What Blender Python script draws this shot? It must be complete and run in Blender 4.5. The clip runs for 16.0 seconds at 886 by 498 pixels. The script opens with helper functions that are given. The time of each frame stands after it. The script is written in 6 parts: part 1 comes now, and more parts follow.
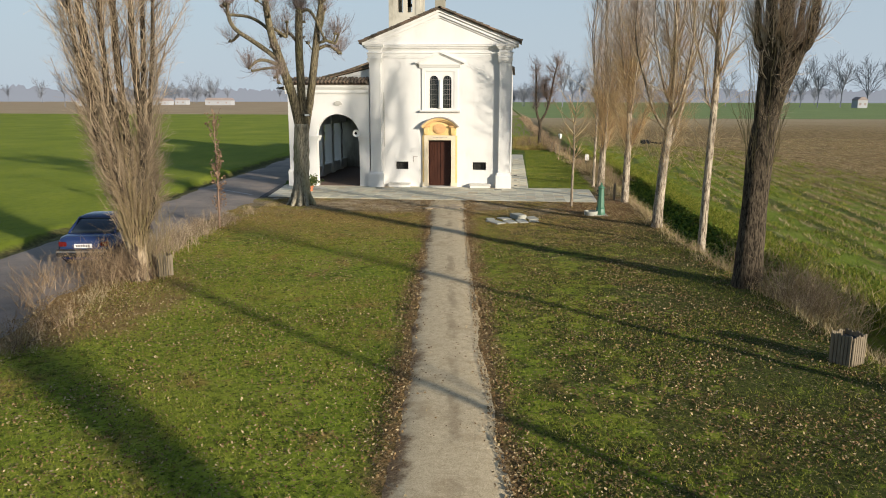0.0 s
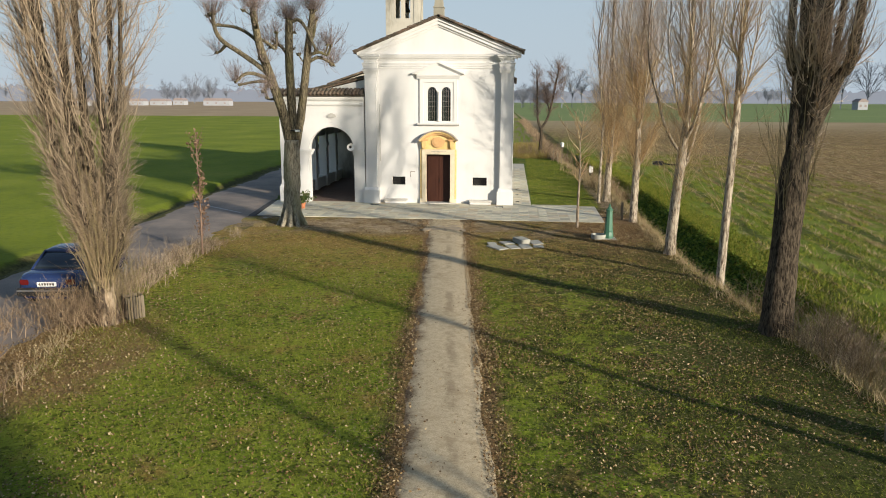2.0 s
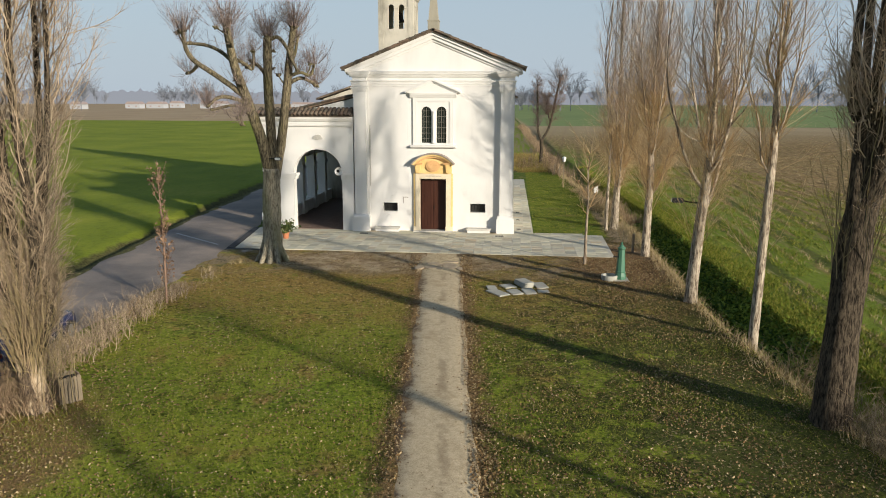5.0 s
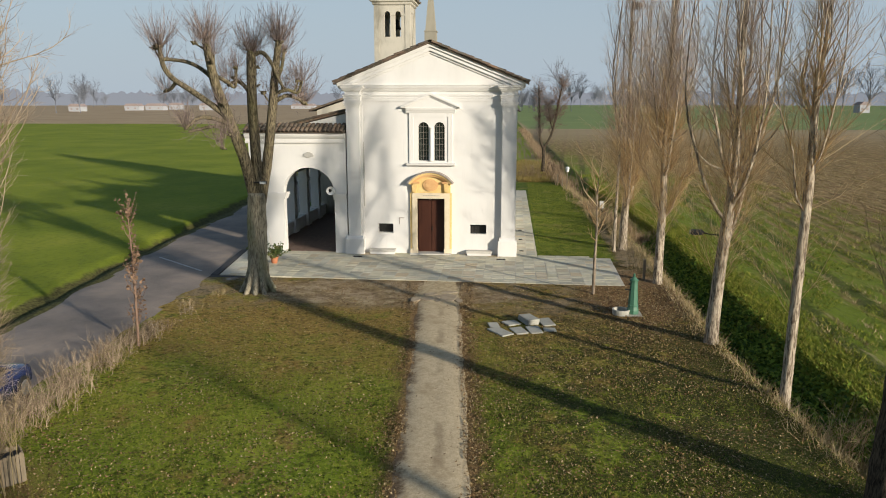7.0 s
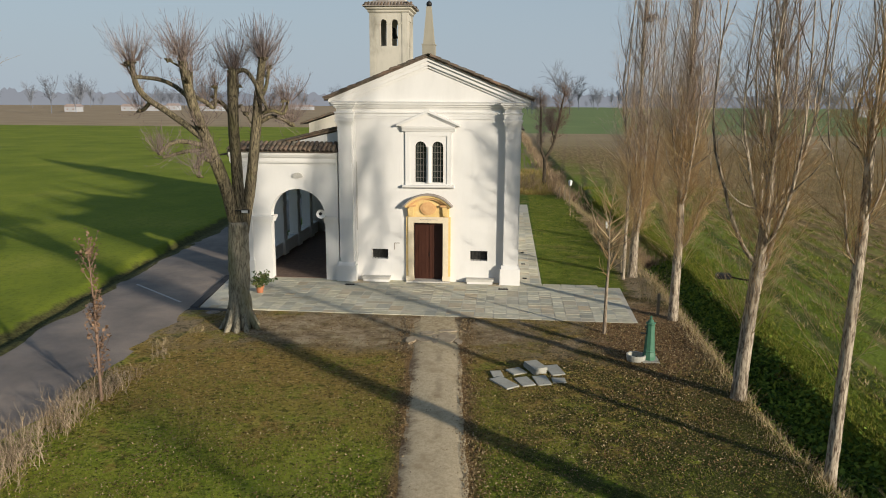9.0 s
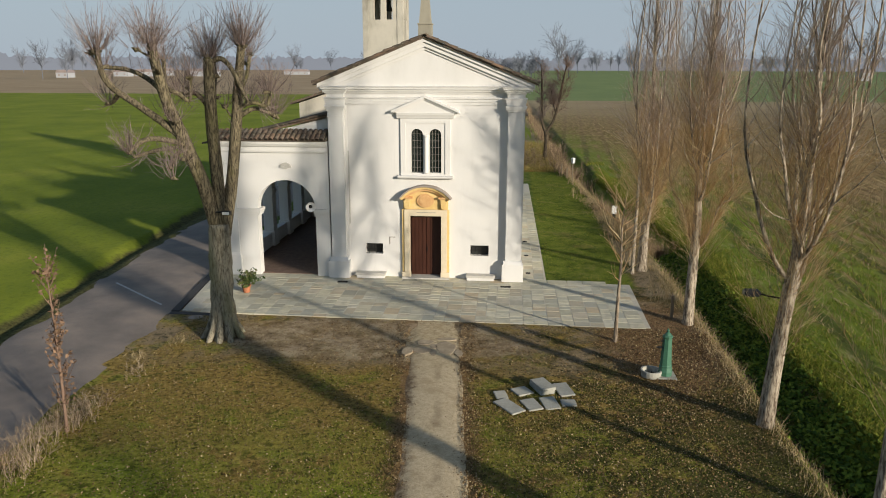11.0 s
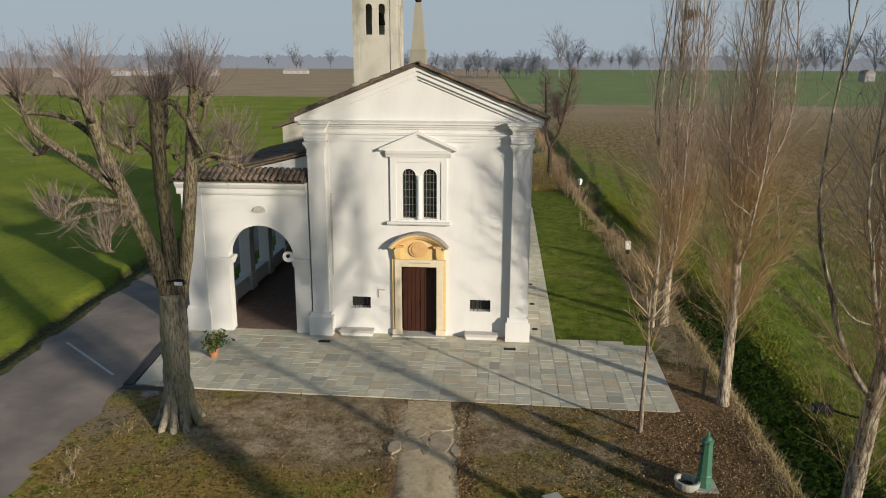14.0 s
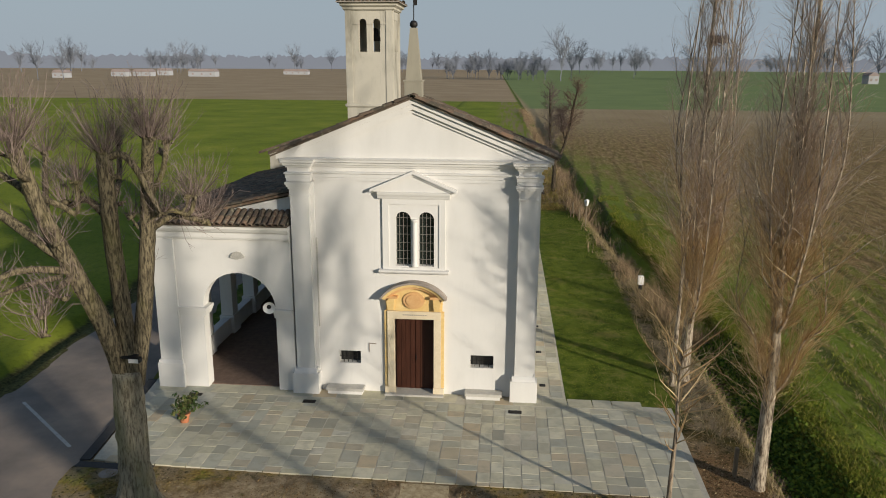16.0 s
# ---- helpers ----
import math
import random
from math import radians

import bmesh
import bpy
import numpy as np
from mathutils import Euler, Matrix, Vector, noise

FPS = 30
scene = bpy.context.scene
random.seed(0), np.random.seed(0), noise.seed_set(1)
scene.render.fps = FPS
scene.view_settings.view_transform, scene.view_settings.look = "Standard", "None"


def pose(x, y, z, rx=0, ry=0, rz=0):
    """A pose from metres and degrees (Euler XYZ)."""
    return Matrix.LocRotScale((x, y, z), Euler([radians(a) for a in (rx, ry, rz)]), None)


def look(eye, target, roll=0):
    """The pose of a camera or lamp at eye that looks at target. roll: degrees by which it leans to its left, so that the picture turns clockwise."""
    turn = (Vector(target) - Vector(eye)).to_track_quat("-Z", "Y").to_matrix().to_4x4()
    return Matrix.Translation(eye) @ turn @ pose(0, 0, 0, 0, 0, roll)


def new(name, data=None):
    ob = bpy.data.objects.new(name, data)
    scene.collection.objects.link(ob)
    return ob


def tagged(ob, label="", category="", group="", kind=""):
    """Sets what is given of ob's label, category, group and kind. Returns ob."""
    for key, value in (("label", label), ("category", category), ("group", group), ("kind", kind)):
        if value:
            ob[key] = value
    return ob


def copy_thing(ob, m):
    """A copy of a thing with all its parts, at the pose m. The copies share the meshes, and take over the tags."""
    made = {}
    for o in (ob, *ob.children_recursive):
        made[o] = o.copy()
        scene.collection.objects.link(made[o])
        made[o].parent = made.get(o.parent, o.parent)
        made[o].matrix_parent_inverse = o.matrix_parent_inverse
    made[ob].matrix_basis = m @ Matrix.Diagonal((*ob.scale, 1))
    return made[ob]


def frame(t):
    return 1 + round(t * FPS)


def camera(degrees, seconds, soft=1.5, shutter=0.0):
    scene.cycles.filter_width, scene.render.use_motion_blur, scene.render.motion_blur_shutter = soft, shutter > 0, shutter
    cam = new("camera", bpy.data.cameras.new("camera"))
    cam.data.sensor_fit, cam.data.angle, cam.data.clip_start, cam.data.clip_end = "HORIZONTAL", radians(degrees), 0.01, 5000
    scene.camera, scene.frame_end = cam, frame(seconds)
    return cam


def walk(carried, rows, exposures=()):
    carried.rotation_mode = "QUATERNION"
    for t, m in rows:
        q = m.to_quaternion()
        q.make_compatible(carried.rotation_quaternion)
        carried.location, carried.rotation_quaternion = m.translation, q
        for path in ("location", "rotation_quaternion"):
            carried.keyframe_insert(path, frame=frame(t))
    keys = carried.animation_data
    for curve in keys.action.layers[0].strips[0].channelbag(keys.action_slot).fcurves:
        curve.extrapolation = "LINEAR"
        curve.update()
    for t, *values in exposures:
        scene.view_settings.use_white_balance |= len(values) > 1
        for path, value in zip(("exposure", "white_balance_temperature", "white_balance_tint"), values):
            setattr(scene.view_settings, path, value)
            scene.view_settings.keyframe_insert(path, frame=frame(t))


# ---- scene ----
cam = camera(61.8, 16.0, 1.0)
PATH = [
    (0, (4.201, -41.717, 4.811), (4.013, -39.765, 4.415), 0.1),
    (0.5, (4.177, -41.246, 4.971), (3.988, -39.295, 4.574), 0.1),
    (1, (4.125, -40.772, 5.118), (3.938, -38.82, 4.721), 0.1),
    (1.5, (4.063, -40.258, 5.271), (3.878, -38.306, 4.875), 0.1),
    (2, (4.024, -39.687, 5.46), (3.839, -37.735, 5.064), 0.2),
    (2.5, (3.997, -39.227, 5.603), (3.814, -37.276, 5.206), 0.2),
    (3, (3.972, -38.722, 5.764), (3.789, -36.77, 5.368), 0.2),
    (3.5, (3.959, -38.19, 5.914), (3.776, -36.238, 5.519), 0.2),
    (4, (3.928, -37.655, 6.049), (3.747, -35.703, 5.656), 0.2),
    (6.5, (3.785, -34.812, 6.865), (3.604, -32.859, 6.474), 0.1),
    (7, (3.757, -34.274, 7.037), (3.575, -32.321, 6.646), 0.0),
    (7.5, (3.717, -33.65, 7.252), (3.536, -31.697, 6.859), 0.1),
    (8, (3.625, -33.0, 7.434), (3.446, -31.047, 7.043), 0.2),
    (8.5, (3.532, -32.423, 7.585), (3.356, -30.47, 7.195), 0.3),
    (9, (3.498, -31.85, 7.742), (3.323, -29.896, 7.354), 0.3),
    (9.2, (3.472, -31.59, 7.796), (3.298, -29.635, 7.41), 0.3),
    (11.3, (3.266, -29.306, 8.626), (3.099, -27.373, 8.14), 0.1),
    (11.5, (3.259, -29.028, 8.657), (3.092, -27.095, 8.172), 0.1),
    (12, (3.22, -28.38, 8.799), (3.053, -26.446, 8.315), 0.2),
    (12.5, (3.186, -27.688, 8.997), (3.02, -25.754, 8.512), 0.2),
    (13, (3.162, -27.02, 9.23), (2.996, -25.087, 8.745), 0.2),
    (13.5, (3.122, -26.361, 9.448), (2.955, -24.428, 8.963), 0.2),
    (14, (3.081, -25.644, 9.673), (2.914, -23.711, 9.188), 0.2),
    (14.5, (3.042, -24.901, 9.908), (2.874, -22.968, 9.423), 0.2),
    (15, (3.007, -24.206, 10.157), (2.839, -22.273, 9.67), 0.2),
    (15.5, (2.954, -23.472, 10.398), (2.786, -21.539, 9.912), 0.3),
    (16, (2.908, -22.698, 10.62), (2.739, -20.765, 10.135), 0.3),
]
walk(cam, [(t, look(eye, target, roll)) for t, eye, target, roll in PATH], exposures=[(0, 0.61), (4, 0.56), (7.5, 0.39), (9.2, 0.29), (12.5, 0.27), (16, 0.05)])

# ---- light ----
SUN_WAY = Vector((-0.760 * 0.972, 0.650 * 0.972, -0.233))
world = bpy.data.worlds.new("sky")
scene.world = world
world.use_nodes = True
wt = world.node_tree
sky = wt.nodes.new("ShaderNodeTexSky")
sky.sky_type = "NISHITA"
sky.sun_disc = False
sky.sun_elevation, sky.sun_rotation = radians(13.5), radians(130.5)
sky.altitude, sky.air_density, sky.dust_density, sky.ozone_density = 50, 1.2, 0.6, 3.0
haze = wt.nodes.new("ShaderNodeMix")
haze.data_type = "RGBA"
haze.inputs[7].default_value = (3.5, 4.18, 4.9, 1)
sky_way = wt.nodes.new("ShaderNodeTexCoord")
sky_xyz = wt.nodes.new("ShaderNodeSeparateXYZ")
sky_ramp = wt.nodes.new("ShaderNodeMapRange")
sky_ramp.interpolation_type = "SMOOTHSTEP"
for i, v in enumerate((0.0, 0.5, 0.94, 0.15)):
    sky_ramp.inputs[i + 1].default_value = v
wt.links.new(sky_way.outputs["Generated"], sky_xyz.inputs[0])
wt.links.new(sky_xyz.outputs[2], sky_ramp.inputs[0])
wt.links.new(sky_ramp.outputs[0], haze.inputs[0])
wt.nodes["Background"].inputs["Strength"].default_value = 0.09
wt.links.new(sky.outputs[0], haze.inputs[6])
wt.links.new(haze.outputs[2], wt.nodes["Background"].inputs["Color"])
sun_data = bpy.data.lights.new("sun", "SUN")
sun_data.energy, sun_data.angle, sun_data.color = 4.6, radians(1.2), (1.0, 0.90, 0.75)
sun = new("sun", sun_data)
sun.matrix_world = Matrix.Translation((60, -50, 40)) @ SUN_WAY.to_track_quat("-Z", "Y").to_matrix().to_4x4()


# ---- materials ----
class Nodes:
    """A small hand for wiring a material."""

    def __init__(self, name, rough=0.9, spec=0.3):
        self.mat = bpy.data.materials.new(name)
        self.mat.use_nodes = True
        self.t = self.mat.node_tree
        self.b = self.t.nodes["Principled BSDF"]
        self.b.inputs["Roughness"].default_value = rough
        self.b.inputs["Specular IOR Level"].default_value = spec
        self.geo = self.t.nodes.new("ShaderNodeNewGeometry")
        self.tc = self.t.nodes.new("ShaderNodeTexCoord")
        self.info = self.t.nodes.new("ShaderNodeObjectInfo")

    def link(self, a, b):
        self.t.links.new(a, b)

    def put(self, socket, v):
        if isinstance(v, bpy.types.NodeSocket):
            self.link(v, socket)
        elif isinstance(v, tuple) and len(v) == 3 and socket.type == "RGBA":
            socket.default_value = (*v, 1)
        else:
            socket.default_value = v

    def scaled(self, sx, sy, sz, src=None):
        n = self.t.nodes.new("ShaderNodeVectorMath")
        n.operation = "MULTIPLY"
        self.link(src or self.geo.outputs["Position"], n.inputs[0])
        n.inputs[1].default_value = (sx, sy, sz)
        return n.outputs[0]

    def noise(self, scale, detail=4, rough=0.55, vec=None, dist=0.0):
        n = self.t.nodes.new("ShaderNodeTexNoise")
        n.inputs["Scale"].default_value, n.inputs["Detail"].default_value = scale, detail
        n.inputs["Roughness"].default_value, n.inputs["Distortion"].default_value = rough, dist
        self.link(vec or self.geo.outputs["Position"], n.inputs["Vector"])
        return n.outputs["Fac"]

    def ramp(self, fac, *stops):
        n = self.t.nodes.new("ShaderNodeValToRGB")
        e = n.color_ramp.elements
        while len(e) < len(stops):
            e.new(0.5)
        for el, (p, c) in zip(e, stops):
            el.position = p
            el.color = (*c, 1) if isinstance(c, tuple) else (c, c, c, 1)
        self.link(fac, n.inputs[0])
        return n.outputs[0]

    def mix(self, f, a, b):
        n = self.t.nodes.new("ShaderNodeMix")
        n.data_type = "RGBA"
        self.put(n.inputs[0], f)
        self.put(n.inputs[6], a)
        self.put(n.inputs[7], b)
        return n.outputs[2]

    def math(self, op, a, b=0.0, c=0.0):
        n = self.t.nodes.new("ShaderNodeMath")
        n.operation = op
        for i, v in enumerate((a, b, c)):
            self.put(n.inputs[i], v)
        return n.outputs[0]

    def step(self, v, lo, hi):
        n = self.t.nodes.new("ShaderNodeMapRange")
        n.interpolation_type = "SMOOTHSTEP"
        self.put(n.inputs[0], v)
        n.inputs[1].default_value, n.inputs[2].default_value = lo, hi
        return n.outputs[0]

    def xyz(self):
        n = self.t.nodes.new("ShaderNodeSeparateXYZ")
        self.link(self.geo.outputs["Position"], n.inputs[0])
        return n.outputs

    def bump(self, h, strength=0.3, dist=0.02):
        n = self.t.nodes.new("ShaderNodeBump")
        n.inputs["Strength"].default_value, n.inputs["Distance"].default_value = strength, dist
        self.link(h, n.inputs["Height"])
        self.link(n.outputs[0], self.b.inputs["Normal"])

    def colour(self, c):
        self.put(self.b.inputs["Base Color"], c)
        return self.mat


def plain(name, a, b, scale=6.0, rough=0.85, bump=0.2, dist=0.01, spec=0.3, metal=0.0, stretch=(1, 1, 1)):
    """Two tones of one surface, mixed by a coarse and a fine noise."""
    n = Nodes(name, rough, spec)
    v = n.scaled(*stretch)
    f = n.math("MULTIPLY_ADD", n.noise(scale * 6, 4, 0.6, v), 0.45, n.math("MULTIPLY", n.noise(scale, 4, 0.6, v), 0.55))
    n.b.inputs["Metallic"].default_value = metal
    if bump:
        n.bump(n.noise(scale * 8, 5, 0.6, v), bump, dist)
    return n.colour(n.ramp(f, (0.32, a), (0.68, b)))


def island(name, *cols, rough=0.9, spec=0.2):
    """Small pieces, each with a tone of its own."""
    n = Nodes(name, rough, spec)
    k = len(cols)
    stops = [((i + 0.5) / k, c) for i, c in enumerate(cols)]
    c = n.ramp(n.geo.outputs["Random Per Island"], *stops)
    return n.colour(c)


def plaster(name, base, stain, amount=0.5):
    n = Nodes(name, 0.9, 0.15)
    big = n.noise(0.55, 5, 0.6, n.scaled(1, 1, 0.45))
    fine = n.noise(9, 5, 0.6)
    drip = n.noise(2.2, 4, 0.7, n.scaled(2.0, 2.0, 0.16))
    f = n.math("MULTIPLY", n.step(big, 0.42, 0.78), amount)
    c = n.mix(f, base, stain)
    c = n.mix(n.math("MULTIPLY", n.step(drip, 0.55, 0.8), amount * 0.6), c, stain)
    c = n.mix(n.math("MULTIPLY", fine, 0.12), c, stain)
    n.bump(fine, 0.12, 0.006)
    return n.colour(c)


def paving(name):
    n = Nodes(name, 0.75, 0.35)
    r = n.math("FRACT", n.math("ADD", n.info.outputs["Random"], n.geo.outputs["Random Per Island"]))
    c = n.ramp(r, (0.0, (0.27, 0.27, 0.22)), (0.14, (0.56, 0.52, 0.38)), (0.3, (0.44, 0.44, 0.36)), (0.45, (0.62, 0.58, 0.44)), (0.6, (0.50, 0.47, 0.33)), (0.74, (0.36, 0.365, 0.31)), (0.88, (0.48, 0.385, 0.25)), (1.0, (0.54, 0.53, 0.45)))
    f = n.noise(2.5, 5, 0.65)
    c = n.mix(n.math("MULTIPLY", n.step(f, 0.42, 0.68), 0.5), c, (0.28, 0.27, 0.21))
    c = n.mix(n.math("MULTIPLY", n.step(n.noise(0.7, 5, 0.65), 0.5, 0.68), 0.3), c, (0.34, 0.30, 0.20))
    c = n.mix(n.math("MULTIPLY", n.noise(30, 4), 0.2), c, (0.52, 0.49, 0.42))
    n.bump(n.noise(22, 5), 0.25, 0.008)
    return n.colour(c)


def bark(name, light, dark, scale=1.0, moss=None, patch=0.5):
    n = Nodes(name, 0.92, 0.15)
    v = n.scaled(5 * scale, 5 * scale, 0.9 * scale)
    f = n.noise(2.4, 6, 0.7, v, 0.4)
    c = n.mix(n.step(f, patch - 0.12, patch + 0.12), dark, light)
    g = n.noise(1.3, 4, 0.6)
    c = n.mix(n.math("MULTIPLY", n.step(g, 0.5, 0.75), 0.45), c, dark)
    if moss:
        c = n.mix(n.math("MULTIPLY", n.step(n.noise(0.9, 4, 0.6, n.scaled(1, 1, 0.4)), 0.5, 0.72), 0.6), c, moss)
    n.bump(f, 0.8, 0.04)
    return n.colour(c)


def peeling_bark():
    """Dark bark that has come off in pale patches about the foot."""
    n = Nodes("peeling_poplar_bark", 0.9, 0.15)
    x, y, z = n.xyz()
    f = n.noise(2.4, 6, 0.7, n.scaled(8, 8, 1.4), 0.4)
    c = n.mix(n.step(f, 0.4, 0.6), (0.035, 0.026, 0.02), (0.17, 0.125, 0.085))
    bare = n.noise(1.5, 4, 0.55, n.scaled(2.6, 2.6, 0.55))
    m = n.math("MULTIPLY", n.step(bare, 0.49, 0.54), n.step(z, 1.7, 1.2))
    c = n.mix(m, c, n.ramp(f, (0.3, (0.26, 0.185, 0.115)), (0.7, (0.50, 0.40, 0.275))))
    n.bump(f, 0.8, 0.04)
    return n.colour(c)


def ground_material():
    n = Nodes("meadow_and_fields", 0.95, 0.1)
    x, y, z = n.xyz()
    big, mid, fine, grain = n.noise(0.16, 4), n.noise(0.9, 5, 0.6), n.noise(7, 5, 0.65), n.noise(38, 4, 0.7)
    # the meadow before the church
    lawn = n.ramp(fine, (0.30, (0.07, 0.10, 0.010)), (0.5, (0.165, 0.22, 0.019)), (0.72, (0.28, 0.325, 0.04)))
    lawn = n.mix(n.math("MULTIPLY", n.step(n.noise(0.35, 4, 0.6), 0.42, 0.62), 0.55), lawn, (0.29, 0.31, 0.04))
    dry = n.ramp(fine, (0.3, (0.12, 0.072, 0.021)), (0.5, (0.275, 0.175, 0.05)), (0.7, (0.41, 0.285, 0.098)))
    near_church = n.step(n.math("ADD", y, n.math("MULTIPLY", mid, 5.0)), -16.0, -9.0)
    worn = n.math("ADD", n.step(n.noise(0.55, 6, 0.7), 0.53, 0.66), n.math("MULTIPLY", near_church, 1.0))
    worn = n.math("MULTIPLY", n.math("MINIMUM", worn, 1.0), n.math("SUBTRACT", 0.9, n.math("MULTIPLY", n.step(n.noise(0.8, 5, 0.7), 0.5, 0.62), 0.55)))
    lawn = n.mix(worn, lawn, dry)
    # right side: leaf litter, with the trees' shade put into its dark colour
    litter_shade = n.math("MULTIPLY", n.step(x, 1.2, 5.5), n.step(n.math("ADD", n.noise(2.0, 5, 0.7), n.math("MULTIPLY", n.step(x, 5, 10), 0.12)), 0.40, 0.55))
    lawn = n.mix(n.math("MULTIPLY", litter_shade, 0.85), lawn, n.ramp(grain, (0.3, (0.020, 0.024, 0.008)), (0.7, (0.078, 0.080, 0.026))))
    # bare earth between path, paving and pump
    earth = n.ramp(grain, (0.3, (0.17, 0.125, 0.08)), (0.7, (0.33, 0.265, 0.18)))
    bare = n.math("MULTIPLY", n.step(n.math("ADD", y, n.math("MULTIPLY", mid, 5.0)), -7.6, -5.2), n.step(mid, 0.38, 0.56))
    lawn = n.mix(n.math("MULTIPLY", bare, 0.85), lawn, earth)
    # leaves and earth gathered along the path, and under the trees by the pump
    off = n.math("ABSOLUTE", n.math("SUBTRACT", x, n.math("MULTIPLY_ADD", y, -0.0905, 0.42)))
    off = n.math("ADD", off, n.math("MULTIPLY", n.noise(1.8, 5, 0.7), 1.1))
    brown_leaf = n.ramp(grain, (0.3, (0.06, 0.034, 0.018)), (0.5, (0.19, 0.112, 0.055)), (0.72, (0.38, 0.25, 0.135)))
    lawn = n.mix(n.math("MULTIPLY", n.step(off, 1.9, 1.35), 0.9), lawn, brown_leaf)
    px, py = n.math("SUBTRACT", x, 8.3), n.math("SUBTRACT", y, -6.5)
    pd = n.math("ADD", n.math("ADD", n.math("MULTIPLY", px, px), n.math("MULTIPLY", n.math("MULTIPLY", py, py), 0.22)), n.math("MULTIPLY", mid, 7.0))
    lawn = n.mix(n.math("MULTIPLY", n.step(pd, 9.0, 5.0), 0.92), lawn, brown_leaf)
    speck = n.math("MULTIPLY", n.step(n.noise(19, 2, 0.5), 0.60, 0.66), 0.6)
    lawn = n.mix(speck, lawn, n.ramp(n.noise(3, 3), (0.35, (0.17, 0.105, 0.055)), (0.65, (0.40, 0.31, 0.19))))
    # near-black specks paint the shade between grass tufts
    dark = n.math("MAXIMUM", n.step(n.noise(11, 3, 0.6), 0.55, 0.66), n.math("MULTIPLY", n.step(n.noise(3.2, 4, 0.65), 0.52, 0.68), 0.8))
    lawn = n.mix(n.math("MULTIPLY", dark, 0.8), lawn, (0.018, 0.024, 0.004))
    # trodden pale earth where the path meets the paving; leaves under the old poplar
    ex, ey = n.math("MULTIPLY", n.math("SUBTRACT", x, -1.3), 0.2), n.math("MULTIPLY", n.math("SUBTRACT", y, -7.3), 0.5)
    ed = n.math("ADD", n.math("ADD", n.math("MULTIPLY", ex, ex), n.math("MULTIPLY", ey, ey)), n.math("MULTIPLY", n.noise(0.6, 6, 0.72), 2.6))
    lawn = n.mix(n.math("MULTIPLY", n.step(ed, 2.6, 1.9), 0.85), lawn, n.ramp(n.noise(1.7, 7, 0.78), (0.36, (0.11, 0.075, 0.04)), (0.5, (0.29, 0.22, 0.135)), (0.66, (0.50, 0.41, 0.28))))
    qx, qy = n.math("ADD", x, 6.0), n.math("MULTIPLY", n.math("ADD", y, 25.0), 0.55)
    qd = n.math("ADD", n.math("ADD", n.math("MULTIPLY", qx, qx), n.math("MULTIPLY", qy, qy)), n.math("MULTIPLY", mid, 5.0))
    lawn = n.mix(n.math("MULTIPLY", n.step(qd, 8.0, 4.5), 0.9), lawn, n.ramp(grain, (0.3, (0.14, 0.075, 0.034)), (0.7, (0.40, 0.26, 0.125))))
    # the mown strip beside the church
    mown = n.ramp(n.noise(2.0, 6, 0.7), (0.3, (0.035, 0.06, 0.008)), (0.5, (0.085, 0.125, 0.014)), (0.7, (0.155, 0.18, 0.03)))
    mown = n.mix(n.math("MULTIPLY", n.step(n.noise(0.5, 5, 0.7), 0.52, 0.66), 0.6), mown, (0.20, 0.17, 0.06))
    lawn = n.mix(n.math("MULTIPLY", n.step(y, -0.9, -0.5), n.step(x, 8.7, 8.4)), lawn, mown)
    # winter wheat beyond the road
    wheat = n.ramp(n.noise(0.12, 5, 0.6), (0.3, (0.16, 0.205, 0.02)), (0.55, (0.245, 0.285, 0.03)), (0.75, (0.33, 0.34, 0.05)))
    rows = n.noise(1.0, 3, 0.5, n.scaled(3.2, 0.05, 1))
    wheat = n.mix(n.math("MULTIPLY", rows, 0.3), wheat, (0.07, 0.12, 0.02))
    wheat = n.mix(n.math("MULTIPLY", n.step(n.noise(4, 5, 0.7), 0.45, 0.7), 0.4), wheat, (0.05, 0.085, 0.012))
    # ploughed and stubble land; the far brown is paled to paint in haze
    brown = n.ramp(n.noise(0.05, 5, 0.6), (0.3, (0.34, 0.245, 0.145)), (0.7, (0.47, 0.36, 0.225)))
    brown = n.mix(n.math("MULTIPLY", n.noise(0.7, 5, 0.6), 0.4), brown, (0.28, 0.21, 0.14))
    w = n.math("ADD", n.math("MULTIPLY_ADD", y, -0.078, x), n.math("MULTIPLY", n.noise(0.3, 3), 0.35))
    line = n.math("SINE", n.math("MULTIPLY", w, 6.2832 / 0.8))
    streak = n.noise(1.0, 5, 0.65, n.scaled(1.6, 0.18, 1))
    # dark stripes paint the shadow in the furrows on the flat field
    furrow_shade = n.step(n.math("ADD", n.math("SINE", n.math("MULTIPLY", w, 6.2832 / 2.4)), n.math("MULTIPLY", n.noise(1.6, 5, 0.7), 1.6)), 1.35, 1.75)
    stub = n.mix(n.step(n.math("ADD", n.math("ADD", n.math("MULTIPLY", line, 0.06), streak), n.math("MULTIPLY", n.step(x, 24.0, 14.0), -0.12)), 0.40, 0.64), (0.155, 0.21, 0.02), (0.26, 0.17, 0.078))
    stub = n.mix(n.math("MULTIPLY", n.step(n.noise(0.22, 5, 0.6), 0.5, 0.66), 0.6), stub, (0.19, 0.25, 0.028))
    stub = n.mix(n.math("MULTIPLY", n.step(n.noise(1.0, 6, 0.75, n.scaled(3.2, 1.1, 1)), 0.50, 0.66), 0.6), stub, (0.06, 0.075, 0.014))
    stub = n.mix(n.math("MULTIPLY", furrow_shade, 0.7), stub, (0.045, 0.055, 0.014))
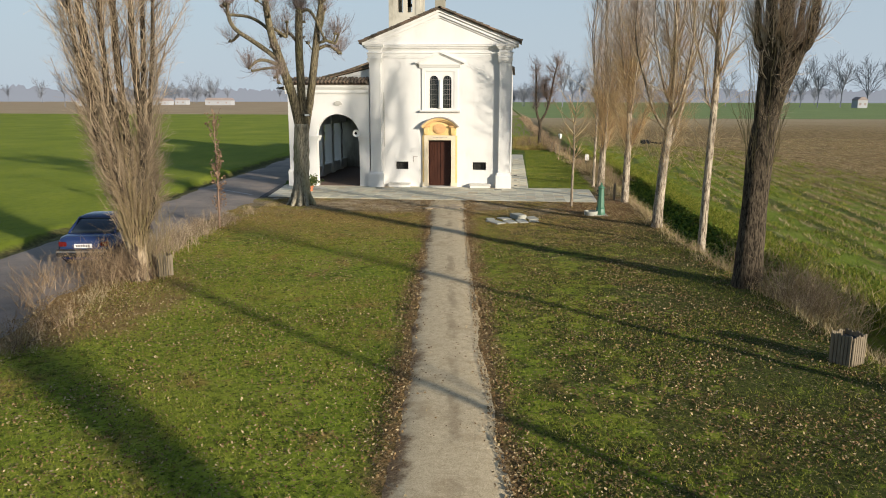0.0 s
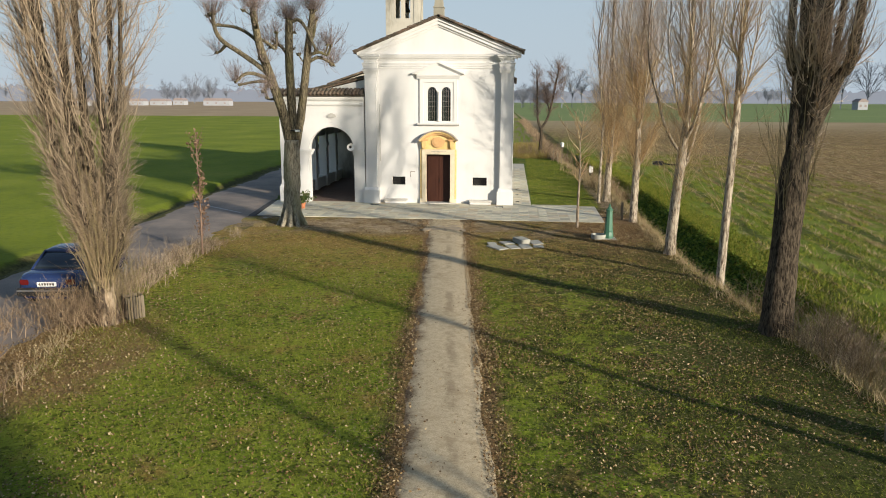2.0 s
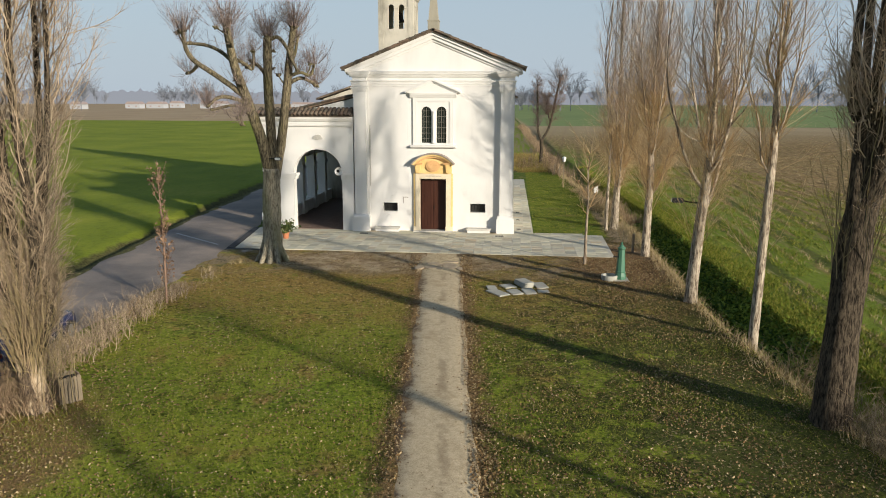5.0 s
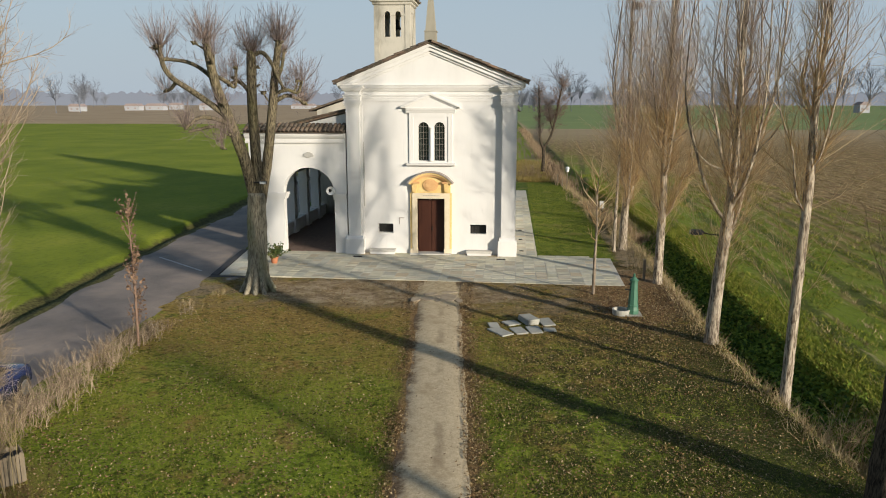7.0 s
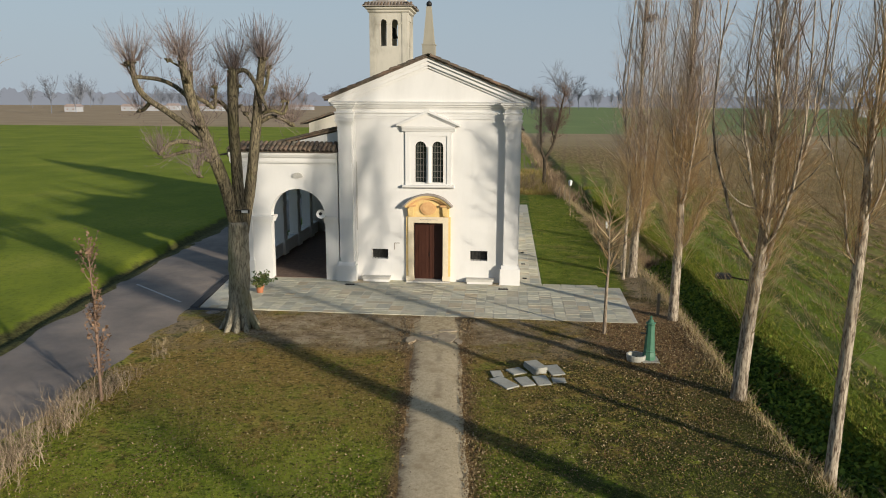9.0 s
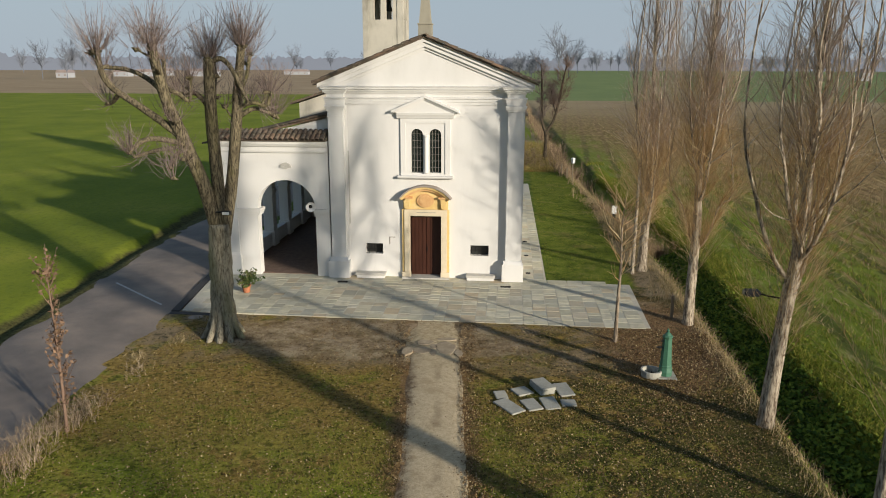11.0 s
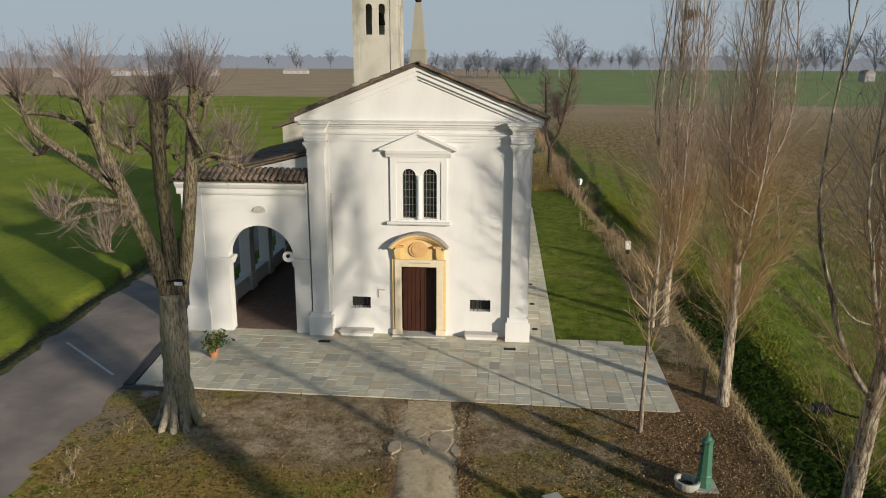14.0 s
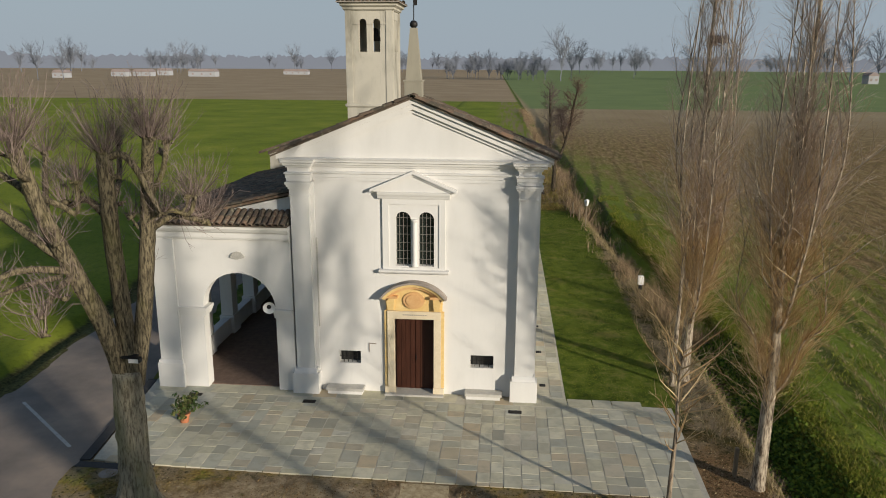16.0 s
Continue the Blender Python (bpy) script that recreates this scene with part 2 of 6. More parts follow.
    stub = n.mix(n.math("MULTIPLY", n.step(n.noise(1.0, 5, 0.7, n.scaled(2.6, 0.5, 1)), 0.56, 0.68), 0.6), stub, (0.36, 0.30, 0.15))
    stub = n.mix(n.math("MULTIPLY", n.step(grain, 0.5, 0.7), 0.3), stub, (0.35, 0.3, 0.2))
    far_right = n.step(n.math("ADD", n.math("ADD", x, n.math("MULTIPLY", big, 22.0)), n.math("MULTIPLY", y, 0.25)), 28.0, 46.0)
    right = n.mix(n.math("MULTIPLY", far_right, 0.85), stub, n.mix(n.step(y, 70.0, 150.0), n.ramp(n.noise(1.0, 6, 0.75, n.scaled(2.4, 0.45, 1)), (0.36, (0.115, 0.07, 0.030)), (0.5, (0.25, 0.16, 0.075)), (0.64, (0.40, 0.275, 0.14))), brown))
    beyond = n.math("MULTIPLY", n.step(y, 166.0, 168.0), n.step(n.math("MULTIPLY_ADD", y, 0.03, x), 12.0, 14.0))
    # far green field, lightened in its colour for haze
    green2 = n.ramp(n.noise(0.05, 4), (0.3, (0.17, 0.225, 0.09)), (0.7, (0.22, 0.275, 0.105)))
    right = n.mix(beyond, right, green2)
    left = n.mix(n.step(n.math("ADD", y, n.math("MULTIPLY", big, 2.0)), 200.0, 202.0), wheat, brown)
    c = n.mix(n.step(n.math("ADD", x, mid), -10.6, -10.0), left, lawn)
    # rough scrub beyond the mown strip, up to the ditch, which bends towards the road
    bend = n.math("MULTIPLY_ADD", n.step(y, 6.0, 34.0), 1.9, n.math("MULTIPLY", n.math("MAXIMUM", n.math("SUBTRACT", y, 34.0), 0.0), 0.0195))
    xb = n.math("ADD", n.math("ADD", x, bend), mid)
    scrub = n.ramp(n.noise(1.6, 6, 0.75), (0.32, (0.07, 0.065, 0.022)), (0.5, (0.20, 0.145, 0.07)), (0.68, (0.33, 0.25, 0.13)))
    sm = n.math("MULTIPLY", n.step(n.math("ADD", y, n.math("MULTIPLY", mid, 5.0)), 34.0, 38.0), n.step(n.math("ADD", x, n.math("MULTIPLY", mid, 2.0)), 3.4, 5.6))
    c = n.mix(n.math("MULTIPLY", sm, n.step(y, 70.0, 50.0)), c, scrub)
    c = n.mix(n.step(xb, 11.4, 12.0), c, right)
    # rough verge and dark edge on the far side of the road
    verge = n.math("ADD", n.math("SUBTRACT", x, n.math("MULTIPLY_ADD", y, -0.0837, -13.9)), n.math("MULTIPLY", n.math("SUBTRACT", mid, 0.5), 0.8))
    vm = n.math("MULTIPLY", n.step(n.math("ABSOLUTE", verge), 1.0, 0.7), n.step(y, 60.0, 50.0))
    c = n.mix(vm, c, n.ramp(fine, (0.35, (0.05, 0.045, 0.018)), (0.65, (0.15, 0.145, 0.05))))
    # land behind the church
    back = n.math("MULTIPLY", n.step(y, 52.0, 60.0), n.step(x, -11.0, -9.0))
    track = n.mix(n.step(n.noise(1.0, 5, 0.7, n.scaled(1.5, 0.06, 1)), 0.42, 0.6), wheat, (0.26, 0.205, 0.11))
    c = n.mix(n.math("MULTIPLY", back, n.step(xb, 11.2, 10.6)), c, n.mix(n.step(xb, 4.0, 7.0), wheat, track))
    c = n.mix(n.math("MULTIPLY", n.step(y, 200.0, 202.0), n.step(xb, 11.2, 10.2)), c, brown)
    n.bump(n.math("ADD", fine, n.math("MULTIPLY", grain, 0.6)), 0.9, 0.06)
    return n.colour(c)


def gravel_material():
    n = Nodes("gravel", 0.95, 0.15)
    x, y, z = n.xyz()
    pebble, sand = n.noise(9, 6, 0.8), n.noise(42, 4, 0.75)
    grain = n.math("MULTIPLY_ADD", pebble, 0.5, n.math("MULTIPLY", sand, 0.5))
    mid = n.noise(1.1, 6, 0.7)
    c = n.ramp(grain, (0.34, (0.32, 0.245, 0.145)), (0.5, (0.54, 0.435, 0.28)), (0.68, (0.73, 0.615, 0.42)))
    c = n.mix(n.math("MULTIPLY", n.step(mid, 0.50, 0.66), 0.55), c, (0.36, 0.265, 0.155))
    # earth worn in along the walking lines and washed over the edges
    across = n.math("SUBTRACT", x, n.math("MULTIPLY_ADD", y, -0.0905, 0.42))
    wobble = n.math("MULTIPLY", n.math("SUBTRACT", n.noise(0.9, 6, 0.75), 0.5), 1.5)
    soil = n.ramp(n.noise(26, 5, 0.75), (0.32, (0.06, 0.038, 0.022)), (0.5, (0.16, 0.10, 0.055)), (0.7, (0.30, 0.21, 0.12)))
    left = n.step(n.math("ADD", across, wobble), -0.52, -0.80)
    right = n.step(n.math("ADD", across, n.math("MULTIPLY", wobble, 0.4)), 0.78, 0.92)
    lane = n.step(n.math("ABSOLUTE", n.math("ADD", n.math("SUBTRACT", across, 0.12), n.math("MULTIPLY", wobble, 0.3))), 0.16, 0.03)
    lane = n.math("MULTIPLY", lane, n.step(n.noise(0.6, 5, 0.7), 0.42, 0.6))
    c = n.mix(n.math("MULTIPLY", lane, 0.4), c, soil)
    c = n.mix(n.math("MULTIPLY", n.math("MAXIMUM", left, right), 0.92), c, soil)
    trod = n.ramp(n.noise(5, 6, 0.75), (0.3, (0.20, 0.14, 0.075)), (0.5, (0.45, 0.355, 0.215)), (0.72, (0.62, 0.52, 0.35)))
    c = n.mix(n.math("MULTIPLY", n.step(n.math("ADD", y, n.math("MULTIPLY", n.noise(0.8, 5, 0.7), 4.0)), -8.6, -5.4), 0.95), c, trod)
    n.bump(grain, 0.8, 0.035)
    return n.colour(c)


def asphalt_material():
    n = Nodes("asphalt", 0.85, 0.3)
    grain, mid = n.noise(60, 4, 0.7), n.noise(0.45, 5, 0.6)
    c = n.ramp(mid, (0.3, (0.125, 0.105, 0.09)), (0.5, (0.215, 0.175, 0.145)), (0.72, (0.34, 0.265, 0.205)))
    c = n.mix(n.math("MULTIPLY", n.step(n.noise(2.2, 6, 0.7), 0.5, 0.66), 0.4), c, (0.19, 0.165, 0.15))
    c = n.mix(n.math("MULTIPLY", n.step(grain, 0.4, 0.65), 0.35), c, (0.36, 0.32, 0.29))
    n.bump(grain, 0.5, 0.012)
    return n.colour(c)


M = {
    "ground": ground_material(),
    "gravel": gravel_material(),
    "asphalt": asphalt_material(),
    "paving": paving("grey_stone_paving"),
    "mortar": plain("pale_mortar", (0.40, 0.375, 0.31), (0.56, 0.525, 0.43), 8),
    "white": plaster("white_plaster", (0.71, 0.695, 0.665), (0.54, 0.53, 0.50), 0.55),
    "trim": plaster("white_moulding", (0.70, 0.685, 0.655), (0.51, 0.50, 0.47), 0.45),
    "old": plaster("weathered_plaster", (0.53, 0.495, 0.415), (0.19, 0.18, 0.145), 1.25),
    "obelisk": plaster("weathered_stone", (0.33, 0.305, 0.24), (0.17, 0.16, 0.13), 0.9),
    "ochre": plain("ochre_stone", (0.62, 0.42, 0.15), (0.74, 0.56, 0.27), 2.5, 0.8, 0.15),
    "pale_stone": plain("pale_stone", (0.62, 0.52, 0.36), (0.72, 0.63, 0.47), 3, 0.8, 0.15),
    "grey_stone": plain("grey_stone", (0.24, 0.20, 0.17), (0.36, 0.32, 0.28), 4, 0.85, 0.2),
    "dark_asphalt_and_shade": plain("dark_asphalt_and_shade", (0.035, 0.034, 0.035), (0.065, 0.062, 0.06), 4, 0.85, 0.3),
    "path_stone": plain("worn_sandy_stone", (0.24, 0.185, 0.12), (0.46, 0.375, 0.26), 2.5, 0.9, 0.3),
    "slab": plain("stone_slab", (0.29, 0.285, 0.245), (0.44, 0.43, 0.37), 3, 0.8, 0.2),
    "door": plain("brown_door_paint", (0.042, 0.014, 0.008), (0.065, 0.022, 0.012), 4, 0.5, 0.1, stretch=(6, 6, 0.5)),
    "iron": plain("dark_iron", (0.02, 0.02, 0.02), (0.05, 0.045, 0.04), 20, 0.55, 0.1, metal=0.6),
    "grey_iron": plain("grey_painted_iron", (0.16, 0.15, 0.14), (0.24, 0.23, 0.21), 20, 0.6, 0),
    "tile": None,
    "brick_floor": plain("red_brick_floor", (0.12, 0.08, 0.062), (0.23, 0.16, 0.122), 5, 0.85, 0.2),
    # near-black that puts the shade of church and porch inside into colour
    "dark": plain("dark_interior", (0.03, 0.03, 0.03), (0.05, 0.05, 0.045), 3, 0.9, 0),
    "terracotta": plain("terracotta", (0.36, 0.13, 0.06), (0.48, 0.2, 0.1), 12, 0.85),
    "green_paint": plain("green_cast_iron_paint", (0.045, 0.13, 0.08), (0.07, 0.18, 0.115), 8, 0.45, 0.1),
    "concrete": plain("pale_concrete", (0.42, 0.4, 0.36), (0.55, 0.53, 0.48), 8),
    "linden_bark": bark("linden_bark", (0.34, 0.305, 0.225), (0.105, 0.09, 0.064), 1.5, (0.24, 0.23, 0.11), 0.46),
    "linden_limb": bark("linden_limb_bark", (0.24, 0.20, 0.125), (0.048, 0.040, 0.028), 1.8, (0.18, 0.165, 0.045), 0.5),
    "poplar_bark": bark("poplar_bark", (0.105, 0.082, 0.056), (0.013, 0.010, 0.007), 2.2),
    "pale_bark": bark("pale_bark", (0.46, 0.39, 0.295), (0.10, 0.074, 0.052), 1.6, None, 0.49),
    "limb_bark": bark("grey_brown_limb_bark", (0.34, 0.275, 0.20), (0.12, 0.09, 0.065), 1.4),
    "twig": island("winter_twigs", (0.155, 0.113, 0.076), (0.29, 0.22, 0.147), (0.45, 0.355, 0.245)),
    "linden_twig": island("linden_twigs", (0.12, 0.088, 0.076), (0.20, 0.15, 0.13), (0.32, 0.25, 0.215)),
    "yellow_twig": island("olive_shoots", (0.20, 0.155, 0.08), (0.33, 0.26, 0.13), (0.26, 0.19, 0.115)),
    "grey_twig": island("tan_old_poplar_twigs", (0.27, 0.20, 0.14), (0.44, 0.34, 0.245), (0.60, 0.485, 0.36)),
    "upper_twig": island("grey_poplar_twigs", (0.32, 0.245, 0.185), (0.50, 0.395, 0.31), (0.66, 0.55, 0.45)),
    "brown_twig": island("brown_poplar_twigs", (0.36, 0.235, 0.115), (0.56, 0.395, 0.21), (0.70, 0.545, 0.32)),
    "shrub_twig": island("dull_shrub_twigs", (0.13, 0.088, 0.055), (0.23, 0.16, 0.098), (0.38, 0.28, 0.175)),
    "red_twig": island("red_brown_twigs", (0.15, 0.095, 0.068), (0.23, 0.15, 0.108), (0.2, 0.135, 0.10)),
    "leaf_litter": island("fallen_leaves", (0.085, 0.048, 0.021), (0.165, 0.098, 0.042), (0.27, 0.18, 0.082), (0.11, 0.066, 0.029), (0.42, 0.325, 0.18)),
    "brown_leaf": island("dry_oak_leaves", (0.17, 0.105, 0.065), (0.27, 0.175, 0.11), (0.21, 0.135, 0.088)),
    "grass": island("grass_blades", (0.065, 0.09, 0.009), (0.125, 0.158, 0.014), (0.19, 0.212, 0.022), (0.265, 0.245, 0.05)),
    "dry_grass": island("dry_grass", (0.24, 0.175, 0.09), (0.32, 0.245, 0.135), (0.42, 0.335, 0.20), (0.18, 0.15, 0.06)),
    "withered": island("withered_grass", (0.17, 0.11, 0.034), (0.28, 0.195, 0.062), (0.39, 0.29, 0.11), (0.14, 0.16, 0.024)),
    "bramble": island("bramble_leaves", (0.045, 0.085, 0.014), (0.11, 0.18, 0.022), (0.20, 0.27, 0.035)),
    "pot_leaf": island("pot_plant_leaves", (0.03, 0.06, 0.015), (0.07, 0.11, 0.03), (0.12, 0.12, 0.04)),
    "slat": plain("grey_weathered_wood", (0.13, 0.105, 0.07), (0.26, 0.21, 0.145), 3, 0.85, 0.3, stretch=(5, 5, 0.6)),
    "car_paint": plain("dark_blue_car_paint", (0.014, 0.027, 0.09), (0.018, 0.034, 0.11), 3, 0.2, 0, spec=0.9),
    "car_glass": plain("dark_car_glass", (0.02, 0.03, 0.045), (0.025, 0.035, 0.05), 2, 0.06, 0, spec=0.7),
    "rubber": plain("black_rubber", (0.015, 0.015, 0.015), (0.03, 0.03, 0.03), 10, 0.8, 0),
    "rim": plain("grey_wheel_rim", (0.35, 0.35, 0.36), (0.45, 0.45, 0.46), 10, 0.35, 0, metal=0.8),
    "chrome": plain("bright_bumper_strip", (0.6, 0.6, 0.6), (0.7, 0.7, 0.7), 10, 0.25, 0, metal=0.9),
    "plate": plain("white_plate", (0.72, 0.72, 0.7), (0.8, 0.8, 0.78), 10, 0.5, 0),
    "red_lamp": plain("red_lamp_lens", (0.08, 0.008, 0.008), (0.11, 0.01, 0.01), 8, 0.2, 0),
    "black": plain("black_plastic", (0.012, 0.012, 0.012), (0.025, 0.025, 0.025), 10, 0.6, 0),
    "white_metal": plain("white_enamel", (0.7, 0.69, 0.66), (0.8, 0.79, 0.76), 8, 0.4, 0),
    "glass": plain("dark_window_glass", (0.015, 0.022, 0.02), (0.03, 0.04, 0.035), 3, 0.08, 0, spec=0.6),
    "road_line": plain("worn_pale_line", (0.44, 0.42, 0.39), (0.58, 0.56, 0.52), 5, 0.8, 0),
    # white walls, dulled and blued in the base colour for distance haze
    "far_wall": plain("far_hazed_wall", (0.33, 0.34, 0.36), (0.40, 0.41, 0.43), 0.3, 0.9, 0),
    "far_roof": plain("far_roof", (0.25, 0.2, 0.19), (0.33, 0.27, 0.25), 0.3, 0.9, 0),
    # blue-grey base colour carries the haze of the distance
    "far_twig": island("haze_tinted_far_twigs", (0.125, 0.138, 0.166), (0.15, 0.163, 0.19), (0.175, 0.188, 0.215)),
    "spotted_stone": plain("reddish_mosaic", (0.55, 0.3, 0.12), (0.66, 0.42, 0.2), 6, 0.7, 0.1),
}


def tile_material():
    n = Nodes("old_clay_tiles", 0.92, 0.15)
    r = n.math("FRACT", n.math("ADD", n.info.outputs["Random"], n.geo.outputs["Random Per Island"]))
    c = n.ramp(r, (0.0, (0.085, 0.065, 0.05)), (0.35, (0.14, 0.105, 0.08)), (0.7, (0.21, 0.135, 0.09)), (1.0, (0.125, 0.11, 0.09)))
    c = n.mix(n.math("MULTIPLY", n.step(n.noise(2.5, 5, 0.65), 0.42, 0.65), 0.8), c, (0.075, 0.068, 0.052))
    c = n.mix(n.math("MULTIPLY", n.step(n.noise(7, 5, 0.65), 0.54, 0.66), 0.6), c, (0.27, 0.255, 0.18))
    n.bump(n.noise(25, 4), 0.4, 0.01)
    return n.colour(c)


M["tile"] = tile_material()
M["peeling_bark"] = peeling_bark()


# ---- builders ----
def mesh_of(bm, name, material, smooth=False):
    me = bpy.data.meshes.new(name)
    bmesh.ops.recalc_face_normals(bm, faces=bm.faces)
    bm.to_mesh(me)
    bm.free()
    me.materials.append(material)
    if smooth:
        me.polygons.foreach_set("use_smooth", [True] * len(me.polygons))
    return me


def part(name, bm, material, parent=None, label="", smooth=False, kind=""):
    ob = new(name, mesh_of(bm, name, material, smooth) if isinstance(bm, bmesh.types.BMesh) else bm)
    ob.parent = parent
    return tagged(ob, label, kind=kind)


def raw(name, verts, faces, material, smooth=False):
    me = bpy.data.meshes.new(name)
    me.from_pydata(verts, [], faces)
    me.materials.append(material)
    if smooth:
        me.polygons.foreach_set("use_smooth", [True] * len(me.polygons))
    return me


def thing(name, label, category, at=(0, 0, 0), group=""):
    ob = new(name)
    ob.location = at
    ob.empty_display_size = 0.2
    return tagged(ob, label, category, group)


def box(bm, x0, y0, z0, x1, y1, z1, bevel=0.0):
    vs = [bm.verts.new((x, y, z)) for x in (x0, x1) for y in (y0, y1) for z in (z0, z1)]
    fs = [bm.faces.new([vs[i] for i in f]) for f in ((0, 1, 3, 2), (4, 6, 7, 5), (0, 4, 5, 1), (2, 3, 7, 6), (0, 2, 6, 4), (1, 5, 7, 3))]
    if bevel:
        es = {e for f in fs for e in f.edges}
        bmesh.ops.bevel(bm, geom=list(es), offset=bevel, segments=2, affect="EDGES")
    return bm


def boxed(*args, bevel=0.0):
    return box(bmesh.new(), *args, bevel=bevel)


def prism(bm, pts, y0, y1):
    """A flat outline (x, z), drawn out from y0 to y1."""
    a = [bm.verts.new((x, y0, z)) for x, z in pts]
    b = [bm.verts.new((x, y1, z)) for x, z in pts]
    bm.faces.new(a)
    bm.faces.new(b[::-1])
    k = len(pts)
    for i in range(k):
        bm.faces.new((a[i], a[(i + 1) % k], b[(i + 1) % k], b[i]))
    return bm


def run_x(bm, prof, x0, x1, dy=0.0):
    """A moulding's outline (y, z), drawn out along x."""
    a = [bm.verts.new((x0, y + dy, z)) for y, z in prof]
    b = [bm.verts.new((x1, y + dy, z)) for y, z in prof]
    bm.faces.new(a)
    bm.faces.new(b[::-1])
    k = len(prof)
    for i in range(k):
        bm.faces.new((a[i], a[(i + 1) % k], b[(i + 1) % k], b[i]))
    return bm


def lathe(bm, prof, cx=0, cy=0, n=16, square=False):
    """Rings of (radius, z) round an upright axis."""
    rings = []
    for r, z in prof:
        if square:
            rings.append([bm.verts.new((cx + sx * r, cy + sy * r, z)) for sx, sy in ((-1, -1), (1, -1), (1, 1), (-1, 1))])
        else:
            rings.append([bm.verts.new((cx + r * math.cos(math.tau * i / n), cy + r * math.sin(math.tau * i / n), z)) for i in range(n)])
    k = len(rings[0])
    for lo, hi in zip(rings, rings[1:]):
        for i in range(k):
            bm.faces.new((lo[i], lo[(i + 1) % k], hi[(i + 1) % k], hi[i]))
    bm.faces.new(rings[0][::-1])
    bm.faces.new(rings[-1])
    return bm


def arch_outline(x0, x1, z0, spring, n=14):
    """An opening with a round head, from its foot round to its foot."""
    c, r = (x0 + x1) / 2, (x1 - x0) / 2
    return [(x0, z0)] + [(c - r * math.cos(math.pi * i / n), spring + r * math.sin(math.pi * i / n)) for i in range(n + 1)] + [(x1, z0)]


def cut(ob, *cutters):
    """Cut the solids out of ob for good."""
    for c in cutters:
        me = mesh_of(c, "cutter", M["white"])
        co = new("cutter", me)
        mod = ob.modifiers.new("cut", "BOOLEAN")
        mod.operation, mod.object, mod.solver = "DIFFERENCE", co, "EXACT"
        bpy.context.view_layer.update()
        done = bpy.data.meshes.new_from_object(ob.evaluated_get(bpy.context.evaluated_depsgraph_get()))
        ob.modifiers.clear()
        ob.data = done
        bpy.data.objects.remove(co)
    return ob


def tubes(lines, sides=3):
    """Tapered tubes along lines of (points, radii)."""
    verts, faces = [], []
    ring = [(math.cos(math.tau * i / sides), math.sin(math.tau * i / sides)) for i in range(sides)]
    for pts, radii in lines:
        d = (pts[-1] - pts[0]).normalized()
        u = d.cross(Vector((0.31, 0.95, 0.05)) if abs(d.y) < 0.9 else Vector((1, 0, 0))).normalized()
        v = d.cross(u)
        s = len(verts)
        for p, r in zip(pts, radii):
            for ca, sa in ring:
                q = p + u * (ca * r) + v * (sa * r)
                verts.append((q.x, q.y, q.z))
        for k in range(len(pts) - 1):
            a = s + k * sides
            for i in range(sides):
                j = (i + 1) % sides
                faces.append((a + i, a + j, a + sides + j, a + sides + i))
        if sides > 3:
            faces.append(tuple(range(len(verts) - sides, len(verts))))
    return verts, faces


def sweep(rng, p, d, length, r0, r1, up=0.0, wander=0.1, n=4):
    """A line that grows from p along d, drawn upwards by up."""
    pts, radii = [Vector(p)], [r0]
    d = Vector(d).normalized()
    for i in range(n):
        d = (d + Vector((rng.gauss(0, wander), rng.gauss(0, wander), rng.gauss(0, wander) + up))).normalized()
        pts.append(pts[-1] + d * (length / n))
        radii.append(r0 + (r1 - r0) * (i + 1) / n)
    return pts, radii


def along(line, f):
    pts, radii = line
    k = min(int(f * (len(pts) - 1)), len(pts) - 2)
    g = f * (len(pts) - 1) - k
    return pts[k].lerp(pts[k + 1], g), radii[k] * (1 - g) + radii[k + 1] * g, (pts[k + 1] - pts[k]).normalized()


def outward(rng, d, angle):
    """A way that leaves d by about that angle, to any side."""
    a = rng.uniform(0, math.tau)
    u = d.cross(Vector((0.3, 0.9, 0.1))).normalized()
    v = d.cross(u)
    return d * math.cos(angle) + (u * math.cos(a) + v * math.sin(a)) * math.sin(angle)


def leaf_quads(points, size, rng, flat=0.3):
    verts, faces = [], []
    for p in points:
        s = size * rng.uniform(0.6, 1.35)
        a = rng.uniform(0, math.tau)
        u = Vector((math.cos(a), math.sin(a), rng.gauss(0, flat))).normalized() * s
        v = u.cross(Vector((rng.gauss(0, flat), rng.gauss(0, flat), 1))).normalized() * s * 0.62
        k = len(verts)
        for q in (p - u, p - v * 0.9, p + u, p + v):
            verts.append((q.x, q.y, q.z))
        faces.append((k, k + 1, k + 2, k + 3))
    return verts, faces


def blades(spots, rng, height, width, lean=0.3):
    verts, faces = [], []
    for p in spots:
        h = height * rng.uniform(0.5, 1.3)
        a = rng.uniform(0, math.tau)
        w = Vector((math.cos(a), math.sin(a), 0)) * width * rng.uniform(0.6, 1.4)
        tip = p + Vector((rng.gauss(0, lean) * h, rng.gauss(0, lean) * h, h))
        k = len(verts)
        for q in (p - w, p + w, tip):
            verts.append((q.x, q.y, q.z))
        faces.append((k, k + 1, k + 2))
    return verts, faces


def lerp_line(line, y):
    """x on a line of (y, x) at y."""
    ys, xs = zip(*line)
    return float(np.interp(y, ys, xs))


# ---- ground, road, path, paving ----
ROAD_L = [(-60, -8.0), (-40, -9.6), (-28, -11.2), (-19.3, -12.0), (-10.9, -12.5), (-2.1, -13.5), (3.8, -14.05), (12.5, -14.5), (21, -15.3), (45, -18.5), (80, -25)]
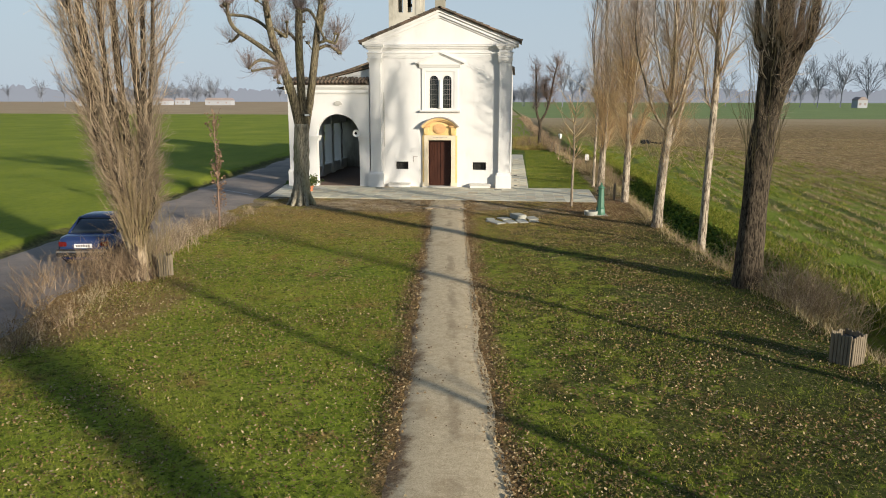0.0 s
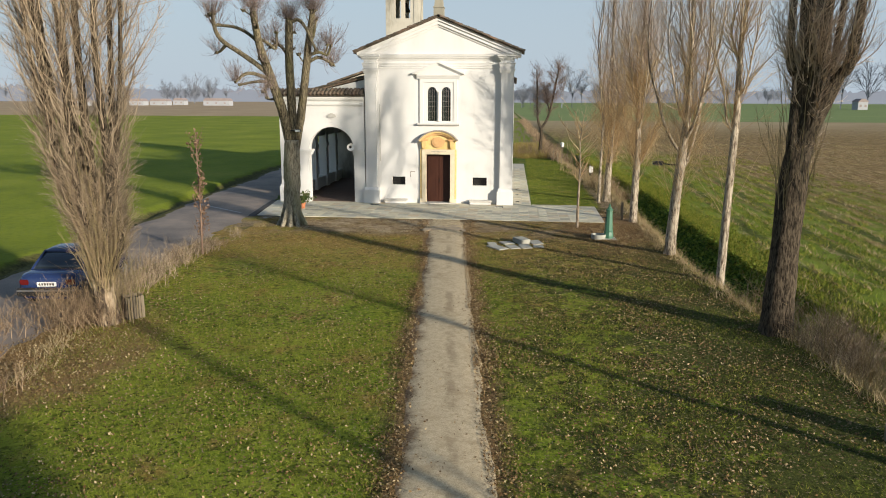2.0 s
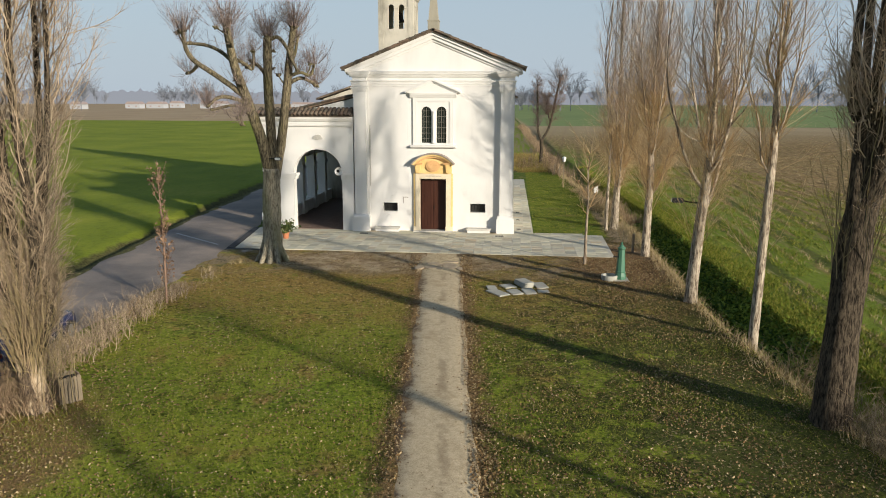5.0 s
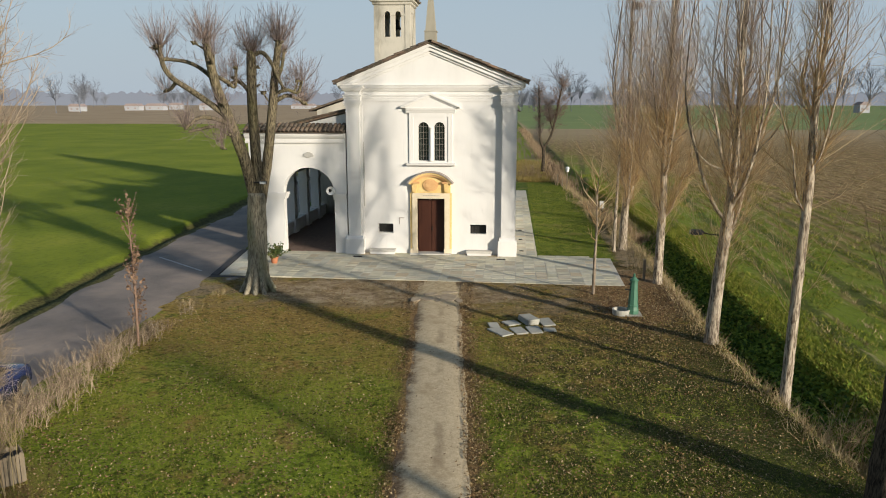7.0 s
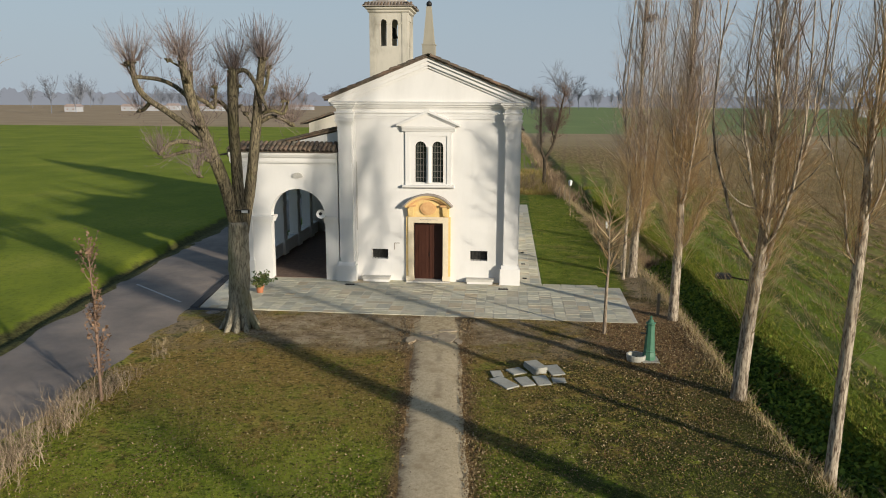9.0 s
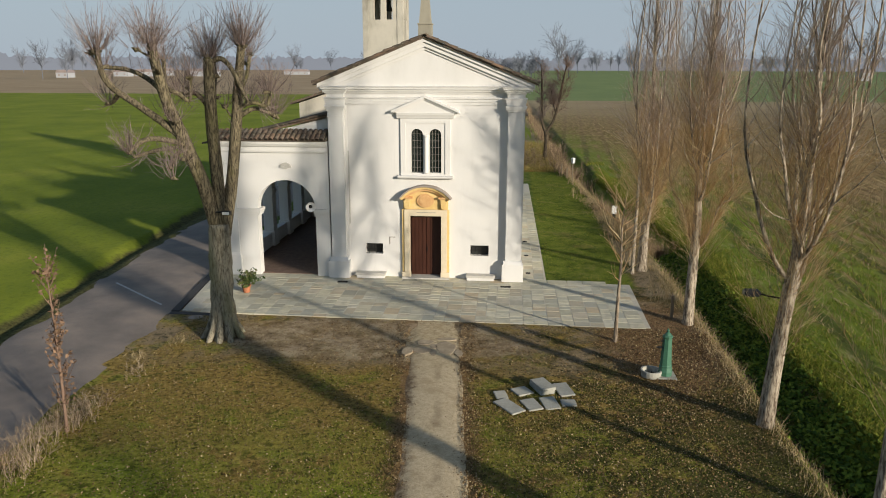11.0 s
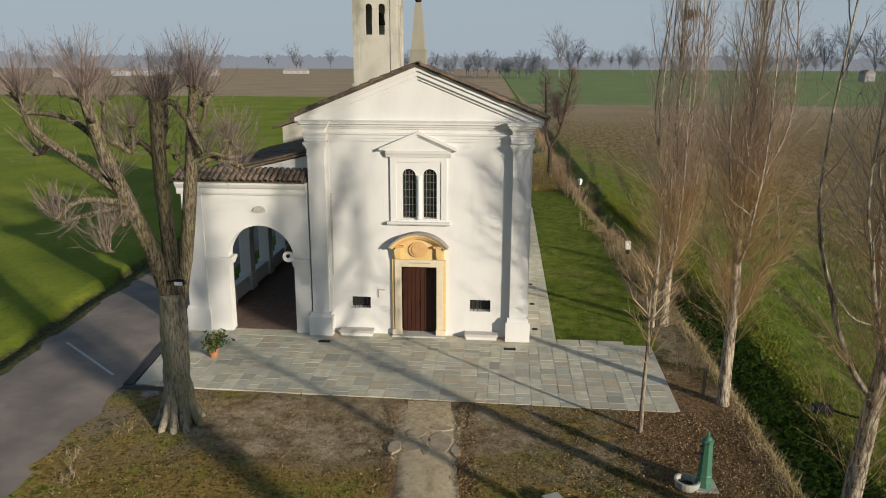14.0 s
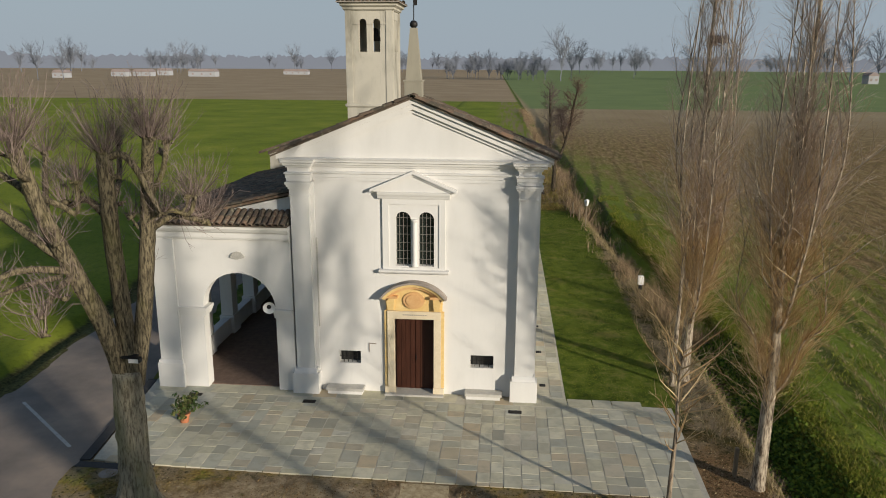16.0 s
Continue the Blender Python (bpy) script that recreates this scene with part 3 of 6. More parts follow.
ROAD_R = [(-60, -1.0), (-45, -3.6), (-28, -6.4), (-17, -8.0), (-12.5, -8.1), (-6.3, -8.15), (-5.2, -8.35), (1.0, -9.3), (12, -10.0), (21, -10.8), (45, -14.0), (80, -20.5)]
PATH_L = [(-46, 3.6), (-33.35, 2.55), (-28.4, 2.17), (-22.2, 1.56), (-13, 0.78), (-6.5, 0.0), (-5.4, -0.3)]
PATH_R = [(-46, 5.5), (-33.2, 4.39), (-28.25, 3.79), (-22, 3.25), (-12.84, 2.45), (-6.6, 2.02), (-5.4, 2.2)]
BASE = -0.12


DITCH = [(-14, 11.15), (6, 11.15), (20, 10.2), (32, 9.3), (60, 8.7), (146, 7.0), (700, -5.0)]


def ditch_centre(y):
    return lerp_line(DITCH, y) + max(0.0, -14.0 - y) * 0.085


def soft(a, b, v):
    t = min(1.0, max(0.0, (v - a) / (b - a)))
    return t * t * (3 - 2 * t)


def ground_z(x, y):
    z = BASE
    if -90 < y < 160 and -60 < x < 60:
        d = abs(x - ditch_centre(y))
        z -= 0.75 * (1 - soft(0.25, 1.15, d)) * soft(-80, -60, y) * (1 - soft(90, 150, y))
        e = abs(x - lerp_line(ROAD_L, y) + 0.75)
        z -= 0.3 * (1 - soft(0.15, 0.6, e))
        z += 0.035 * noise.noise(Vector((x * 0.5, y * 0.5, 0))) + 0.02 * noise.noise(Vector((x * 1.7, y * 1.7, 3)))
        if -8.6 < x < 8.7 and -7.2 < y < -4.9:
            k = soft(-7.2, -5.8, y) * (1 - soft(-5.3, -4.95, y))
            z += (-0.068 - z) * k
        if x < lerp_line(ROAD_L, y) - 1.2:
            z += 0.12 * noise.noise(Vector((x * 0.06, y * 0.06, 7)))
    return z


def axis(lo, hi, step):
    out = list(np.arange(lo, hi + 0.01, step))
    far = [2, 5, 10, 18, 30, 50, 85, 140, 240, 450, 900, 1800, 3200]
    return [lo - f for f in far[::-1]] + out + [hi + f for f in far]


gx, gy = axis(-18, 17, 0.35), axis(-50, 52, 0.5)
gv = [(x, y, ground_z(x, y)) for y in gy for x in gx]
w = len(gx)
gf = [(j * w + i, j * w + i + 1, (j + 1) * w + i + 1, (j + 1) * w + i) for j in range(len(gy) - 1) for i in range(w - 1)]
ground = new("ground", raw("ground", gv, gf, M["ground"], True))
tagged(ground, "flat meadow, green winter wheat and brown stubble fields with a ditch", "ground", kind="structure")


def strip(name, left, right, y0, y1, step, zc, ze, material, ragged):
    rng = random.Random(name)
    verts, faces = [], []
    n, k = int((y1 - y0) / step), 9
    for j in range(n + 1):
        y = y0 + (y1 - y0) * j / n
        a = lerp_line(left, y) + ragged * 3 * noise.noise(Vector((y * 0.9, 1.3, 0))) + rng.gauss(0, ragged * 0.4)
        b = lerp_line(right, y) + ragged * 3 * noise.noise(Vector((y * 0.9, 7.3, 0))) + rng.gauss(0, ragged * 0.4)
        for i in range(k):
            u = i / (k - 1)
            edge = abs(2 * u - 1) ** 4
            verts.append((a + (b - a) * u, y, zc + (ze - zc) * edge))
    for j in range(n):
        for i in range(k - 1):
            s = j * k + i
            faces.append((s, s + 1, s + k + 1, s + k))
    return new(name, raw(name, verts, faces, material, True))


tagged(strip("road", ROAD_L, ROAD_R, -60, 80, 0.7, -0.065, -0.14, M["asphalt"], 0.025), "narrow worn asphalt country road past the church", "road", kind="structure")
tagged(strip("path", PATH_L, PATH_R, -46, -5.5, 0.14, -0.06, -0.15, M["gravel"], 0.016), "straight pale gravel path leading to the church door", "path", kind="structure")

line_bm = bmesh.new()
for i in range(12):
    a, b = i / 12, (i + 0.93) / 12
    p, q = Vector((-12.5, -1.95, -0.061)), Vector((-9.35, -4.55, -0.061))
    s = (q - p).normalized().cross(Vector((0, 0, 1))) * 0.05
    c0, c1 = p.lerp(q, a), p.lerp(q, b)
    line_bm.faces.new([line_bm.verts.new(v) for v in (c0 - s, c1 - s, c1 + s, c0 + s)])
tagged(part("road_marking", line_bm, M["road_line"]), "worn pale line across the asphalt road", "road marking", kind="structure")

# paving before the church: bedding and single slabs
PLAZA_Z = -0.05


def plaza_left(y):
    return -8.35 - (y + 5.2) * 0.125


def plaza_front(x):
    return -5.2 - (x + 8.3) * 0.022


bed = bmesh.new()
prof = [(plaza_left(-5.2) + 0.02, plaza_front(-8.3) + 0.09), (8.25, plaza_front(8.3) + 0.09), (8.33, -0.35), (5.0, -0.3), (4.9, 26.0), (3.9, 26.0), (3.9, 0.3), (plaza_left(0.3), 0.3)]
lo = [bed.verts.new((x, y, -0.3)) for x, y in prof]
hi = [bed.verts.new((x, y, PLAZA_Z - 0.007)) for x, y in prof]
bed.faces.new(hi)
for i in range(len(prof)):
    j = (i + 1) % len(prof)
    bed.faces.new((lo[i], lo[j], hi[j], hi[i]))
pavement = part("pavement", bed, M["mortar"])
tagged(pavement, "grey stone slab paving before and beside the church", "pavement", kind="structure")

# asphalt strip by the road; the short front strip paints the step's shadow
ch = bmesh.new()
for a, b in (((plaza_left(0.2) - 0.32, 0.2), (plaza_left(-5.15) - 0.36, -5.15)), ((plaza_left(-5.2) - 0.3, -5.52), (-6.5, -5.56))):
    wide = Vector((0.3, 0.02, 0)) if a[1] > 0 else Vector((0, 0.28, 0))
    p0, p1 = Vector((*a, -0.062)), Vector((*b, -0.062))
    q = [p0, p1, p1 + wide, p0 + wide]
    top = [ch.verts.new(v) for v in q]
    low = [ch.verts.new(v - Vector((0, 0, 0.15))) for v in q]
    ch.faces.new(top)
    for i in range(4):
        ch.faces.new((top[i], top[(i + 1) % 4], low[(i + 1) % 4], low[i]))
tagged(part("pavement_edge", ch, M["dark_asphalt_and_shade"]), "dark asphalt strip and painted step shadow along the paving's edge", "pavement edge", kind="structure")

# ---- church ----
church = thing("church", "small white plastered country church with pilasters and gable", "church")
T = M["trim"]
wall = part("wall", prism(bmesh.new(), [(-3.95, -0.3), (3.95, -0.3), (3.95, 7.75), (0, 9.25), (-3.95, 7.75)], 0.0, 0.55), M["white"], church)
cut(wall,
    prism(bmesh.new(), [(-0.64, -0.4), (0.64, -0.4), (0.64, 2.58), (-0.64, 2.58)], -0.4, 0.9),
    prism(bmesh.new(), arch_outline(-0.59, -0.1, 4.34, 5.86), -0.4, 0.9),
    prism(bmesh.new(), arch_outline(0.15, 0.64, 4.34, 5.86), -0.4, 0.9),
    boxed(-2.53, -0.3, 0.92, -1.80, 0.9, 1.36),
    boxed(1.84, -0.3, 0.92, 2.60, 0.9, 1.36))
side = bmesh.new()
for s in (-1, 1):
    box(side, s * 3.95, 0.55, -0.3, s * 3.5, 14.0, 6.45)
prism(side, [(-3.95, -0.3), (3.95, -0.3), (3.95, 6.45), (0, 8.05), (-3.95, 6.45)], 13.6, 14.0)
prism(side, [(-3.95, 6.4), (3.95, 6.4), (3.95, 7.75), (0, 9.25), (-3.95, 7.75)], 0.55, 0.95)
part("nave_wall", side, M["white"], church)
choir = bmesh.new()
prism(choir, [(-2.9, -0.3), (2.9, -0.3), (2.9, 5.8), (0, 7.0), (-2.9, 5.8)], 14.0, 21.0)
part("choir_wall", choir, M["old"], church)
# near-black floor stands for the unlit inside
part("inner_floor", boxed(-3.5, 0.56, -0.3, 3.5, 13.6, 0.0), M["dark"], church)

# pilasters with plinth and capital
for s in (-1, 1):
    x = s * 3.59
    shaft = part("pilaster", boxed(x - 0.3, -0.27, 0.78, x + 0.3, -0.0, 6.58), M["white"], church)
    bm = bmesh.new()
    box(bm, x - 0.44, -0.42, -0.3, x + 0.44, -0.002, 0.66, 0.012)
    run_x(bm, [(-0.002, 0.66), (-0.39, 0.66), (-0.35, 0.74), (-0.29, 0.80), (-0.002, 0.80)], x - 0.38, x + 0.38)
    part("plinth", bm, M["white"], shaft)
    bm = bmesh.new()
    for z0, z1, e in ((6.56, 6.62, 0.03), (6.62, 6.80, 0.012), (6.80, 6.88, 0.05), (6.88, 6.95, 0.09), (6.95, 7.03, 0.12)):
        box(bm, x - 0.3 - e, -0.27 - e, z0, x + 0.3 + e, -0.003, z1, 0.008)
    part("capital", bm, T, shaft)
    # the half pilaster that backs it
    part("back_strip", boxed(s * 3.18, -0.06, -0.2, s * 3.95, -0.001, 7.03), M["white"], church)

# entablature, broken forward over the pilasters
ARCH = [(0.0, 7.05), (-0.06, 7.05), (-0.06, 7.15), (-0.09, 7.16), (-0.09, 7.26), (-0.14, 7.29), (-0.14, 7.33), (0.0, 7.35)]
CORN = [(0.0, 7.48), (-0.06, 7.48), (-0.09, 7.54), (-0.16, 7.56), (-0.18, 7.62), (-0.26, 7.65), (-0.26, 7.70), (-0.30, 7.75), (0.0, 7.78)]
ARCH = [(y * 0.68, z) for y, z in ARCH]
CORN = [(y * 0.68, z) for y, z in CORN]
ent = bmesh.new()
run_x(ent, ARCH, -3.2, 3.2)
run_x(ent, CORN, -3.2, 3.2)
part("entablature", ent, T, church)
for s in (-1, 1):
    bm = bmesh.new()
    x = s * 3.59
    lo_x, hi_x = x - 0.34, x + 0.34
    rings = []
    for y, z in [(0.0, 7.034)] + ARCH + CORN:
        rings.append([bm.verts.new(v) for v in ((lo_x + y, -0.28 + y, z), (hi_x - y, -0.28 + y, z), (hi_x - y, 0.0, z), (lo_x + y, 0.0, z))])
    for a, b in zip(rings, rings[1:]):
        for k in range(4):
            bm.faces.new((a[k], a[(k + 1) % 4], b[(k + 1) % 4], b[k]))
    bm.faces.new(rings[0])
    bm.faces.new(rings[-1])
    bmesh.ops.recalc_face_normals(bm, faces=bm.faces)
    part("entablature_block", bm, T, church)

# gable: raking cornice in steps, under the roof's edge
RISE = (9.60 - 7.80) / 4.45


def rake(bm, top, depth, y0, y1, reach):
    """A band along both slopes; top and depth run down from the roof line at the apex."""
    a = 9.60 - top
    prism(bm, [(0, a), (reach, a - RISE * reach), (reach, a - RISE * reach - depth), (0, a - depth)], y0, y1)
    prism(bm, [(0, a), (0, a - depth), (-reach, a - RISE * reach - depth), (-reach, a - RISE * reach)], y0, y1)


for top, depth, y0, reach in ((0.0, 0.15, -0.21, 4.30), (0.152, 0.17, -0.14, 4.22), (0.324, 0.11, -0.06, 4.12)):
    bm = bmesh.new()
    rake(bm, top, depth, y0, 0.0, reach)
    part("raking_cornice", bm, T, church)
part("eave_soffit", boxed(3.95, 0.0, 7.64, 4.30, 0.95, 7.78), T, church)
part("eave_soffit", boxed(-4.30, 0.0, 7.64, -3.95, 0.95, 7.78), T, church)

# roof with clay tiles
roof = bmesh.new()
for s in (-1, 1):
    prism(roof, [(0, 9.66), (s * 4.46, 9.66 - RISE * 4.46), (s * 4.46, 9.60 - RISE * 4.46), (0, 9.60)], -0.30, 1.1)
    prism(roof, [(0, 8.26), (s * 4.1, 8.26 - RISE * 4.1), (s * 4.1, 8.20 - RISE * 4.1), (0, 8.20)], 1.1, 14.3)
    prism(roof, [(0, 7.18), (s * 3.3, 7.18 - RISE * 3.3), (s * 3.3, 7.10 - RISE * 3.3), (0, 7.10)], 14.3, 21.4)
roof_ob = part("roof", roof, M["tile"], church, "pitched roof of old brown clay tiles")


def tile_mesh(length=0.46, r0=0.085, r1=0.105, n=5):
    """One curved clay tile, its crown up, running down along +x."""
    verts, faces = [], []
    for th in (0.0, 0.018):
        for x, r in ((0, r0), (length, r1)):
            for i in range(n + 1):
                a = math.pi * i / n
                verts.append((x, -(r - th) * math.cos(a), (r - th) * 0.8 * math.sin(a)))
    k = n + 1
    for i in range(n):
        faces.append((i, i + 1, k + i + 1, k + i))
        faces.append((2 * k + i, 3 * k + i, 3 * k + i + 1, 2 * k + i + 1))
        faces.append((k + i, k + i + 1, 3 * k + i + 1, 3 * k + i))
        faces.append((i, 2 * k + i, 2 * k + i + 1, i + 1))
    return raw("tile", verts, faces, M["tile"])


TILE = tile_mesh()
TV = [Vector(v.co) for v in TILE.vertices]
TF = [tuple(p.vertices) for p in TILE.polygons]


class TileHeap:
    """Tiles too many to pick apart, in one mesh."""

    def __init__(self):
        self.v, self.f = [], []

    def add(self, m):
        s = len(self.v)
        self.v += [tuple(m @ p) for p in TV]
        self.f += [tuple(i + s for i in f) for f in TF]


tile_spots = []
heap = TileHeap()
rng = random.Random(11)
pitch = math.degrees(math.atan(RISE))
for s in (-1, 1):
    for c in range(72):
        y = -0.27 + c * 0.205
        for r in range(12):
            x = 0.06 + r * 0.36
            if c >= 8 and r > 9:
                continue
            z = (9.67 if c < 8 else 8.27) - RISE * x
            m = pose(s * x, y + rng.gauss(0, 0.012), z + rng.gauss(0, 0.006), 0, pitch + rng.gauss(0, 1.0) - 2, rng.gauss(0, 1.5))
            if s < 0:
                m = pose(-x, y + rng.gauss(0, 0.012), z + rng.gauss(0, 0.006), 0, pitch + rng.gauss(0, 1.0) - 2, 180 + rng.gauss(0, 1.5))
            if c == 0:
                m = m @ Matrix.Diagonal((1.05, 1.15, 1.3, 1))
            if c < 5:
                tile_spots.append((m, roof_ob))
            else:
                heap.add(m)
for c in range(36):
    m = pose(0.02, -0.40 + c * 0.40, (9.68 if c < 4 else 8.28) + rng.gauss(0, 0.008), 0, rng.gauss(-1, 1), 90 + rng.gauss(0, 2)) @ Matrix.Diagonal((1, 1.4, 1.1, 1))
    (tile_spots.append((m, roof_ob)) if c < 4 else heap.add(m))
part("far_tiles", raw("far_tiles", heap.v, heap.f, M["tile"]), None, roof_ob, kind="stuff")

# portal
bm = bmesh.new()
for s in (-1, 1):
    box(bm, s * 0.64, -0.14, -0.06, s * 0.88, 0.3, 2.58, 0.01)
    box(bm, s * 0.62, -0.17, -0.08, s * 0.98, 0.0, 0.20, 0.01)
box(bm, -0.88, -0.14, 2.58, 0.88, 0.3, 2.84, 0.01)
portal = part("door_frame", bm, M["pale_stone"], church, "ochre stone door surround with curved pediment")
for s in (-1, 1):
    part("outer_band", boxed(s * 0.882, -0.09, 0.2, s * 0.98, 0.0, 2.84, bevel=0.008), M["ochre"], portal)
bm = bmesh.new()
box(bm, -0.92, -0.08, 2.845, 0.92, 0.0, 3.42)
part("frieze", bm, M["ochre"], portal)
for s in (-1, 1):
    bm = bmesh.new()
    prism(bm, [(s * 0.66, 2.9), (s * 0.84, 2.9), (s * 0.90, 3.30), (s * 0.62, 3.30)], -0.22, -0.081)
    part("console", bm, M["ochre"], portal)


def seg_band(r_in, r_out, y0, y1, half=1.0, cz=2.52):
    bm = bmesh.new()
    n = 18
    a0 = math.asin(half / r_out)
    pts = [(r_out * math.sin(-a0 + 2 * a0 * i / n), cz + r_out * math.cos(-a0 + 2 * a0 * i / n)) for i in range(n + 1)]
    pts += [(r_in * math.sin(a0 - 2 * a0 * i / n), cz + r_in * math.cos(a0 - 2 * a0 * i / n)) for i in range(n + 1)]
    return prism(bm, pts, y0, y1)


part("hood_cap", seg_band(1.29, 1.35, -0.36, 0.0, 1.08), M["grey_stone"], portal, "brown weathered stone hood of the curved pediment")
part("hood_moulding", seg_band(1.20, 1.288, -0.30, 0.0, 1.02), M["ochre"], portal)
part("hood_soffit", seg_band(1.11, 1.198, -0.22, 0.0, 0.94), M["spotted_stone"], portal)
for s in (-1, 1):
    part("hood_base", boxed(s * 0.52, -0.27, 3.30, s * 1.0, 0.0, 3.38, bevel=0.01), M["spotted_stone"], portal)
arc = math.asin(0.94 / 1.11)
part("tympanum", prism(bmesh.new(), [(1.108 * math.sin(-arc + 2 * arc * i / 16), 2.52 + 1.108 * math.cos(-arc + 2 * arc * i / 16)) for i in range(17)], -0.10, -0.001), M["ochre"], portal)
bm = bmesh.new()
for r, y in ((0.28, -0.15), (0.2, -0.18)):
    n = 20
    pts = [(r * 1.25 * math.cos(math.tau * i / n), 3.22 + r * math.sin(math.tau * i / n)) for i in range(n)]
    prism(bm, pts, y, -0.07)
part("medallion", bm, M["spotted_stone"], portal, "oval carved stone medallion")
for i in range(11):
    x = -0.36 + i * 0.072
    part("lettering_bar", boxed(x, -0.144, 2.71, x + 0.05, -0.139, 2.745), M["grey_stone"], portal)

door = part("door_leaf", boxed(-0.64, 0.24, 0.0, -0.006, 0.30, 2.58), M["door"], church, "dark red-brown painted wooden door leaf")
door2 = part("door_leaf", boxed(0.006, 0.24, 0.0, 0.64, 0.30, 2.58), M["door"], church, "dark red-brown painted wooden door leaf")
for d, x0 in ((door, -0.64), (door2, 0.0)):
    for i in range(4):
        part("board", boxed(x0 + 0.02 + i * 0.152, 0.225, 0.03, x0 + 0.16 + i * 0.152, 0.2399, 2.55, bevel=0.004), M["door"], d)
part("door_handle", boxed(0.03, 0.17, 1.05, 0.06, 0.2245, 1.2, bevel=0.008), M["iron"], door2)
part("door_step", boxed(-0.98, -0.32, -0.1, 0.98, 0.4, 0.0, bevel=0.015), M["concrete"], church, "pale stone door sill")

# twin window with column, frame and pediment
win = fr = part("window", prism(bmesh.new(), [(-1.0, 4.22), (1.0, 4.22), (1.0, 6.52), (-1.0, 6.52)], -0.07, -0.001), T, church, "twin round-headed window with iron grilles")
cut(fr, boxed(-0.80, -0.5, 4.3, 0.80, 0.5, 6.34))
fr2 = part("inner_frame", prism(bmesh.new(), [(-0.799, 4.30), (0.799, 4.30), (0.799, 6.339), (-0.799, 6.339)], -0.035, -0.002), T, win)
cut(fr2, prism(bmesh.new(), arch_outline(-0.59, -0.1, 4.34, 5.86), -0.4, 0.9), prism(bmesh.new(), arch_outline(0.15, 0.64, 4.34, 5.86), -0.4, 0.9))
bm = bmesh.new()
run_x(bm, [(0, 4.10), (-0.16, 4.12), (-0.20, 4.17), (-0.20, 4.22), (0, 4.24)], -1.12, 1.12)
part("window_sill", bm, T, win)
bm = bmesh.new()
run_x(bm, [(0, 6.525), (-0.10, 6.525), (-0.13, 6.60), (-0.17, 6.66), (-0.19, 6.74), (0, 6.76)], -1.14, 1.14)
prism(bm, [(-1.28, 6.745), (1.28, 6.745), (0, 7.30)], -0.12, 0.0)
for s in (-1, 1):
    prism(bm, [(0, 7.42), (s * 1.36, 6.83), (s * 1.36, 6.74), (0, 7.32)], -0.23, 0.0)
    prism(bm, [(0, 7.318), (s * 1.30, 6.76), (s * 1.16, 6.75), (0, 7.25)], -0.17, 0.0)
part("pediment", bm, T, win)
bm = bmesh.new()
lathe(bm, [(0.10, 4.34), (0.10, 4.42), (0.075, 4.46), (0.075, 5.70), (0.085, 5.74), (0.075, 5.76), (0.11, 5.84), (0.11, 5.88)], 0.025, -0.06, 14)
part("column", bm, T, win)
part("pane", boxed(-0.60, 0.22, 4.3, -0.09, 0.24, 6.2), M["glass"], win)
part("pane", boxed(0.14, 0.22, 4.3, 0.65, 0.24, 6.2), M["glass"], win)
for x0 in (-0.59, 0.15):
    bm = bmesh.new()
    for i in range(1, 4):
        box(bm, x0 + i * 0.1225 - 0.009, 0.05, 4.34, x0 + i * 0.1225 + 0.009, 0.068, 6.04)
    for i in range(6):
        z = 4.55 + i * 0.27
        box(bm, x0, 0.069, z - 0.008, x0 + 0.49, 0.085, z + 0.008)
    part("grille", bm, M["grey_iron"], win)

# low grated openings, each backed by a near-black sheet for the shade within
for x0, x1 in ((-2.53, -1.80), (1.84, 2.60)):
    bm = bmesh.new()
    box(bm, x0 - 0.02, 0.3, 0.9, x1 + 0.02, 0.32, 1.38)
    v = part("vent", bm, M["dark"], church, "low dark grated opening in the wall")
    for i in range(1, 5):
        x = x0 + (x1 - x0) * i / 5
        part("bar", boxed(x - 0.012, 0.07, 0.92, x + 0.012, 0.09, 1.36), M["iron"], v)
    part("bar", boxed(x0, 0.091, 1.13, x1, 0.105, 1.15), M["iron"], v)

# cable and lead pipe on the wall
bm = bmesh.new()
box(bm, -1.52, -0.02, 1.35, -1.49, 0.0, 1.66)
box(bm, -1.49, -0.02, 1.63, -1.27, 0.0, 1.66)
part("cable_duct", bm, M["grey_stone"], church)
part("downpipe", boxed(-3.17, -0.05, 2.2, -3.13, -0.0, 5.2), M["concrete"], church)

# obelisk on the apex
ob = part("obelisk", lathe(bmesh.new(), [(0.26, 9.62), (0.26, 10.12), (0.23, 10.14), (0.10, 11.66)], 0, 0.15, square=True), M["obelisk"], church, "weathered stone obelisk on the gable")
part("obelisk_band", lathe(bmesh.new(), [(0.285, 10.10), (0.285, 10.15)], 0, 0.15, square=True), M["obelisk"], ob)
bm = bmesh.new()
bmesh.ops.create_uvsphere(bm, u_segments=14, v_segments=8, radius=0.12, matrix=Matrix.Translation((0, 0.15, 11.76)))
part("ball", bm, M["iron"], ob, "dark metal ball", True)
bm = bmesh.new()
box(bm, -0.014, 0.136, 11.85, 0.014, 0.164, 13.4)
box(bm, 0.014, 0.14, 12.3, 0.10, 0.16, 12.55)
box(bm, -0.18, 0.14, 12.95, 0.18, 0.16, 12.98)
part("iron_vane", bm, M["iron"], ob)

# ---- side loggia ----
loggia = thing("loggia", "white arcaded porch with clay tile roof beside the church", "porch")
FY = -0.28
lw = part("front_wall", prism(bmesh.new(), [(-7.9, -0.3), (-3.96, -0.3), (-3.96, 5.55), (-7.9, 5.55)], FY + 0.06, FY + 0.5), M["white"], loggia)
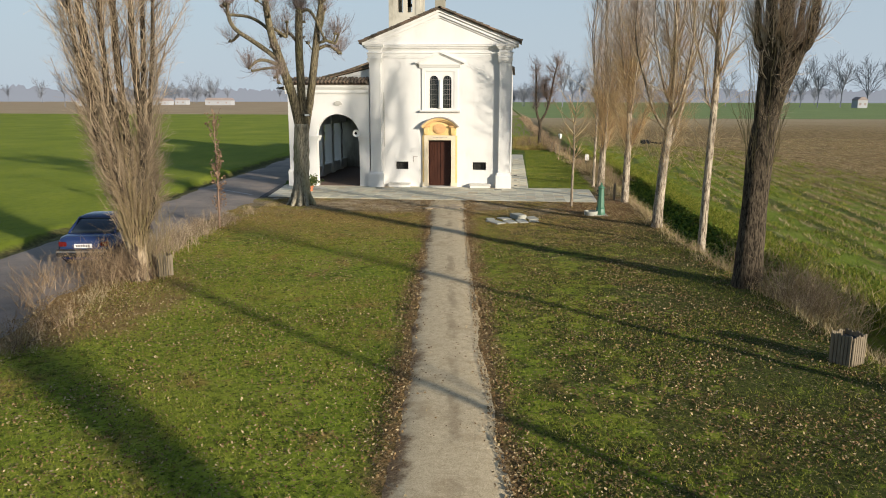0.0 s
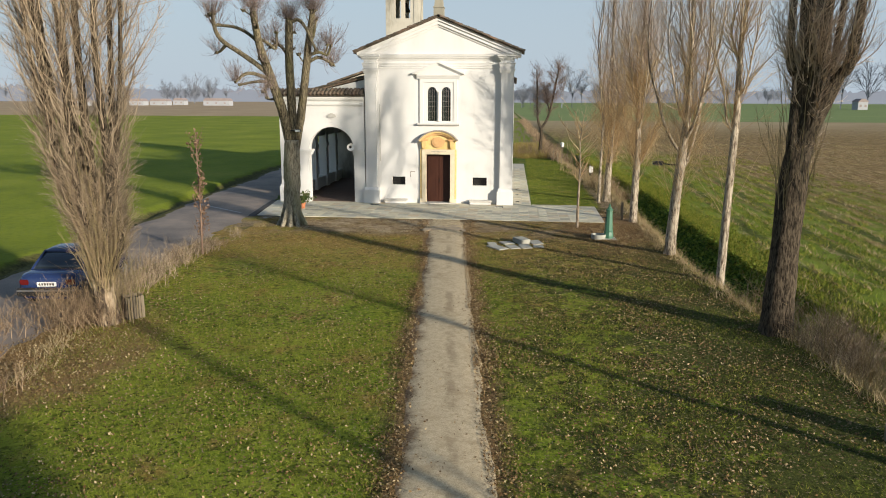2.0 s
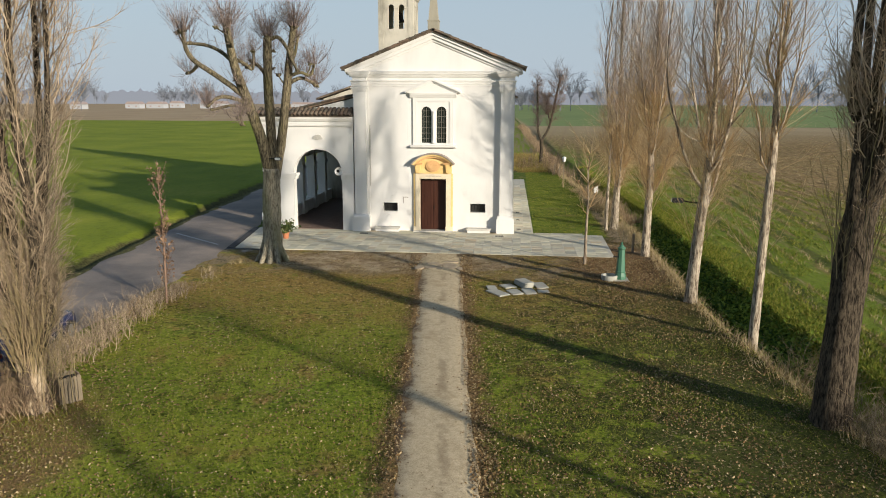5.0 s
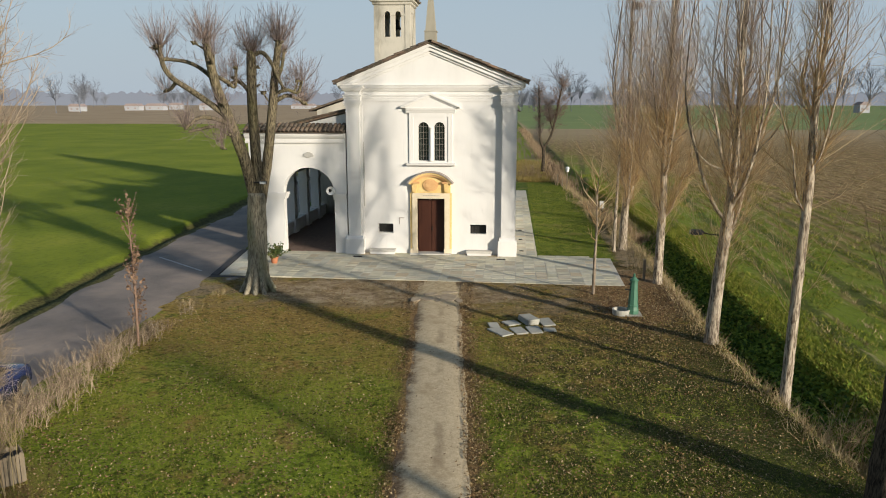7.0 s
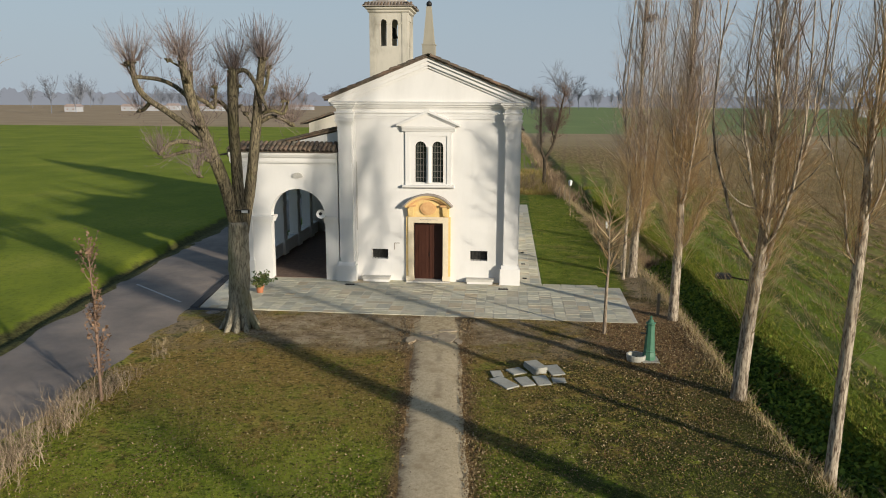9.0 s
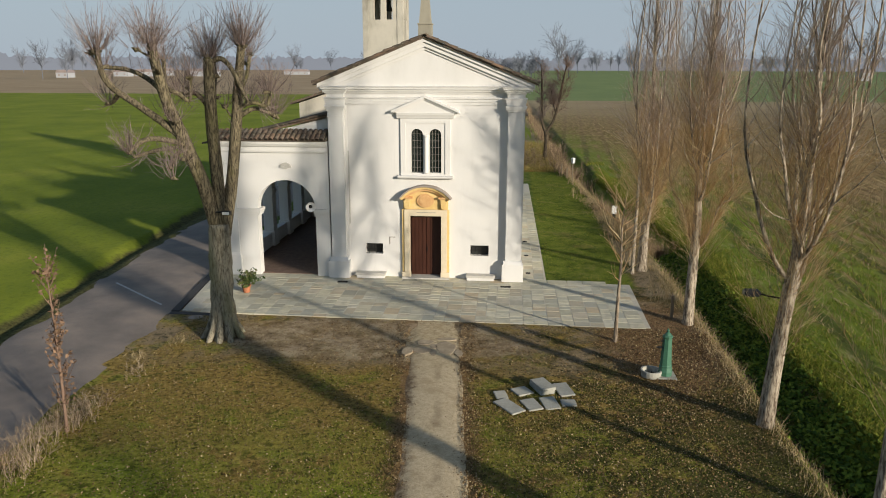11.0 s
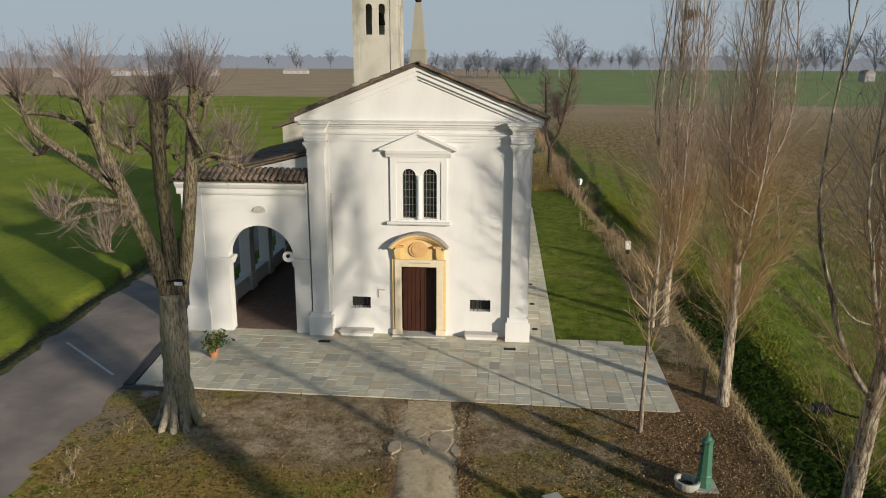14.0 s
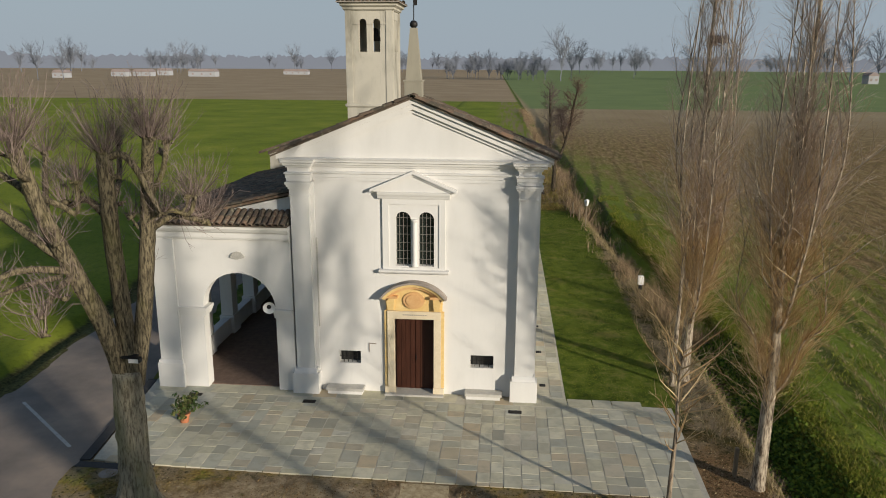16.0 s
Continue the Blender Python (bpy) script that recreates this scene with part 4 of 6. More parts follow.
cut(lw, prism(bmesh.new(), arch_outline(-7.0, -4.55, -0.4, 2.77, 24), -1.5, 1.5))
cp = part("corner_pier", boxed(-8.58, FY, -0.3, -7.84, FY + 0.8, 5.55), M["white"], loggia)
bm = bmesh.new()
box(bm, -8.68, FY - 0.08, -0.3, -7.78, FY + 0.86, 0.80, 0.012)
run_x(bm, [(FY + 0.5, 0.80), (FY - 0.06, 0.80), (FY - 0.01, 0.90), (FY + 0.5, 0.90)], -8.64, -7.82)
part("plinth", bm, M["white"], cp)
for x0, x1 in ((-7.80, -6.95), (-4.60, -3.97)):
    bm = bmesh.new()
    for z0, z1, e in ((2.50, 2.60, 0.03), (2.60, 2.68, 0.07), (2.68, 2.80, 0.11)):
        box(bm, x0 - (0 if x0 > -5 else e * 0.4), FY + 0.06 - e, z0, x1 + (e if x0 < -5 else 0), FY + 0.56, z1 - 0.003, 0.006)
    part("impost", bm, T, loggia)
bm = bmesh.new()
run_x(bm, [(FY + 0.5, 5.12), (FY - 0.02, 5.12), (FY - 0.05, 5.20), (FY - 0.05, 5.34), (FY - 0.12, 5.40), (FY - 0.18, 5.50), (FY - 0.18, 5.58), (FY + 0.5, 5.60)], -8.72, -3.965)
part("cornice", bm, T, loggia)
shell = bmesh.new()
for i in range(7):
    a = math.pi * (i + 0.5) / 7
    prism(shell, [(-5.72, 4.46), (-5.72 - 0.24 * math.cos(a - 0.2), 4.52 + 0.2 * math.sin(a - 0.2)), (-5.72 - 0.24 * math.cos(a + 0.2), 4.52 + 0.2 * math.sin(a + 0.2))], FY + 0.0, FY + 0.061)
part("shell_relief", shell, M["concrete"], loggia, "small stone shell relief")
# open arcade to the road, with a low wall between the piers
for i in range(5):
    y = 2.6 + i * 2.55
    bm = bmesh.new()
    box(bm, -8.50, y - 0.28, -0.3, -8.02, y + 0.28, 5.2)
    box(bm, -8.56, y - 0.34, -0.3, -7.96, y + 0.34, 0.7, 0.01)
    box(bm, -8.55, y - 0.33, 2.52, -7.97, y + 0.33, 2.75, 0.01)
    part("pier", bm, M["white"], loggia)
ys = [FY + 0.8] + [2.6 + i * 2.55 for i in range(4)] + [12.0]
for a, b in zip(ys, ys[1:]):
    sp = part("arcade_wall", boxed(-8.46, a + 0.02, 3.2, -8.06, b - 0.02, 5.25), M["white"], loggia)
    part("low_wall", boxed(-8.42, a + 0.02, -0.3, -8.1, b - 0.02, 0.62), M["white"], loggia)
part("floor", boxed(-8.45, FY + 0.3, -0.3, -3.95, 12.0, -0.035), M["brick_floor"], loggia, "worn reddish brick floor")
# near-black ceiling, the porch's inner shade as colour
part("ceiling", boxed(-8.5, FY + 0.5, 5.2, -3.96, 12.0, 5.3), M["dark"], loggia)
bm = bmesh.new()
prism(bm, [(-8.6, 5.30), (-3.96, 5.30), (-3.96, 6.5), (-8.6, 5.4)], FY + 0.52, FY + 0.72)
part("end_wall", bm, M["white"], loggia)
LR = (6.62 - 5.42) / 5.0
lroof = part("roof", prism(bmesh.new(), [(-9.0, 5.42), (-3.96, 6.63), (-3.96, 6.55), (-9.0, 5.34)], FY + 0.42, 12.0), M["tile"], loggia, "lean-to roof of dark old clay tiles")
heap = TileHeap()
lp = math.degrees(math.atan(LR))
for c in range(60):
    for r in range(14):
        x = -4.0 - r * 0.375
        z = 6.64 - LR * (r * 0.375)
        heap.add(pose(x, FY + 0.5 + c * 0.205 + rng.gauss(0, 0.012), z + rng.gauss(0, 0.006), 0, lp - 2 + rng.gauss(0, 1), 180 + rng.gauss(0, 1.5)))
part("far_tiles", raw("far_tiles", heap.v, heap.f, M["tile"]), None, lroof, kind="stuff")
# tile coping along the front wall
bm = bmesh.new()
prism_pts = [(FY - 0.26, 5.60), (FY - 0.26, 5.64), (FY + 0.55, 5.98), (FY + 0.55, 5.60)]
run_x(bm, prism_pts, -8.75, -3.965)
coping = part("coping", bm, M["tile"], loggia, "front eave of curved clay tiles")
for c in range(23):
    x = -8.66 + c * 0.2075
    for r in range(2):
        y = FY + 0.50 - r * 0.40
        m = pose(x + rng.gauss(0, 0.01), y, 6.0 - r * 0.165 + rng.gauss(0, 0.006), 0, 21 + rng.gauss(0, 1.5), -90 + rng.gauss(0, 2))
        tile_spots.append((m, coping))

# ---- sacristy and bell tower behind ----
sac = thing("sacristy", "plain weathered annex with a tiled lean-to roof behind the porch", "annex")
part("wall", prism(bmesh.new(), [(-8.5, -0.3), (-3.96, -0.3), (-3.96, 8.0), (-8.5, 6.5)], 12.02, 19.0), M["old"], sac)
part("roof", prism(bmesh.new(), [(-8.95, 6.42), (-3.9, 8.12), (-3.9, 8.24), (-8.95, 6.54)], 11.75, 19.3), M["tile"], sac, "brown tiled roof")

tower = thing("bell_tower", "slender weathered plaster bell tower with twin openings", "bell tower")
TX, TY = -4.22, 16.7
shaft = part("shaft", boxed(TX - 1.19, TY - 1.19, -0.3, TX + 1.19, TY + 1.19, 13.3), M["old"], tower)
cuts = []
for cx in (-0.32, 0.38):
    cuts.append(prism(bmesh.new(), arch_outline(TX + cx - 0.2, TX + cx + 0.2, 11.2, 12.6), TY - 2, TY + 2))
    bm = bmesh.new()
    for z0, z1 in ((11.2, 12.78),):
        box(bm, TX - 2, TY + cx - 0.2, z0, TX + 2, TY + cx + 0.2, z1)
    cuts.append(bm)
cuts.append(boxed(TX - 0.85, TY - 0.9, 11.0, TX + 0.85, TY + 0.9, 13.1))
cut(shaft, *cuts)
part("bell", lathe(bmesh.new(), [(0.34, 11.75), (0.30, 11.85), (0.2, 12.1), (0.16, 12.35), (0.05, 12.42)], TX + 0.1, TY), M["iron"], tower, "dark bronze bell", True)
for s, a in ((-1, 0), (1, 0)):
    part("corner_strip", boxed(TX + s * 1.2 - 0.17 * (s > 0) * 2 - 0.0 * s, TY - 1.23, 8.6, TX + s * 1.2 + 0.34 * (s < 0), TY - 1.191, 13.3), M["old"], tower)
    part("corner_strip", boxed(TX + 1.191, TY + s * 1.2 - 0.34 * (s > 0), 8.6, TX + 1.23, TY + s * 1.2 + 0.34 * (s < 0), 13.3), M["old"], tower)
part("string_course", lathe(bmesh.new(), [(1.24, 8.45), (1.28, 8.50), (1.28, 8.58), (1.24, 8.62)], TX, TY, square=True), M["old"], tower)
for x0, x1 in ((-0.86, -0.52), (-0.12, 0.18), (0.58, 0.86)):
    part("impost_band", boxed(TX + x0, TY - 1.225, 12.52, TX + x1, TY - 1.191, 12.60), M["old"], tower)
part("cornice", lathe(bmesh.new(), [(1.22, 13.18), (1.30, 13.25), (1.30, 13.34), (1.42, 13.42), (1.42, 13.50), (1.50, 13.55)], TX, TY, square=True), M["old"], tower)
troof = part("roof", lathe(bmesh.new(), [(1.58, 13.56), (1.58, 13.60), (1.0, 13.95)], TX, TY, square=True), M["grey_stone"], tower, "clay tiles round the tower eaves")
for k in range(4):
    for i in range(15):
        m = Matrix.Translation((TX, TY, 0)) @ pose(0, 0, 0, 0, 0, 90 * k) @ pose(1.16, -1.42 + i * 0.203, 13.80, 0, 30 + rng.gauss(0, 1.5), rng.gauss(0, 2))
        tile_spots.append((m, troof))
part("drum", lathe(bmesh.new(), [(0.98, 13.9), (0.98, 15.2), (1.08, 15.3), (1.08, 15.4)], TX, TY, 8), M["old"], tower)
part("spire", lathe(bmesh.new(), [(1.06, 15.4), (0.06, 18.0)], TX, TY, 8), M["grey_stone"], tower)

# ---- small things at the church ----
for x0, x1, k in ((-2.92, -1.66, 0), (1.68, 2.90, 1)):
    b = thing("stone_bench", "low white stone bench against the church wall", "bench", ((x0 + x1) / 2, -0.2, -0.05), "benches by the door")
    h = (x1 - x0) / 2
    part("seat", boxed(-h, -0.20, 0.12, h, 0.195, 0.22, bevel=0.015), M["concrete"], b)
    part("base", boxed(-h + 0.05, -0.15, 0.0, h - 0.05, 0.195, 0.119), M["white"], b)

for x, y, wx, wy in ((-3.33, -1.0, 0.42, 0.22), (3.33, -1.12, 0.42, 0.22), (4.28, 1.0, 0.2, 0.2), (4.26, 4.05, 0.2, 0.2), (4.26, 6.9, 0.2, 0.2), (-7.2, -0.85, 0.42, 0.2)):
    g = thing("drain_grate", "dark iron drain grate set in the paving", "drain grate", (x, y, PLAZA_Z), "drain grates")
    part("grate_frame", boxed(-wx / 2, -wy / 2, -0.03, wx / 2, wy / 2, 0.006), M["black"], g)
    for i in range(4):
        yy = -wy / 2 + wy * (i + 0.5) / 4
        part("bar", boxed(-wx / 2 + 0.02, yy - 0.012, 0.006, wx / 2 - 0.02, yy + 0.012, 0.014), M["iron"], g)

mh = thing("manhole_cover", "round cover in a pale stone slab beside the linden", "manhole cover", (-7.55, -5.75, -0.11))
part("surround", boxed(-0.42, -0.34, -0.02, 0.42, 0.34, 0.03, bevel=0.01), M["slab"], mh)
part("lid", lathe(bmesh.new(), [(0.25, 0.028), (0.25, 0.04), (0.23, 0.045), (0.0, 0.045)], n=20), M["grey_stone"], mh)

horn = thing("loudspeaker", "round white horn loudspeaker on the arch pier", "loudspeaker", (-4.72, FY - 0.05, 2.95))
bm = bmesh.new()
lathe(bm, [(0.05, 0.0), (0.06, 0.1), (0.12, 0.25), (0.19, 0.34), (0.20, 0.345), (0.185, 0.335), (0.1, 0.24), (0.03, 0.2)], n=18)
bmesh.ops.transform(bm, matrix=pose(0, 0.1, 0, 90, 0, 12), verts=bm.verts)
part("horn", bm, M["white_metal"], horn, smooth=True)
bm = lathe(bmesh.new(), [(0.075, 0.0), (0.07, 0.02), (0.02, 0.05)], n=12)
bmesh.ops.transform(bm, matrix=pose(0.03, -0.13, 0, 90, 0, 12), verts=bm.verts)
part("throat", bm, M["black"], horn)
part("driver", lathe(bmesh.new(), [(0.03, -0.05), (0.045, 0.05)], 0, -0.05), M["grey_stone"], horn)
part("bracket", boxed(-0.02, 0.0, -0.16, 0.02, 0.1, -0.02), M["iron"], horn)

pot = thing("potted_plant", "leafy evergreen in a terracotta pot on the paving", "potted plant", (-6.75, -2.75, PLAZA_Z))
pot.scale = (0.82, 0.82, 0.82)
part("pot", lathe(bmesh.new(), [(0.15, 0.0), (0.20, 0.30), (0.235, 0.30), (0.235, 0.36), (0.19, 0.36), (0.18, 0.31)]), M["terracotta"], pot, "round terracotta pot")
r = random.Random(5)
lines, leaves = [], []
for i in range(26):
    l = sweep(r, (r.gauss(0, 0.05), r.gauss(0, 0.05), 0.3), (r.gauss(0, 0.5), r.gauss(0, 0.5), 1), r.uniform(0.45, 0.95), 0.009, 0.004, 0.05, 0.15)
    lines.append(l)
    for j in range(20):
        p, _, d = along(l, r.uniform(0.3, 1))
        leaves.append(p + Vector((r.gauss(0, 0.06), r.gauss(0, 0.06), r.gauss(0, 0.04))))
part("growth", raw("growth", *tubes(lines), M["red_twig"]), None, pot)
part("foliage", raw("foliage", *leaf_quads(leaves, 0.075, r, 0.8), M["pot_leaf"]), None, pot)

# ---- trees ----
def skin(name, line, material, parent, sides=9, knobs=0.0, seed=1):
    """A trunk or limb with an uneven skin."""
    pts, radii = line
    r = random.Random(seed)
    verts, faces = [], []
    ph = [r.uniform(0, 6.28) for _ in range(4)]
    for k, (p, rad) in enumerate(zip(pts, radii)):
        d = (pts[min(k + 1, len(pts) - 1)] - pts[max(k - 1, 0)]).normalized()
        u = d.cross(Vector((0.2, 0.97, 0.1))).normalized()
        v = d.cross(u)
        for i in range(sides):
            a = math.tau * i / sides
            q = rad * (1 + knobs * (0.5 * math.sin(3 * a + ph[0] + k * 0.15) + 0.35 * math.sin(5 * a + ph[1] - k * 0.1) + r.gauss(0, 0.25)))
            c = p + u * (q * math.cos(a)) + v * (q * math.sin(a))
            verts.append((c.x, c.y, c.z))
    for k in range(len(pts) - 1):
        for i in range(sides):
            j = (i + 1) % sides
            faces.append((k * sides + i, k * sides + j, (k + 1) * sides + j, (k + 1) * sides + i))
    faces.append(tuple(range(len(verts) - sides, len(verts))))
    return part(name, raw(name, verts, faces, material, True), None, parent)


def smooth_line(points, radii, n=6):
    """Rounded points between given ones."""
    P = [Vector(p) for p in points]
    out, rr = [], []
    for k in range(len(P) - 1):
        a, b, c, d = P[max(k - 1, 0)], P[k], P[k + 1], P[min(k + 2, len(P) - 1)]
        for i in range(n):
            t = i / n
            out.append(0.5 * ((2 * b) + (c - a) * t + (2 * a - 5 * b + 4 * c - d) * t * t + (3 * b - a - 3 * c + d) * t ** 3))
            rr.append(radii[k] + (radii[k + 1] - radii[k]) * t)
    return out + [P[-1]], rr + [radii[-1]]


def twigs_on(rng, lines, branches, count, lo, hi, length, r, angle, up, n=3):
    """Thinner growth along branches; both are added to lines."""
    new_ones = []
    for b in branches:
        for _ in range(count):
            p, rad, d = along(b, rng.uniform(lo, hi))
            l = sweep(rng, p, outward(rng, d, angle * rng.uniform(0.6, 1.3)), length * rng.uniform(0.5, 1.3), min(r, rad * 0.8), r * 0.35, up, 0.07, n)
            new_ones.append(l)
    lines += new_ones
    return new_ones


def at_height(line, z):
    """The point of a rising line at the height z: its share, place and radius."""
    pts, radii = line
    k = next((i for i in range(len(pts) - 1) if pts[i + 1].z >= z), len(pts) - 2)
    g = min(1.0, max(0.0, (z - pts[k].z) / max(1e-6, pts[k + 1].z - pts[k].z)))
    return pts[k].lerp(pts[k + 1], g), radii[k] * (1 - g) + radii[k + 1] * g


def poplar(label, at, height, radius, fork, stems, spread, bark_mat, twig_mat, seed, lean=(0, 0), shoots=0, per_stem=30, twig_n=11, reach=1.9, low=None, group="trees round the church"):
    """A straight leader with limbs that leave it low, turn upright and carry steep twigs."""
    rng = random.Random(seed)
    t = thing("tree", label, "tree", (at[0], at[1], 0), group)
    z0 = ground_z(*at) - 0.15
    lx, ly = lean
    leader = smooth_line([(0, 0, z0), (0, 0, z0 + 0.35), (lx * 0.4, ly * 0.4, fork * 0.5), (lx, ly, fork), (lx * 1.2 + rng.gauss(0, 0.08), ly * 1.2, fork + 2.2), (lx * 1.2 + rng.gauss(0, 0.15), ly * 1.3, height * 0.62), (lx * 1.3 + rng.gauss(0, 0.2), ly * 1.3, height)],
                         [radius * 1.5, radius * 1.08, radius * 0.95, radius * 0.85, radius * 0.58, radius * 0.32, 0.012], 6)
    skin("trunk", leader, bark_mat, t, 14, 0.09, seed)
    limbs = []
    for i in range(stems):
        a = i * 2.4 + rng.uniform(-0.4, 0.4) + seed
        p, rad = at_height(leader, low + 0.25 * i if low and i < 2 else fork + 4.0 * (i - 1) / stems + rng.uniform(-0.3, 0.5))
        s = spread * rng.uniform(0.7, 1.3) * (1 - 0.45 * i / stems)
        first = bool(low) and i < 2
        s *= 0.75 if first else 1.0
        h = (height * rng.uniform(0.78, 0.97) - p.z) * (0.55 if first else 1.0)
        way = Vector((math.cos(a), math.sin(a), 0))
        jit = lambda q: Vector((rng.gauss(0, q), rng.gauss(0, q), 0))
        pts = [p, p + way * s * 0.36 + Vector((0, 0, 0.2 + 0.3 * s)), p + way * s * 0.72 + jit(0.05) + Vector((0, 0, 0.7 + 0.95 * s)), p + way * s + jit(0.12) + Vector((0, 0, h * 0.42)), p + way * s * 0.7 + jit(0.2) + Vector((0, 0, h))]
        r0 = min(rad * 0.55, radius * rng.uniform(0.26, 0.42) * (0.6 if first else 1.0))
        l = smooth_line(pts, [r0, r0 * 0.82, r0 * 0.66, r0 * 0.36, 0.009], 5)
        limbs.append(l)
        skin("limb", l, bark_mat, t, 8, 0.06, seed + i)
    branches, lines = [], []
    for l in [leader] + limbs:
        for k in range(per_stem if l is not leader else int(per_stem * 2.6)):
            if l is leader:
                p, rad = at_height(l, rng.uniform(max(1.4, fork * 0.55), height * 0.95))
                d = Vector((0, 0, 1))
            else:
                p, rad, d = along(l, min(0.98, 0.10 + 0.87 * (k + rng.random()) / per_stem))
            tame = 0.5 + 0.5 * soft(fork - 0.5, fork + 2.5, p.z)
            size = reach * (1.0 - 0.62 * soft(0.35, 1.0, p.z / height)) * rng.uniform(0.55, 1.25) * tame
            branches.append(sweep(rng, p, outward(rng, d, rng.uniform(0.5, 1.0) * (1 - 0.45 * soft(0.3, 0.6, p.z / height)) * tame), size, min(0.014, rad * 0.5) + 0.002, 0.004, 0.15, 0.12, 5))
    side = [b for b in branches[::7] if b[0][0].z > fork + 1.0]
    for b in side:
        part("side_branch", raw("side_branch", *tubes([(b[0], [q * 1.5 for q in b[1]])], 5), bark_mat, True), None, t)
    lines += branches
    tw = twigs_on(rng, lines, branches, twig_n, 0.1, 1.0, 0.6, 0.0029, 0.75, 0.14, 2)
    twigs_on(rng, lines, tw, 2, 0.2, 0.95, 0.34, 0.0023, 0.6, 0.08, 1)
    lower = [l for l in lines if l[0][0].z < fork + 3.2]
    upper = [l for l in lines if l[0][0].z >= fork + 3.2]
    high = [(p, [q * 1.5 for q in r]) if p[0].z > fork + 5.0 else (p, r) for p, r in upper]
    part("crown", raw("crown", *tubes(high), M["upper_twig"] if twig_mat is M["brown_twig"] else twig_mat), None, t, kind="stuff")
    part("lower_crown", raw("lower_crown", *tubes(lower), twig_mat), None, t, kind="stuff")
    if shoots:
        lines = []
        for _ in range(shoots):
            p, rad = at_height(leader, rng.uniform(min(1.7, fork * 0.7), fork + 4.5))
            if rng.random() < 0.45:
                p, rad, _ = along(rng.choice(limbs), rng.uniform(0.02, 0.4))
            a = rng.uniform(0, math.tau)
            w = Vector((math.cos(a), math.sin(a), 0))
            lines.append(sweep(rng, p + w * rad * 0.9, w * rng.uniform(0.4, 1.5) + Vector((0, 0, 1)), rng.uniform(0.8, 3.0), 0.0068, 0.003, 0.14, 0.14, 5))
        tw = twigs_on(rng, lines, lines[:], 10, 0.12, 0.97, 0.62, 0.0028, 0.55, 0.12, 2)
        twigs_on(rng, lines, tw, 2, 0.2, 0.95, 0.34, 0.0023, 0.6, 0.1, 1)
        part("broom", raw("broom", *tubes(lines), M["brown_twig"]), None, t, kind="stuff")
    return t


def old_poplar(label, at, radius, fork, drift, wide, bark_mat, seed, suckers, dense=56, stems=9, stout=1.0, twig=0.42, wander=0.16, twig_mat="twig", bare=False):
    """A thick short trunk under a broom of heavy upright limbs."""
    rng = random.Random(seed)
    t = thing("tree", label, "tree", (at[0], at[1], 0), "trees round the church")
    z0 = ground_z(*at) - 0.15
    lean = Vector((drift, 0, 0))
    trunk = smooth_line([(0, 0, z0), (0, 0, z0 + 0.3), lean * 0.08 + Vector((0, 0, fork * 0.55)), lean * 0.22 + Vector((0, 0, fork)), lean * 0.5 + Vector((0, 0, fork + 1.4))],
                        [radius * 1.55, radius * 1.14, radius * 0.95, radius * 0.95, radius * 0.6], 7)
    skin("trunk", trunk, bark_mat, t, 18, 0.10, seed)
    limbs, lines = [], []
    for i in range(stems):
        a = math.tau * (i + rng.uniform(-0.3, 0.3)) / stems
        way = Vector((math.cos(a), math.sin(a), 0)) * (0.15 if i == 0 else rng.uniform(0.7, 1.1))
        p, rad, _ = along(trunk, rng.uniform(0.62, 0.95))
        top = rng.uniform(13, 17)
        pts = [p]
        for z, k in ((fork + 1.0, 0.16), (fork + 2.4, 0.34), (6.6, 0.56), (10.0, 0.62), (top, 0.5)):
            if z > p.z + 0.4:
                pts.append(lean * min(1.0, z / 6.5) + way * wide * k + Vector((rng.gauss(0, 0.07), rng.gauss(0, 0.07), z)))
        r0 = radius * stout * (0.7 if i == 0 else rng.uniform(0.36, 0.56))
        l = smooth_line(pts, [r0 * (1 - 0.9 * k / (len(pts) - 1)) for k in range(len(pts))], 6)
        limbs.append(l)
        skin("limb", l, M["poplar_bark"], t, 9, 0.10, seed + i)
    branches = []
    for l in limbs:
        for k in range(dense):
            f = (k + rng.random()) / dense * 0.97
            p, rad, d = along(l, f)
            axis_x = lean * min(1.0, p.z / 6.5)
            radial = Vector((p.x - axis_x.x, p.y, 0)).normalized() if abs(p.x - axis_x.x) + abs(p.y) > 0.05 else Vector((1, 0, 0))
            a = rng.gauss(0, 0.9)
            w = Vector((radial.x * math.cos(a) - radial.y * math.sin(a), radial.x * math.sin(a) + radial.y * math.cos(a), 0))
            if p.z < fork + 0.4 or bare and w.x < -0.25 and p.z < 5.2:
                continue
            far = wide * (0.06 + 0.44 * soft(fork + 0.5, 6.0, p.z)) * rng.uniform(0.5, 1.25)
            b = sweep(rng, p + w * rad * 0.7, w + Vector((0, 0, rng.uniform(0.5, 1.6))), far * 2.0, min(0.012, rad * 0.5) + 0.003, 0.005, 0.26, wander, 7)
            branches.append(b)
    lines += branches
    tw = twigs_on(rng, lines, branches, 12, 0.1, 1.0, twig, 0.0045, 0.85, 0.2, 2)
    twigs_on(rng, lines, tw, 2, 0.2, 0.9, 0.26, 0.0044, 0.7, 0.12, 1)
    part("crown", raw("crown", *tubes(lines), M[twig_mat]), None, t, kind="stuff")
    lines = []
    for _ in range(suckers):
        p, rad, d = along(trunk, rng.uniform(0.6, 1.0))
        a = rng.uniform(0, math.tau)
        w = Vector((math.cos(a), math.sin(a), 0))
